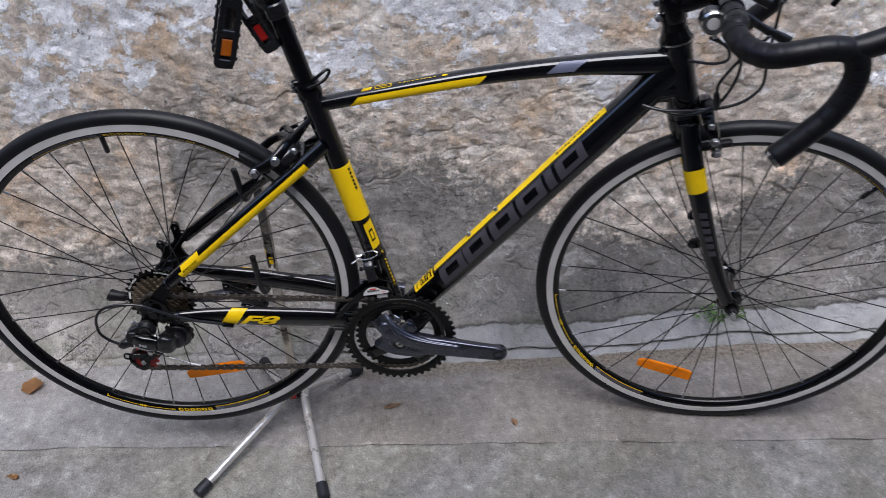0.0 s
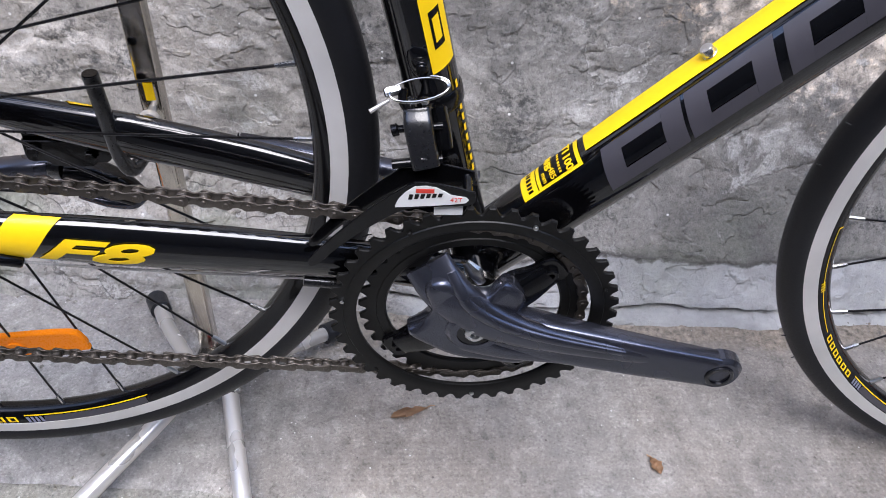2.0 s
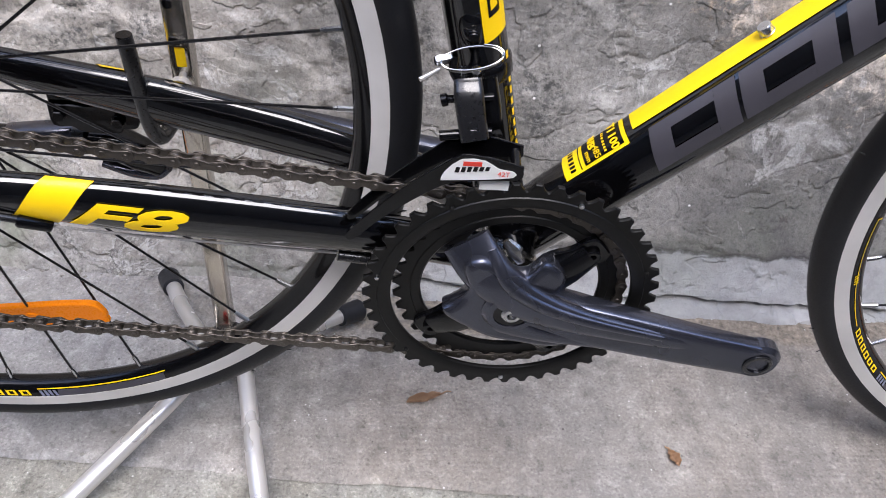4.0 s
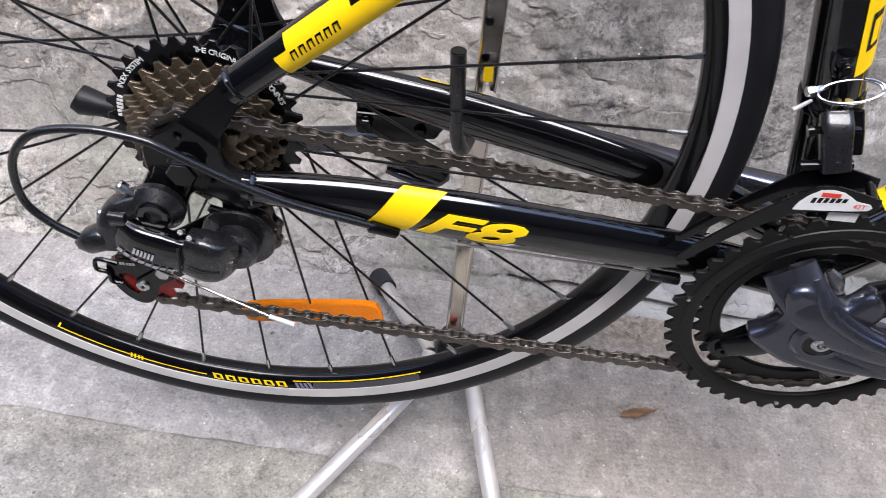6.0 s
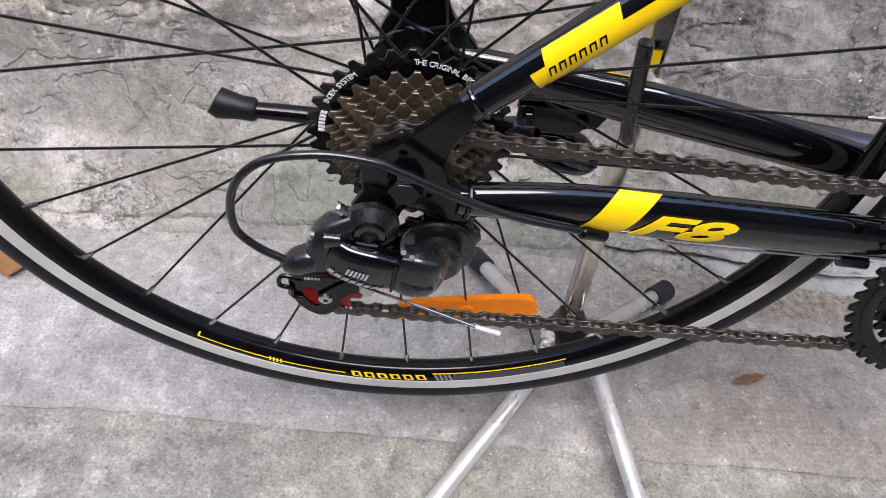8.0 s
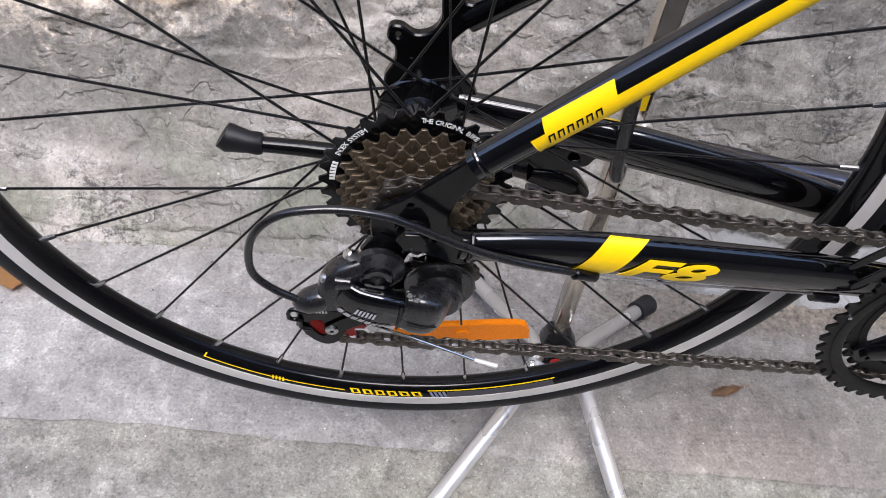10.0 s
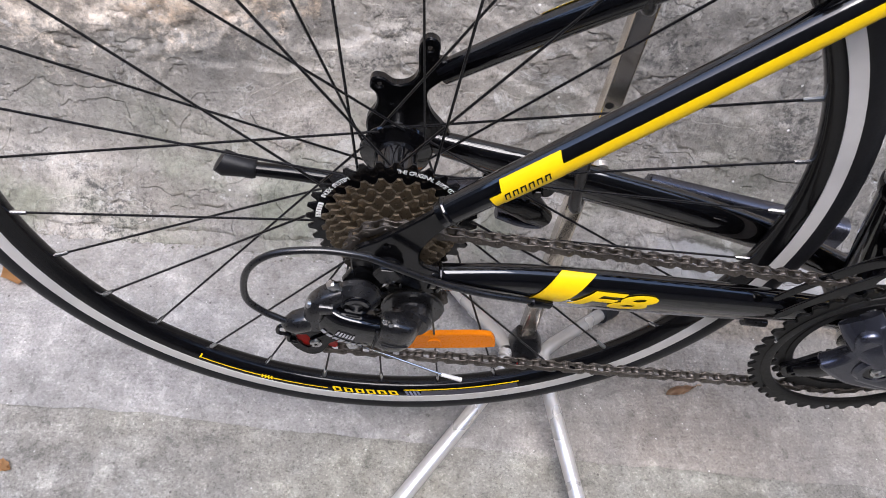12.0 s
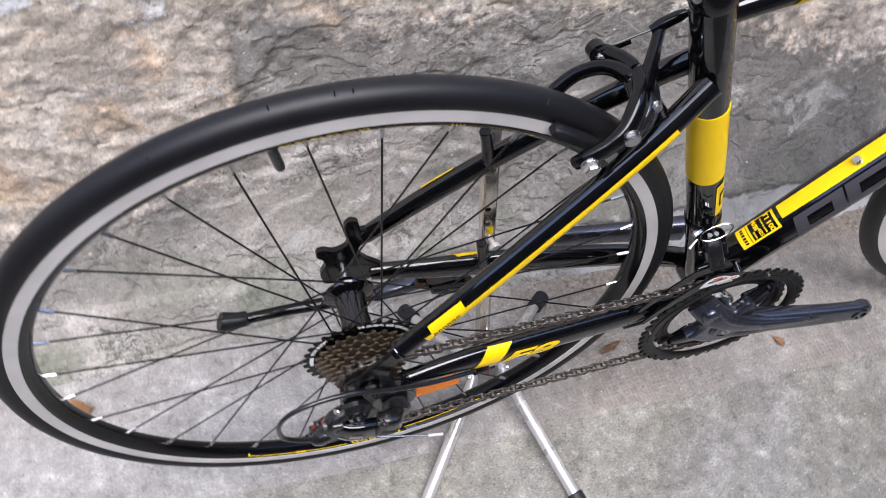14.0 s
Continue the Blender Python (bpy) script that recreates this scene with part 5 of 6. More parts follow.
bars = part("handlebar", steered(tube([BAR + V(0, -0.075, 0), BAR + V(0, 0.075, 0)], 0.0145, seg=20, side=(0, 0, 1))), BLACK, bike, "drop handlebar wrapped in black tape")
for s in (1, -1):
    pts = smooth_path([V(BAR.x, -0.065 * s, BAR.z), V(BAR.x, -0.11 * s, BAR.z)] + [V(p.x, p.y * s, p.z) for p in near], 14)
    rad = [0.0154 + 0.00006 * (k % 8) - (0.0004 if k % 8 == 0 else 0.0) for k in range(len(pts))]
    part("bar_tape", steered(tube(pts, rad, seg=18)), TAPE, bars, "black wrapped bar tape")
    for k in range(16, len(pts) - 4, 8):
        d = (pts[k + 1] - pts[k]).normalized() * 0.0005
        part("tape_seam", steered(tube([pts[k] - d, pts[k] + d], rad[k] + 0.0007, seg=18)), RUBBER, bars)
    e0, e1 = pts[-1], pts[-1] + (pts[-1] - pts[-2]).normalized() * 0.006
    part("bar_end_plug", steered(tube([e0, e1], [0.0145, 0.0125], seg=18)), CHROME, bars, "chromed bar end plug")
    top = [p for p in near if p.z > 0.85]
    hood = smooth_path([V(0.970, -0.205 * s, 0.863), V(1.005, -0.204 * s, 0.866), V(1.045, -0.202 * s, 0.880), V(1.075, -0.202 * s, 0.900), V(1.085, -0.202 * s, 0.925)], 5)
    hd = [STEER.inverted() @ V(p.x, -0.206, p.z) for p in hood]
    hd = [V(p.x, p.y * s, p.z) for p in hd]
    lever = part("brake_hood", steered(tube(hd, [0.0120, 0.0158, 0.0165, 0.016, 0.012], [0.0120, 0.0150, 0.0145, 0.0135, 0.010], seg=18)), TAPE, bars, "black rubber brake hood")
    bl = [hd[-3] + V(0.006, 0, -0.012), hd[-3] + V(0.018, 0, -0.05), hd[-3] + V(0.006, 0, -0.10), hd[-3] + V(-0.012, 0, -0.135)]
    part("brake_lever", steered(tube(smooth_path(bl, 5), [0.006, 0.006, 0.005, 0.005], [0.008, 0.008, 0.007, 0.006], seg=12)), BLACK, lever, "black brake lever blade")


def shifter(s):
    c = STEER.inverted() @ V(0.8602, -0.070, 0.8559)
    c.y *= -s
    body = part("shifter", steered(disc_body(0.0170, -0.011, 0.011, 0.003, 28, c)), PLASTIC, bars, "thumb shifter with polished round cap")
    part("shifter_cap", steered(disc_body(0.0165, -0.0155, -0.010, 0.0022, 28, c)), CHROME, body, "polished round cap")
    part("shifter_badge", steered(disc_body(0.0085, -0.0160, -0.0152, 0.0002, 20, c)), ALLOY, body)
    part("shifter_clamp", steered(disc_body(0.0178, -0.009, 0.009, 0.001, 24, BAR + V(0, s * 0.062, 0))), BLACK, body)
    lev = smooth_path([c + V(0.016, -0.006, 0.014), c + V(0.040, -0.008, 0.008), c + V(0.066, -0.010, -0.008), c + V(0.102, -0.012, -0.026)], 5)
    part("shifter_lever", steered(tube(lev, [0.0065, 0.0055, 0.0055, 0.0075], [0.004, 0.0035, 0.0035, 0.004], seg=12)), PLASTIC, body)
    part("cable_ferrule", steered(tube([c + V(0.004, 0, -0.014), c + V(0.008, 0, -0.026)], 0.0038, seg=12)), BOLT, body)


shifter(-1)
shifter(1)
loops = part("cable_housing", tube(smooth_path([(0.872, -0.070, 0.8275), (0.889, -0.070, 0.812), (0.8915, -0.068, 0.796), (0.880, -0.050, 0.783), (0.862, -0.030, 0.778), (0.845, -0.012, 0.775)], 8), 0.0022, seg=10), PLASTIC, bike, "black cable housing")
for pts in (((0.8634, -0.064, 0.828), (0.892, -0.064, 0.812), (0.913, -0.062, 0.788), (0.9069, -0.060, 0.750), (0.888, -0.052, 0.716), (0.85, -0.035, 0.697), (0.815, -0.020, 0.702), (0.80, -0.008, 0.704)),
            ((0.948, -0.075, 0.878), (0.953, -0.055, 0.790), (0.9552, -0.050, 0.747), (0.938, -0.048, 0.724), (0.9127, -0.045, 0.712), (0.87, -0.040, 0.706), (0.82, -0.034, 0.706), (0.780, -0.014, 0.712)),
            ((0.93, -0.10, 0.84), (0.912, -0.07, 0.80), (0.8893, -0.060, 0.7597), (0.8869, -0.059, 0.738))):
    part("cable_housing", tube(smooth_path(pts, 8), 0.0024, seg=10), PLASTIC, loops)
boot = tube([(0.8869, -0.059, 0.742), (0.8880, -0.059, 0.734), (0.8895, -0.059, 0.7225), (0.8905, -0.059, 0.716)], [0.004, 0.0056, 0.0056, 0.004], seg=14)
part("cable_boot", boot, PLASTIC, loops, "black rubber cable boot")
part("inner_cable", tube([(0.8905, -0.059, 0.716), (0.900, -0.056, 0.680), (0.9068, -0.0505, 0.6573)], 0.0008, seg=6), CHROME, loops)


def caliper(name, arms, pads, bolts, wheel_at, m, label):
    """A rim brake: curved arms, rubber pads in line with the rim, bolts; all in the frame of m."""
    (pts, a, b), rest = arms[0], arms[1:]
    bm = tube(smooth_path(pts, 6), a, b, seg=16, side=(0, -1, 0), power=2.6)
    bm.transform(m)
    c = part(name, bm, BLACK, bike, label)
    for pts, a, b in rest:
        bm = tube(smooth_path(pts, 6), a, b, seg=16, side=(0, -1, 0), power=2.6)
        bm.transform(m)
        part("brake_arm", bm, BLACK, c)
    for x, y, z in pads:
        t = math.atan2(z - wheel_at.z, x - wheel_at.x)
        along, q = V(-math.sin(t), 0, math.cos(t)), V(x, y, z)
        bm = tube([q - along * 0.027, q - along * 0.023, q + along * 0.023, q + along * 0.027], [0.003, 0.0055, 0.0055, 0.003], [0.004, 0.0065, 0.0065, 0.004], seg=12, power=3.5)
        bm.transform(m)
        part("brake_pad", bm, RUBBER, c, "black rubber brake pad")
    for p, r, h, n in bolts:
        b = bolt_head((0, 0, 0), r, h, None, n)
        b.transform(m @ Matrix.Translation(p))
        part("brake_bolt", b, BOLT, c, "bright steel bolt")
    return c


rear_arms = [([(0.196, -0.034, 0.636), (0.2045, -0.037, 0.643), (0.2210, -0.0365, 0.651), (0.2372, -0.0310, 0.6590), (0.2500, -0.0180, 0.6690), (0.2580, -0.0010, 0.6735), (0.2585, 0.0180, 0.6735), (0.2520, 0.0360, 0.6700), (0.2430, 0.0500, 0.6650)],
              [0.0060, 0.0085, 0.0080, 0.0095, 0.0095, 0.0085, 0.0075, 0.0065, 0.0070], [0.0045, 0.0055, 0.0055, 0.0065, 0.0070, 0.0070, 0.0065, 0.0060, 0.0060]),
             ([(0.2590, -0.0080, 0.6720), (0.2690, 0.0080, 0.6780), (0.2790, 0.0240, 0.6840), (0.2865, 0.0355, 0.6885)], [0.0080, 0.0070, 0.0055, 0.0050], [0.0065, 0.0055, 0.0045, 0.0045]),
             ([(0.196, 0.034, 0.636), (0.2045, 0.037, 0.643), (0.2230, 0.038, 0.656), (0.2420, 0.028, 0.667), (0.2540, 0.008, 0.671), (0.2540, -0.010, 0.668)], [0.0055, 0.0070, 0.0065, 0.0070, 0.0085, 0.0085], [0.0045, 0.0050, 0.0050, 0.0055, 0.0065, 0.0060])]
rear_brake = caliper("rear_brake", rear_arms, ((0.2015, -0.0185, 0.648), (0.2015, 0.0185, 0.648)),
                     (((0.2042, -0.0420, 0.6430), 0.0064, 0.009, 6), ((0.2372, -0.0375, 0.6590), 0.0066, 0.006, 20), ((0.2425, 0.0420, 0.6660), 0.0038, 0.004, 12), ((0.2640, -0.0180, 0.6640), 0.0050, 0.005, 12)),
                     REAR, Matrix(), "black dual-pivot rear rim brake")
part("brake_bridge", tube([(0.272, -0.026, 0.648), (0.272, 0.026, 0.648)], 0.008, seg=16, side=(0, 0, 1)), PAINT, bike)
part("pivot_block", tube(smooth_path([(0.2450, -0.0300, 0.6520), (0.2580, -0.0200, 0.6590), (0.2640, -0.0060, 0.6650), (0.2640, 0.0080, 0.6680)], 4), [0.0075, 0.0095, 0.0090, 0.0075], [0.0055, 0.0070, 0.0070, 0.0060], seg=16, power=3), PLASTIC, rear_brake)
part("cable_anchor", tube([(0.2425, 0.0440, 0.6660), (0.2425, 0.0540, 0.6640)], 0.0085, seg=20, side=(1, 0, 0)), BLACK, rear_brake)
part("barrel_adjuster", tube(smooth_path([(0.2790, 0.0360, 0.6880), (0.2880, 0.0360, 0.6925), (0.3000, 0.0350, 0.6980), (0.3060, 0.0340, 0.7010)], 5), [0.0042, 0.0055, 0.0050, 0.0034], seg=12), BLACK, rear_brake)
part("release_lever", tube([(0.2420, 0.0420, 0.6690), (0.2660, 0.0400, 0.6770)], [0.0042, 0.0024], 0.002, seg=10), BLACK, rear_brake)
part("inner_cable", tube([(0.2800, 0.0360, 0.6885), (0.2430, 0.0440, 0.6700)], 0.0008, seg=6), CHROME, rear_brake)
part("cable_housing", tube(smooth_path([(0.3050, 0.0342, 0.7005), (0.3180, 0.0310, 0.7080), (0.3350, 0.0230, 0.7200), (0.352, 0.0135, 0.733)], 5), 0.0024, seg=10), PLASTIC, rear_brake)
front_arms = [([(0.9130, -0.034, 0.628), (0.9125, -0.0375, 0.640), (0.9080, -0.043, 0.658), (0.8980, -0.040, 0.680), (0.8930, -0.022, 0.694), (0.8930, 0.0, 0.696)], [0.0060, 0.0080, 0.0080, 0.0085, 0.009, 0.009], [0.0045, 0.0055, 0.006, 0.0065, 0.007, 0.007]),
              ([(0.9130, 0.034, 0.628), (0.9125, 0.0375, 0.640), (0.9080, 0.043, 0.658), (0.8980, 0.038, 0.684), (0.8950, 0.012, 0.700), (0.8940, -0.022, 0.702), (0.8960, -0.050, 0.690)], [0.0060, 0.0080, 0.0080, 0.0085, 0.009, 0.008, 0.006], [0.0045, 0.0055, 0.006, 0.0065, 0.007, 0.006, 0.005])]
front_brake = caliper("front_brake", front_arms, ((0.9130, -0.0185, 0.637), (0.9130, 0.0185, 0.637)),
                      (((0.9130, -0.0420, 0.638), 0.0062, 0.009, 6), ((0.9060, -0.0480, 0.6600), 0.0062, 0.007, 6), ((0.8960, -0.0550, 0.6900), 0.0045, 0.004, 12)), FRONT, STEER, "black side-pull front rim brake")

# ---- front derailleur ----
fd = part("front_derailleur", tube([SEAT_FOOT + UPRIGHT * h for h in (0.136, 0.1375, 0.1465, 0.148)], [0.0176, 0.0186, 0.0186, 0.0176], seg=28), BLACK, bike, "black front derailleur with white sticker")
body_path = smooth_path([(0.3580, -0.034, 0.4560), (0.3590, -0.040, 0.4500), (0.3615, -0.046, 0.4385), (0.3640, -0.050, 0.4290)], 4)
link_a, link_b = [0.0078, 0.0084, 0.0080, 0.0080], [0.006, 0.0070, 0.0065, 0.006]
linkage = part("linkage", tube(body_path, link_a, link_b, seg=24, side=(0, -1, 0), power=5), PLASTIC, fd, "black moulded linkage with raised marks")
for k in range(7):
    q = body_path[2].lerp(body_path[-3], 0.08 + 0.13 * k)
    part("raised_mark", tube([q + V(-0.0016, -0.0066, 0.0004), q + V(0.0020, -0.0066, 0.0004)], 0.0006, seg=6, side=(0, 0, 1)), PLASTIC, linkage)
part("linkage", tube(smooth_path([(0.3700, -0.028, 0.4550), (0.3725, -0.034, 0.4440), (0.3745, -0.038, 0.4340)], 4), [0.0048, 0.0052, 0.005], 0.007, seg=14, power=3), BLACK, fd)
part("mount", tube([(0.3640, -0.014, 0.4470), (0.3610, -0.034, 0.4520)], [0.0085, 0.0065], [0.006, 0.006], seg=14, side=(1, 0, 0), power=3), BLACK, fd)
part("pivot_pin", tube([(0.3440, -0.041, 0.4470), (0.3470, -0.041, 0.4480), (0.3475, -0.041, 0.4482), (0.3725, -0.039, 0.4495)], [0.0036, 0.0036, 0.0022, 0.0022], seg=12, side=(0, 0, 1)), BLACK, fd)
part("pivot_pin", tube([(0.3440, -0.049, 0.4290), (0.3730, -0.0475, 0.4322)], 0.0030, seg=12, side=(0, 0, 1)), BLACK, fd)
part("clamp_bolt", tube([(0.3480, -0.027, 0.4655), (0.3410, -0.0295, 0.4648), (0.3395, -0.030, 0.4646)], [0.0030, 0.0034, 0.0027], seg=6, side=(0, 0, 1)), BOLT, fd, "bright clamp bolt")
part("clamp_arm", tube(smooth_path([(0.3500, -0.027, 0.4660), (0.3500, -0.031, 0.4600), (0.3540, -0.034, 0.4550)], 4), 0.0028, seg=10, side=(1, 0, 0)), BLACK, fd)
for dx in (0.0, 0.0070):
    part("limit_screw", tube([(0.3550 + dx, -0.034, 0.4560), (0.3550 + dx, -0.034, 0.4615), (0.3550 + dx, -0.034, 0.4620), (0.3550 + dx, -0.034, 0.4645)], [0.0016, 0.0016, 0.0028, 0.0025], seg=12, side=(1, 0, 0)), BOLT, fd)
part("cable_end", tube([(0.3420, -0.0340, 0.4625), (0.3315, -0.0400, 0.4590)], [0.0010, 0.0015], seg=8, side=(0, 0, 1)), STEEL, fd)
ring_pts = [V(0.3587 + (0.0156 + 0.00003 * k) * math.cos(t), -0.037 + 0.0045 * math.sin(t), 0.4712 + 0.0031 * math.cos(t) + 0.0046 * math.sin(t) + 0.00004 * k) for k, t in ((k, 2 * math.pi * k / 28 - 2.6) for k in range(46))]
part("inner_cable", tube(ring_pts, 0.0005, seg=6, side=(0, 0, 1)), CHROME, fd, "coiled bare cable tail")
boss_bm = bmesh.new()
bmesh.ops.create_uvsphere(boss_bm, u_segments=16, v_segments=10, radius=1.0, matrix=Matrix.Translation((0.3590, -0.0140, 0.4765)) @ Matrix.Rotation(radians(-12.7), 4, "Y") @ Matrix.Diagonal((0.0075, 0.0050, 0.0130, 1)))
part("frame_boss", boss_bm, PAINT, seat_tube)
part("frame_bolt", bolt_head((0.3600, -0.0185, 0.4745), 0.0032, 0.003, None, 12), BLACK, seat_tube)
cage = round_loop([(0.392, 0.418), (0.391, 0.409), (0.372, 0.407), (0.352, 0.4045), (0.332, 0.391), (0.313, 0.374), (0.296, 0.356), (0.293, 0.361), (0.309, 0.381), (0.329, 0.402), (0.346, 0.417), (0.358, 0.425), (0.372, 0.4235)], 4)
part("cage_plate", plate([cage], 0.0016, BLACK, 0.0003, Matrix.Translation((0, -0.0595, 0))), BLACK, fd)
part("cage_plate", plate([cage], 0.0016, BLACK, 0.0003, Matrix.Translation((0, -0.0480, 0.006))), BLACK, fd)
part("cage_bridge", tube([(0.388, -0.0595, 0.4165), (0.388, -0.0480, 0.420)], 0.003, seg=10, side=(0, 0, 1)), BLACK, fd)
stick = part("sticker", plate([round_loop([(0.346, 0.4065), (0.348, 0.4130), (0.357, 0.4225), (0.370, 0.4220), (0.3785, 0.4165), (0.387, 0.4150), (0.387, 0.4105), (0.366, 0.4080)], 2)], 0.0003, WHITE, 0.00005, Matrix.Translation((0, -0.0606, 0))), WHITE, fd, "white sticker with red and black print")
part("print", plate([[(0.3580, 0.4180), (0.3580, 0.4210), (0.3685, 0.4210), (0.3685, 0.4180)]], 0.0002, REDINK, 0.00003, Matrix.Translation((0, -0.0609, 0))), REDINK, stick)
for k in range(6):
    x = 0.3535 + 0.0034 * k
    part("print", plate([[(x, 0.4130 + 0.0004 * k), (x + 0.0007, 0.4168 + 0.0002 * k), (x + 0.0030, 0.4168 + 0.0002 * k), (x + 0.0023, 0.4130 + 0.0004 * k)]], 0.0002, BLACK, 0.00003, Matrix.Translation((0, -0.0609, 0))), BLACK, stick)
part("print", lettering("42T", 0.0045, REDINK, Matrix.Translation((0.3815, -0.0609, 0.4128)), 0.0002), REDINK, stick)
part("sticker", plate([[(0.369, 0.398), (0.369, 0.407), (0.386, 0.409), (0.386, 0.398)]], 0.0003, WHITE, 0.00005, Matrix.Translation((0, -0.0572, 0))), WHITE, fd, "small white paper label")

# ---- rear derailleur ----
PIVOT = V(-0.0205, -0.080, 0.3765)
rd = part("rear_derailleur", disc_body(0.0165, -0.0060, 0.010, 0.0058, 36, PIVOT), PLASTIC, bike, "black rear derailleur with red lower pulley")
part("pivot_ring", disc_body(0.0098, -0.0080, -0.0050, 0.0010, 28, PIVOT, hole=0.0054), PAINT, rd)
part("pivot_socket", disc_body(0.0054, -0.0040, 0.0, 0.0006, 20, PIVOT), BLACK, rd)
part("hanger", tube([(-0.0105, -0.067, 0.396), (-0.0190, -0.069, 0.378)], [0.013, 0.0145], [0.0045, 0.0045], seg=16, power=3), BLACK, rd)
part("upper_body", tube(smooth_path([(-0.0300, -0.078, 0.3800), (-0.0400, -0.080, 0.3760), (-0.0475, -0.082, 0.3690), (-0.0500, -0.083, 0.3590), (-0.0500, -0.084, 0.3485)], 5), [0.0080, 0.0085, 0.0080, 0.0078, 0.0074], [0.0075, 0.0085, 0.0090, 0.0090, 0.0085], seg=20, power=3), PLASTIC, rd)
part("upper_lug", tube([(-0.0450, -0.086, 0.3740), (-0.0360, -0.087, 0.3745)], [0.0052, 0.0040], [0.0060, 0.0050], seg=14, power=4), PLASTIC, rd)
lnk = smooth_path([(-0.0430, -0.0865, 0.3620), (-0.0330, -0.0895, 0.3580), (-0.0190, -0.0905, 0.3540), (-0.0060, -0.0900, 0.3510)], 5)
lnk_a, lnk_b = [0.0125, 0.0140, 0.0150, 0.0130], [0.0050, 0.0068, 0.0074, 0.0070]
shell = part("link_cover", tube(lnk, lnk_a, lnk_b, seg=28, power=3.4), PAINT, rd, "glossy black link cover with grey print")
skin = TubeSkin(lnk, lnk_a, lnk_b, power=3.4)
for k in range(8):
    part("print", skin.patch(0.0035 + 0.0040 * k, 0.0064 + 0.0040 * k, -0.0060 - 0.0003 * k, -0.0024 - 0.0003 * k, 0.0010, 2, 3), GREYPRINT, shell)
for k in range(6):
    part("print", skin.patch(0.0120 + 0.0021 * k, 0.0133 + 0.0021 * k, -0.0012, 0.0002, 0.0006, 1, 2), GREYPRINT, shell)
part("link_groove", tube([(-0.0052, -0.0975, 0.3625), (-0.0060, -0.0980, 0.3510), (-0.0078, -0.0970, 0.3400)], [0.0009, 0.0011, 0.0009], seg=8), RUBBER, shell)
part("lower_body", tube(smooth_path([(-0.0040, -0.0885, 0.3520), (0.0050, -0.0890, 0.3500), (0.0130, -0.0880, 0.3475), (0.0185, -0.0800, 0.3465)], 5), [0.0160, 0.0178, 0.0168, 0.0140], [0.0080, 0.0092, 0.0090, 0.0080], seg=28, power=4.0), PLASTIC, rd, "black moulded lower body")
part("body_seam", tube(smooth_path([(-0.0020, -0.0985, 0.3470), (0.0070, -0.0990, 0.3450), (0.0170, -0.0965, 0.3430)], 4), 0.0007, seg=6), RUBBER, rd)
part("spring_housing", disc_body(0.0150, -0.0790, -0.0640, 0.003, 30, PULLEY_TOP), PLASTIC, rd)
part("chain_guard", disc_body(0.0235, -0.0645, -0.0605, 0.0012, 40, PULLEY_TOP, hole=0.0120), PLASTIC, rd, "round black pulley guard")
for p, d, r in (((-0.0350, -0.081, 0.3900), (-0.0048, -0.001, 0.0052), 0.0036), ((-0.0490, -0.084, 0.3725), (-0.0060, -0.002, 0.0016), 0.0033), ((-0.0520, -0.085, 0.3580), (-0.0052, -0.002, 0.0012), 0.0033),
                ((-0.0010, -0.0965, 0.3760), (0.0004, -0.0030, 0.0028), 0.0019), ((0.0035, -0.0970, 0.3725), (0.0006, -0.0030, 0.0028), 0.0019)):
    p, d = V(*p), V(*d)
    part("screw", tube([p - d, p + d * 0.1, p + d * 0.15, p + d * 0.8, p + d * 0.95], [0.0017, 0.0017, r, r, r * 0.75], seg=12, side=(0, 1, 0.3)), BOLT, rd, "bright adjusting screw")
part("barrel_adjuster", tube([(-0.0500, -0.085, 0.3555), (-0.0535, -0.0855, 0.3550), (-0.0550, -0.0857, 0.3548), (-0.0640, -0.0865, 0.3510), (-0.0690, -0.087, 0.3515), (-0.0710, -0.087, 0.3530)], [0.0050, 0.0080, 0.0084, 0.0080, 0.0060, 0.0036], seg=14, side=(0, 1, 0), power=2.6), PLASTIC, rd)


def capsule(c0, c1, r0, r1, n=12):
    d = math.atan2(c1.z - c0.z, c1.x - c0.x)
    out = []
    for k in range(n + 1):
        t = d + math.pi / 2 + math.pi * k / n
        out.append((c0.x + r0 * math.cos(t), c0.z + r0 * math.sin(t)))
    for k in range(n + 1):
        t = d - math.pi / 2 + math.pi * k / n
        out.append((c1.x + r1 * math.cos(t), c1.z + r1 * math.sin(t)))
    return out


mouth = round_loop([(-0.0690, 0.2935), (-0.0600, 0.2950), (-0.0570, 0.2880), (-0.0555, 0.2800), (-0.0590, 0.2750), (-0.0660, 0.2820)], 3)
cage_loop = round_loop([(-0.0755, 0.2995), (-0.0720, 0.3045), (-0.0550, 0.3060), (-0.0310, 0.3035), (-0.0300, 0.2985), (-0.0385, 0.2930), (-0.0430, 0.2820), (-0.0490, 0.2690), (-0.0580, 0.2655), (-0.0680, 0.2730), (-0.0745, 0.2860)], 4)
cageo = part("cage_plate", plate([cage_loop, mouth], 0.0016, BLACK, 0.0003, Matrix.Translation((0, -0.0615, 0))), BLACK, rd, "black outer cage plate")
part("cage_plate", plate([capsule(PULLEY_LOW, PULLEY_TOP, 0.0175, 0.0150)], 0.0016, BLACK, 0.0003, Matrix.Translation((0, -0.0465, 0))), BLACK, rd, "black inner cage plate")
part("cage_arm", plate([capsule(PULLEY_LOW, PULLEY_LOW.lerp(PULLEY_TOP, 0.9), 0.0052, 0.0085)], 0.0020, BLACK, 0.0004, Matrix.Translation((0, -0.0632, 0))), BLACK, rd)
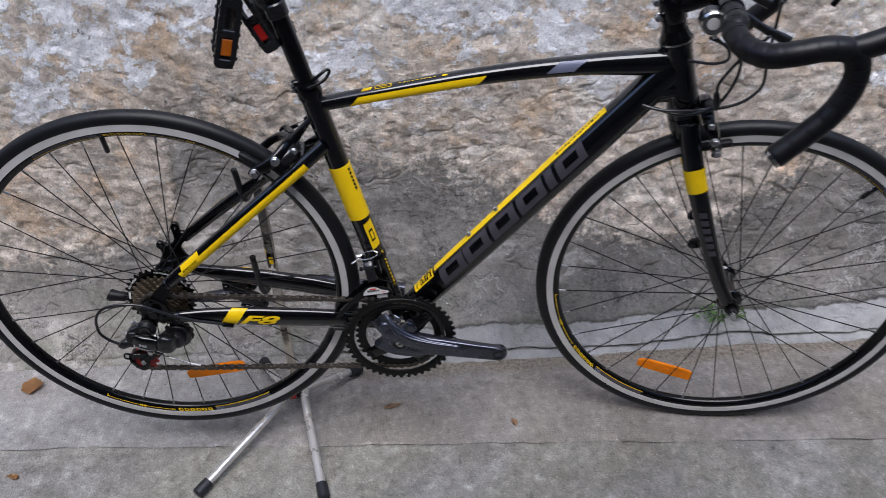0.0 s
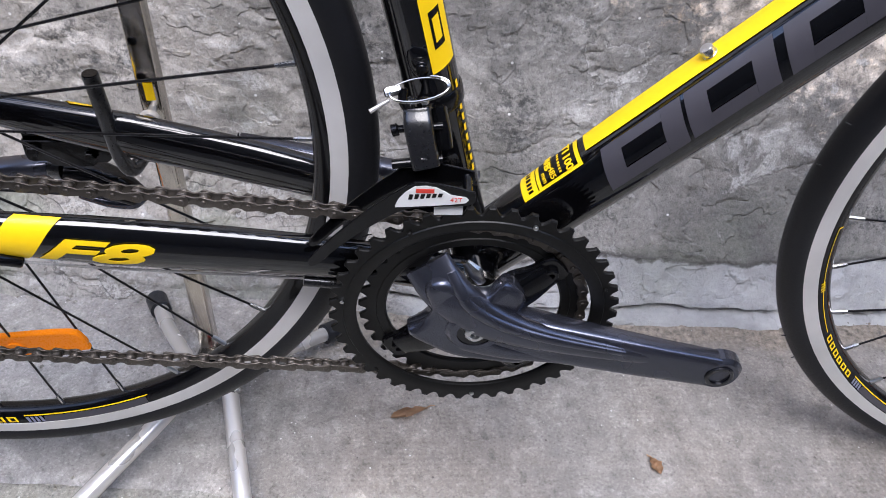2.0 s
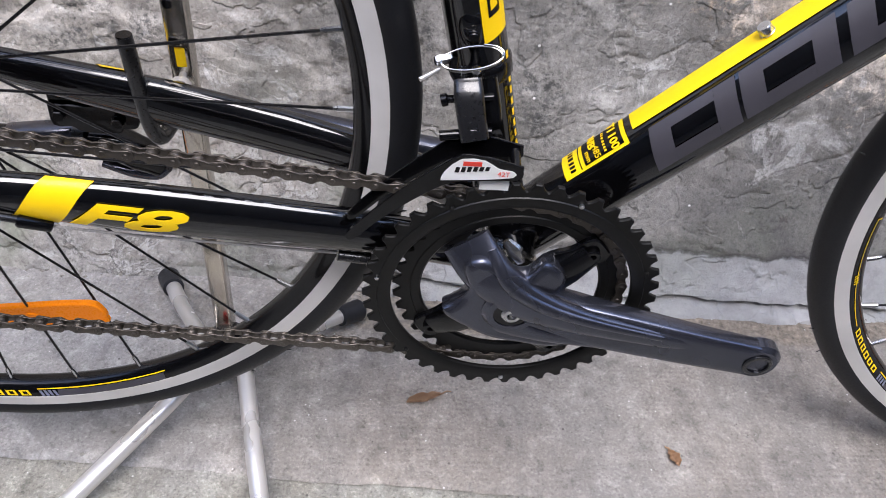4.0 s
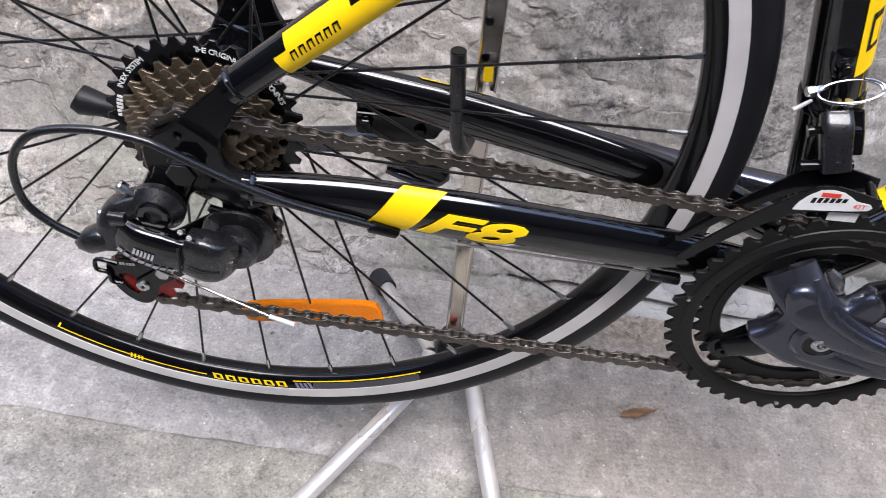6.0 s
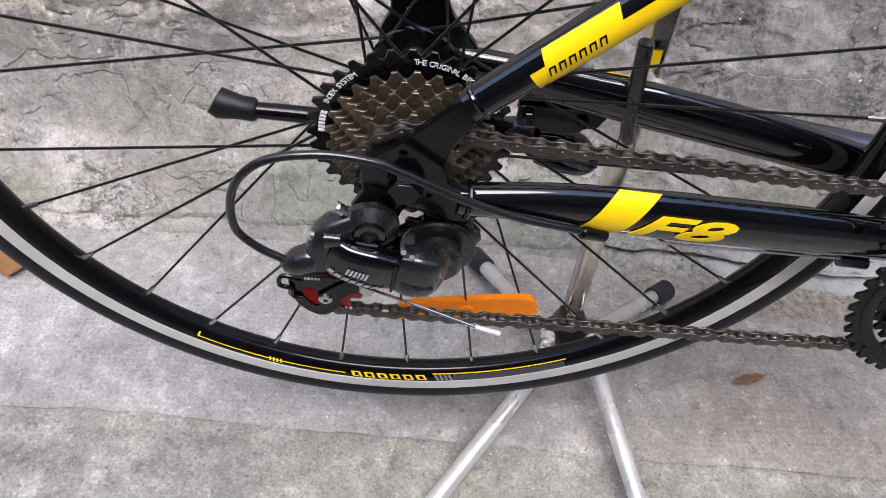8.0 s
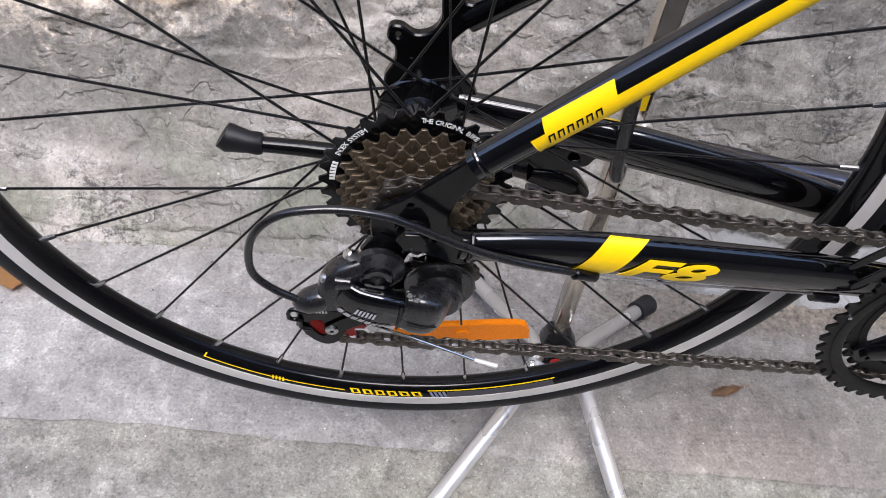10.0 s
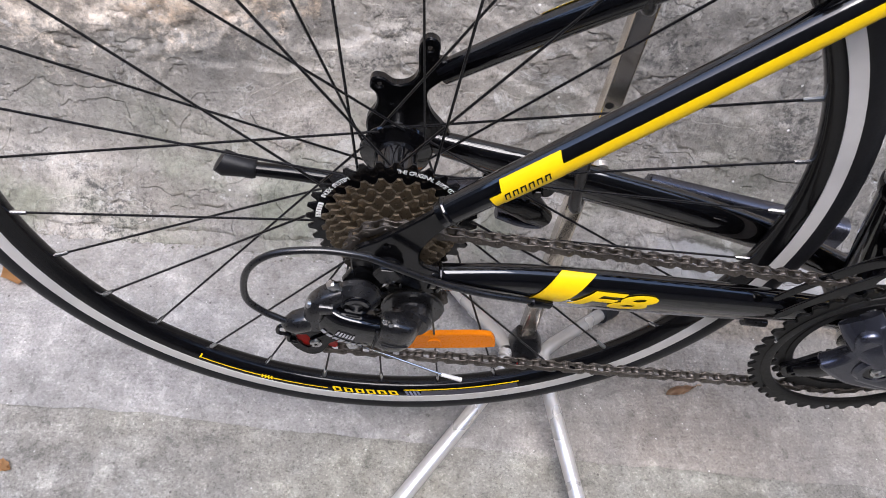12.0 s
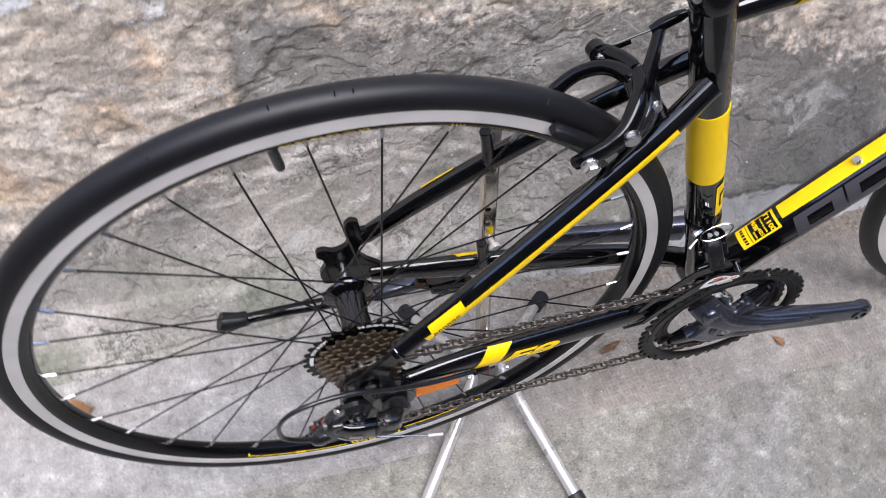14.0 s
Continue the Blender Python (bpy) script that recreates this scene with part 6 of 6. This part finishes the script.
for name, c, mat in (("pulley", PULLEY_LOW, RED), ("pulley", PULLEY_TOP, PLASTIC)):
    part(name, plate([toothed(11, pulley_r - 0.0042, pulley_r + 0.0020, 0.2), circle(0.004, 16)], 0.0034, mat, 0.0004, Matrix.Translation(c + V(0, CHAIN_Y, 0))), mat, rd, "red lower jockey wheel" if mat is RED else "black upper jockey wheel")
part("pulley_bolt", disc_body(0.0046, -0.0660, -0.0625, 0.0008, 20, PULLEY_LOW, hole=0.0016), BOLT, rd, "bright pulley bolt")
part("guard_wire", tube(smooth_path([(-0.066, -0.0640, 0.3060), (-0.079, -0.0640, 0.3085), (-0.0815, -0.0640, 0.2990), (-0.0740, -0.0640, 0.2960), (-0.0735, -0.0640, 0.2880), (-0.0665, -0.0640, 0.2860)], 4), 0.0016, seg=8), BLACK, rd)
part("print", lettering("6 SPEED", 0.0042, WHITE, Matrix.Translation((-0.0335, -0.0625, 0.3085)) @ Matrix.Rotation(radians(3), 4, "Y"), 0.0002), WHITE, cageo)
for k in range(5):
    part("print", plate([[(-0.0655 + 0.0022 * k, 0.3035), (-0.0655 + 0.0022 * k, 0.3058), (-0.0640 + 0.0022 * k, 0.3058), (-0.0640 + 0.0022 * k, 0.3035)]], 0.0002, WHITE, 0.00003, Matrix.Translation((0, -0.0625, 0))), WHITE, cageo)
tail = tube([(-0.0448, -0.0880, 0.3448), (-0.0222, -0.0920, 0.3355), (0.0004, -0.0950, 0.3285), (0.0448, -0.1000, 0.3115)], 0.0009, seg=8)
part("inner_cable", tail, CHROME, rd, "bare bright cable tail")
part("cable_end", tube([(0.0445, -0.1000, 0.3116), (0.0600, -0.1012, 0.3070)], [0.0015, 0.0018], seg=10), ALLOY, rd, "crimped aluminium cable end")
part("cable_clamp_bolt", bolt_head((-0.0222, -0.0860, 0.3310), 0.0048, 0.006), BOLT, rd)
part("cable_housing", tube(smooth_path([(0.108, -0.0655, 0.3650), (0.0935, -0.0690, 0.3715), (0.059, -0.0750, 0.3860), (0.0263, -0.0800, 0.4045), (-0.004, -0.0835, 0.4245), (-0.0190, -0.0840, 0.4315), (-0.0463, -0.0855, 0.4360), (-0.0745, -0.0870, 0.4310), (-0.0919, -0.0875, 0.4115), (-0.0955, -0.0875, 0.3815), (-0.0850, -0.0872, 0.3640), (-0.0690, -0.0868, 0.3520)], 8), 0.0025, seg=12), PLASTIC, rd, "black cable housing loop")
part("cable_stop", tube([(0.120, -0.0620, 0.3585), (0.119, -0.0622, 0.3590), (0.104, -0.0668, 0.3665), (0.103, -0.0670, 0.3670)], [0.0036, 0.0044, 0.0044, 0.0032], seg=14), BLACK, chainstays[0][0])
part("cable_sleeve", tube(smooth_path([(0.119, -0.0620, 0.3580), (0.160, -0.0560, 0.3475), (0.220, -0.0495, 0.3365), (0.285, -0.0420, 0.3245)], 5), 0.0009, seg=8), CLEAR, chainstays[0][0], "clear sleeve over the bare cable")
part("cable_guide", tube([(0.285, -0.0420, 0.3225), (0.306, -0.0400, 0.3180)], 0.004, seg=10), PLASTIC, chainstays[0][0])

# ---- kickstand on the far chainstay ----
kick = part("kickstand", plate([round_loop([(0.0765, 0.372), (0.0755, 0.3510), (0.080, 0.3480), (0.130, 0.3440), (0.142, 0.3470), (0.144, 0.3540), (0.120, 0.3640)], 3)], 0.006, BLACK, 0.001, Matrix.Translation((0, 0.0700, 0))), BLACK, bike, "black folding kickstand with rubber foot")
clamp_plate = [(0.0755, 0.3520), (0.1357, 0.3505), (0.1357, 0.3400), (0.1320, 0.3345), (0.1240, 0.3340), (0.1190, 0.3300), (0.0950, 0.3300), (0.0880, 0.3345), (0.0755, 0.3350)]
part("bracket_plate", plate([round_loop(clamp_plate, 3)], 0.0035, BLACK, 0.0008, Matrix.Translation((0, 0.0655, 0))), BLACK, kick)
for x, z in ((0.0821, 0.3452), (0.1220, 0.3409)):
    part("bracket_bolt", bolt_head((x, 0.0635, z), 0.0046, 0.0045), BLACK, kick)
part("pivot_body", tube(smooth_path([(0.0920, 0.078, 0.3150), (0.1080, 0.079, 0.3100), (0.1260, 0.080, 0.2980), (0.1400, 0.081, 0.2860)], 5), [0.0080, 0.0120, 0.0130, 0.0085], [0.010, 0.012, 0.011, 0.008], seg=18, power=3), BLACK, kick)
part("pivot_lip", tube(smooth_path([(0.0950, 0.082, 0.2880), (0.1150, 0.083, 0.2810), (0.1340, 0.083, 0.2790), (0.1440, 0.083, 0.2850)], 5), [0.0030, 0.0050, 0.0055, 0.0040], [0.006, 0.008, 0.008, 0.006], seg=14, power=2.6), SATIN, kick, "dark grey cast lip")
part("pivot_collar", tube([(0.0800, 0.0840, 0.3125), (0.0930, 0.0800, 0.3140)], [0.0090, 0.0105], seg=20), PLASTIC, kick)
leg_pts = [V(0.030, 0.0860, 0.3060), V(-0.03, 0.088, 0.3085), V(-0.08, 0.090, 0.3118), V(-0.122, 0.090, 0.3145)]
part("leg", tube(smooth_path(leg_pts, 5), [0.0080, 0.0074, 0.0068, 0.0064], seg=16), BLACK, kick)
part("leg_sleeve", tube([(0.0815, 0.0845, 0.3125), (0.0790, 0.0845, 0.3125), (0.0300, 0.0855, 0.3055), (0.0240, 0.0858, 0.3050)], [0.0080, 0.0095, 0.0090, 0.0070], seg=20, power=3), SATIN, kick, "dark grey plastic leg sleeve")
part("rubber_foot", tube([(-0.1190, 0.090, 0.3145), (-0.1215, 0.090, 0.3147), (-0.1300, 0.090, 0.3160), (-0.1460, 0.0905, 0.3190), (-0.1500, 0.091, 0.3215)], [0.0080, 0.0095, 0.0092, 0.0125, 0.0115], [0.0080, 0.0092, 0.0090, 0.0112, 0.0100], seg=20), RUBBER, kick, "black rubber foot")

# ---- display stand under the far stays ----
stand = thing("bicycle_stand", "chromed steel display stand with rubber feet and hooks", "bike stand")
POST = V(0.1675, 0.0925, 0)


def post_mesh():
    return tube([POST + V(0.014 * (z - 0.42), 0, z) for z in (0.070, 0.072, 0.20, 0.33, 0.555, 0.557)], [0.0076, 0.0084, 0.0084, 0.0084, 0.0084, 0.0076], seg=40, side=(0, -1, 0), power=6.0)


post = part("post", post_mesh(), POSTCHROME, stand, "chromed upright tube with peg holes")
for z in (0.3960, 0.4240):
    part("peg_hole", disc_body(0.0034, -0.0006, 0.0006, 0.0002, 16, POST + V(-0.0028, -0.0082, z)), BLACK, post, "dark peg hole")
sticker = TubeSkin([POST + V(0, 0, z) for z in (0.33, 0.45, 0.56)], 0.0085, 0.0085)
part("decal", sticker.patch(0.068, 0.088, -0.0058, -0.0040, -0.001, 6, 3), YELLOW, post, "yellow printed strip")
part("decal", sticker.patch(0.046, 0.061, -0.0060, 0.0030, 0.0, 4, 6), YELLOW, post)
part("thumb_screw", tube([POST + V(0.0, -0.008, 0.369), POST + V(0.001, -0.022, 0.370), POST + V(0.0012, -0.0225, 0.370), POST + V(0.0018, -0.028, 0.3705)], [0.003, 0.003, 0.0075, 0.0068], seg=14, side=(0, 0, 1)), STEEL, stand, "chromed thumb screw")
for z0, z1, x in ((0.333, 0.422, 0.1480), (0.534, 0.600, 0.1500)):
    p = smooth_path([(0.166, 0.090, z0 + 0.012), (0.1585, 0.064, z0 + 0.006), (x + 0.006, 0.050, z0 + 0.006), (x + 0.002, 0.0468, z0 + 0.020), (x, 0.0465, z0 + 0.05), (x - 0.002, 0.0465, z1)], 5)
    hook = part("hook", tube(p, 0.0055, seg=16, side=(1, 0, 0)), PLASTIC, stand, "black rubber-coated hook")
    part("hook_end", tube([V(x - 0.002, 0.0465, z1 - 0.001), V(x - 0.002, 0.0465, z1 + 0.0008)], [0.0055, 0.0050], seg=16, side=(1, 0, 0)), BLACK, hook)
base = part("base_bracket", tube([(0.163, 0.080, 0.040), (0.163, 0.080, 0.043), (0.163, 0.089, 0.064), (0.1630, 0.0915, 0.074)], [0.018, 0.021, 0.018, 0.012], [0.014, 0.018, 0.015, 0.012], seg=20, power=3.2), PLASTIC, stand, "black base bracket")
part("base_badge", disc_body(0.0065, -0.002, 0.002, 0.0006, 20, (0.160, 0.0625, 0.052)), RED, base, "red round badge")
for pts in (((0.284, 0.171, 0.014), (0.234, 0.125, 0.036), (0.194, 0.088, 0.052), (0.184, 0.070, 0.053), (0.190, 0.030, 0.046), (0.235, -0.153, 0.0075)),
            ((0.0735, 0.208, 0.014), (0.104, 0.148, 0.036), (0.138, 0.092, 0.052), (0.140, 0.070, 0.053), (0.125, 0.035, 0.046), (-0.003, -0.129, 0.0075))):
    path = smooth_path(pts, 6)
    part("leg", tube(path, 0.0082, seg=16), STEEL, stand, "bent chromed leg tube")
    for a, b in ((path[0], path[2]), (path[-1], path[-3])):
        d = (a - b).normalized()
        part("rubber_foot", tube([a - d * 0.026, a - d * 0.025, a + d * 0.003, a + d * 0.006], [0.0095, 0.0112, 0.0118, 0.0095], seg=18), FOOT, stand, "dark grey rubber foot cap")
    part("leg_bolt", bolt_head((pts[3][0] + (0.006 if pts[3][0] > 0.16 else -0.006), 0.060, 0.056), 0.0048, 0.006), BOLT, stand)

# ---- the pedals, hung on the seat post ----


def pedal(label_colour):
    """A platform pedal: two side plates with teeth, crosspieces, core and reflectors."""
    top = thing("pedal", "black plastic platform pedal with amber reflector, hung on seat post", "pedal", "spare pedals")
    for s in (-1, 1):
        rim = [round_loop([(-0.013, -0.048), (0.013, -0.048), (0.0165, -0.030), (0.0165, 0.030), (0.013, 0.048), (-0.013, 0.048), (-0.0165, 0.030), (-0.0165, -0.030)], 3)]
        rim += [[(-0.0095, -0.038), (0.0095, -0.038), (0.0095, -0.004), (-0.0095, -0.004)], [(-0.0095, 0.004), (0.0095, 0.004), (0.0095, 0.038), (-0.0095, 0.038)]]
        part("side_plate", plate(rim, 0.010, PLASTIC, 0.0012, Matrix.Translation((s * 0.033, 0, 0)) @ Matrix.Rotation(radians(90), 4, "Z")), PLASTIC, top)
        part("backing", plate([[(-0.012, -0.042), (0.012, -0.042), (0.012, 0.002), (-0.012, 0.002)]], 0.002, PLASTIC, 0.0003, Matrix.Translation((s * 0.030, 0, 0)) @ Matrix.Rotation(radians(90), 4, "Z")), PLASTIC, top)
        for k in range(5):
            for e in (-1, 1):
                part("tooth", tube([(s * 0.034, e * 0.0155, -0.034 + 0.017 * k), (s * 0.034, e * 0.0200, -0.034 + 0.017 * k)], [0.0036, 0.0024], seg=6, side=(1, 0, 0)), PLASTIC, top)
        part("reflector", plate([[(-0.0080, -0.031), (0.0080, -0.031), (0.0080, -0.009), (-0.0080, -0.009)]], 0.003, AMBER if label_colour else RED, 0.0006, Matrix.Translation((s * 0.0345, 0, 0)) @ Matrix.Rotation(radians(90 * s), 4, "Z")), ORANGE, top, "amber reflector" if label_colour else "red reflector")
    for z in (-0.045, 0.045):
        part("crosspiece", tube([(-0.032, 0, z), (0.032, 0, z)], 0.006, 0.0125, seg=12, power=4), PLASTIC, top)
    part("core", tube([(0, 0, -0.046), (0, 0, 0.048)], [0.011, 0.009], seg=16), PLASTIC, top)
    part("axle", tube([(0, 0, 0.048), (0, 0, 0.052), (0, 0, 0.0525), (0, 0, 0.066)], [0.0085, 0.0085, 0.0065, 0.0065], seg=14), BOLT, top)
    return top


pedal_one = pedal(True)
pedal_one.matrix_world = pose(0.203, -0.022, 0.866, 18, 0, 104) @ Matrix.Diagonal((0.8, 0.82, 1.0, 1.0))
pedal_two = pedal(False)
pedal_two.matrix_world = pose(0.245, 0.024, 0.866, -30, 0, 70) @ Matrix.Diagonal((0.8, 0.82, 1.0, 1.0))
strap = thing("strap", "black plastic strap holding the loose pedals to the seat post", "strap")
part("band", tube([SEAT_FOOT + UPRIGHT * h for h in (0.575, 0.577, 0.595, 0.597)], [0.0142, 0.0160, 0.0160, 0.0142], seg=24), PLASTIC, strap)
part("tie", tube(smooth_path([(0.262, -0.004, 0.878), (0.248, -0.014, 0.900), (0.238, -0.024, 0.930), (0.240, -0.018, 0.952)], 5), [0.005, 0.007, 0.007, 0.004], 0.002, seg=10), PLASTIC, strap)

# ---- leaves, weed and grit on the ground ----


def leaf(length, width, curl, mat, label, m):
    bm = bmesh.new()
    n = 10
    rows = []
    for i in range(n + 1):
        f = i / n
        w = width * math.sin(math.pi * f ** 0.8) ** 0.8 + 0.0006
        row = []
        for j in range(5):
            g = j / 2 - 1
            z = curl * (g * g) * w + 0.18 * length * (f - 0.5) ** 2 + 0.0035 * noise.noise(V(i * 0.7, j * 1.1, length * 90)) + 0.004
            row.append(bm.verts.new((length * (f - 0.5), g * w * (0.8 + 0.3 * noise.noise(V(i * 1.3, g, width * 99))), z)))
        rows.append(row)
    for r, q in zip(rows, rows[1:]):
        for j in range(4):
            bm.faces.new((r[j], r[j + 1], q[j + 1], q[j]))
    low = min(v.co.z for v in bm.verts)
    for v in bm.verts:
        v.co.z -= low - 0.0005
    bmesh.ops.solidify(bm, geom=bm.faces[:], thickness=0.0005)
    top = part("fallen_leaf", bm, mat)
    top.matrix_world = m
    tagged(top, label, "leaf", "fallen leaves")
    part("stalk", tube([(length * 0.49, 0, 0.004), (length * 0.62, 0.002, 0.0025), (length * 0.72, 0.001, 0.0012)], [0.0008, 0.0006, 0.0005], seg=6, side=(0, 0, 1)), mat, top)


leaf(0.040, 0.0062, 0.8, LEAF, "curled brown dry leaf lying on the concrete", pose(0.360, 0.066, 0.001, 0, 0, 18))
leaf(0.050, 0.026, 0.25, PALELEAF, "broad pale tan dry leaf lying on concrete", pose(-0.437, 0.183, 0.002, 0, 0, 100))
leaf(0.020, 0.006, 0.6, LEAF, "small brown dry leaf lying on the concrete", pose(0.607, 0.005, 0.001, 0, 0, 110))
leaf(0.026, 0.007, 0.4, PALELEAF, "small yellowed leaf lying on rough concrete", pose(-0.385, -0.062, -0.003, 0, 0, 160))


def weed_mesh():
    bm = bmesh.new()
    rnd = random.Random(4)
    for k in range(150):
        a = rnd.uniform(0, 2 * math.pi)
        r = 0.045 * math.sqrt(rnd.random())
        h = rnd.uniform(0.006, 0.05) * (1 - r / 0.07)
        c = V(r * math.cos(a) * 1.3, r * math.sin(a) * 0.5, h)
        s = rnd.uniform(0.003, 0.006)
        q = Euler((rnd.uniform(-0.9, 0.9), rnd.uniform(-0.9, 0.9), a)).to_matrix()
        v = [bm.verts.new(c + q @ V(*p)) for p in ((-s, 0, 0), (0, -s * 0.6, s * 0.2), (s, 0, 0), (0, s * 0.6, s * 0.2))]
        bm.faces.new(v)
        w = [bm.verts.new(p) for p in (V(c.x * 0.3, c.y * 0.3, 0), V(c.x * 0.3 + 0.0008, c.y * 0.3, 0), c)]
        bm.faces.new(w)
    return bm


weed_at = (1.085, 0.0, 0.055)
weed = part("weed", weed_mesh(), WEED, smooth=False)
weed.matrix_world = pose(weed_at[0], wall_y(weed_at[0], weed_at[2]) - 0.008, weed_at[2] - 0.01)
tagged(weed, "small green weed growing from a crack in the wall", "weed")


def grit_mesh():
    bm = bmesh.new()
    rnd = random.Random(9)
    for k in range(900):
        x = rnd.uniform(-0.5, 1.7)
        y = wall_y(x, 0.004) - abs(rnd.gauss(0, 0.016 if x > 0.25 else 0.006)) if rnd.random() < 0.8 else rnd.uniform(-0.4, 0.2)
        s = rnd.choice((0.0008, 0.0012, 0.0018, 0.0028)) * rnd.uniform(0.7, 1.3)
        z = 0.0 if y > seam(x) else -0.004
        vs = [bm.verts.new((x + s * a * rnd.uniform(0.7, 1.2), y + s * b * rnd.uniform(0.7, 1.2), z + s * 0.5 * c * rnd.uniform(0.7, 1.3))) for a, b, c in ((1, 0, 0), (0, 1, 0), (-1, 0, 0), (0, -1, 0), (0, 0, 1.4), (0, 0, -0.6))]
        for i in range(4):
            bm.faces.new((vs[i], vs[(i + 1) % 4], vs[4]))
            bm.faces.new((vs[(i + 1) % 4], vs[i], vs[5]))
    return bm


tagged(part("grit", grit_mesh(), AGGREGATE, smooth=False), "loose grit and crumbs along the wall foot", "grit", kind="stuff")
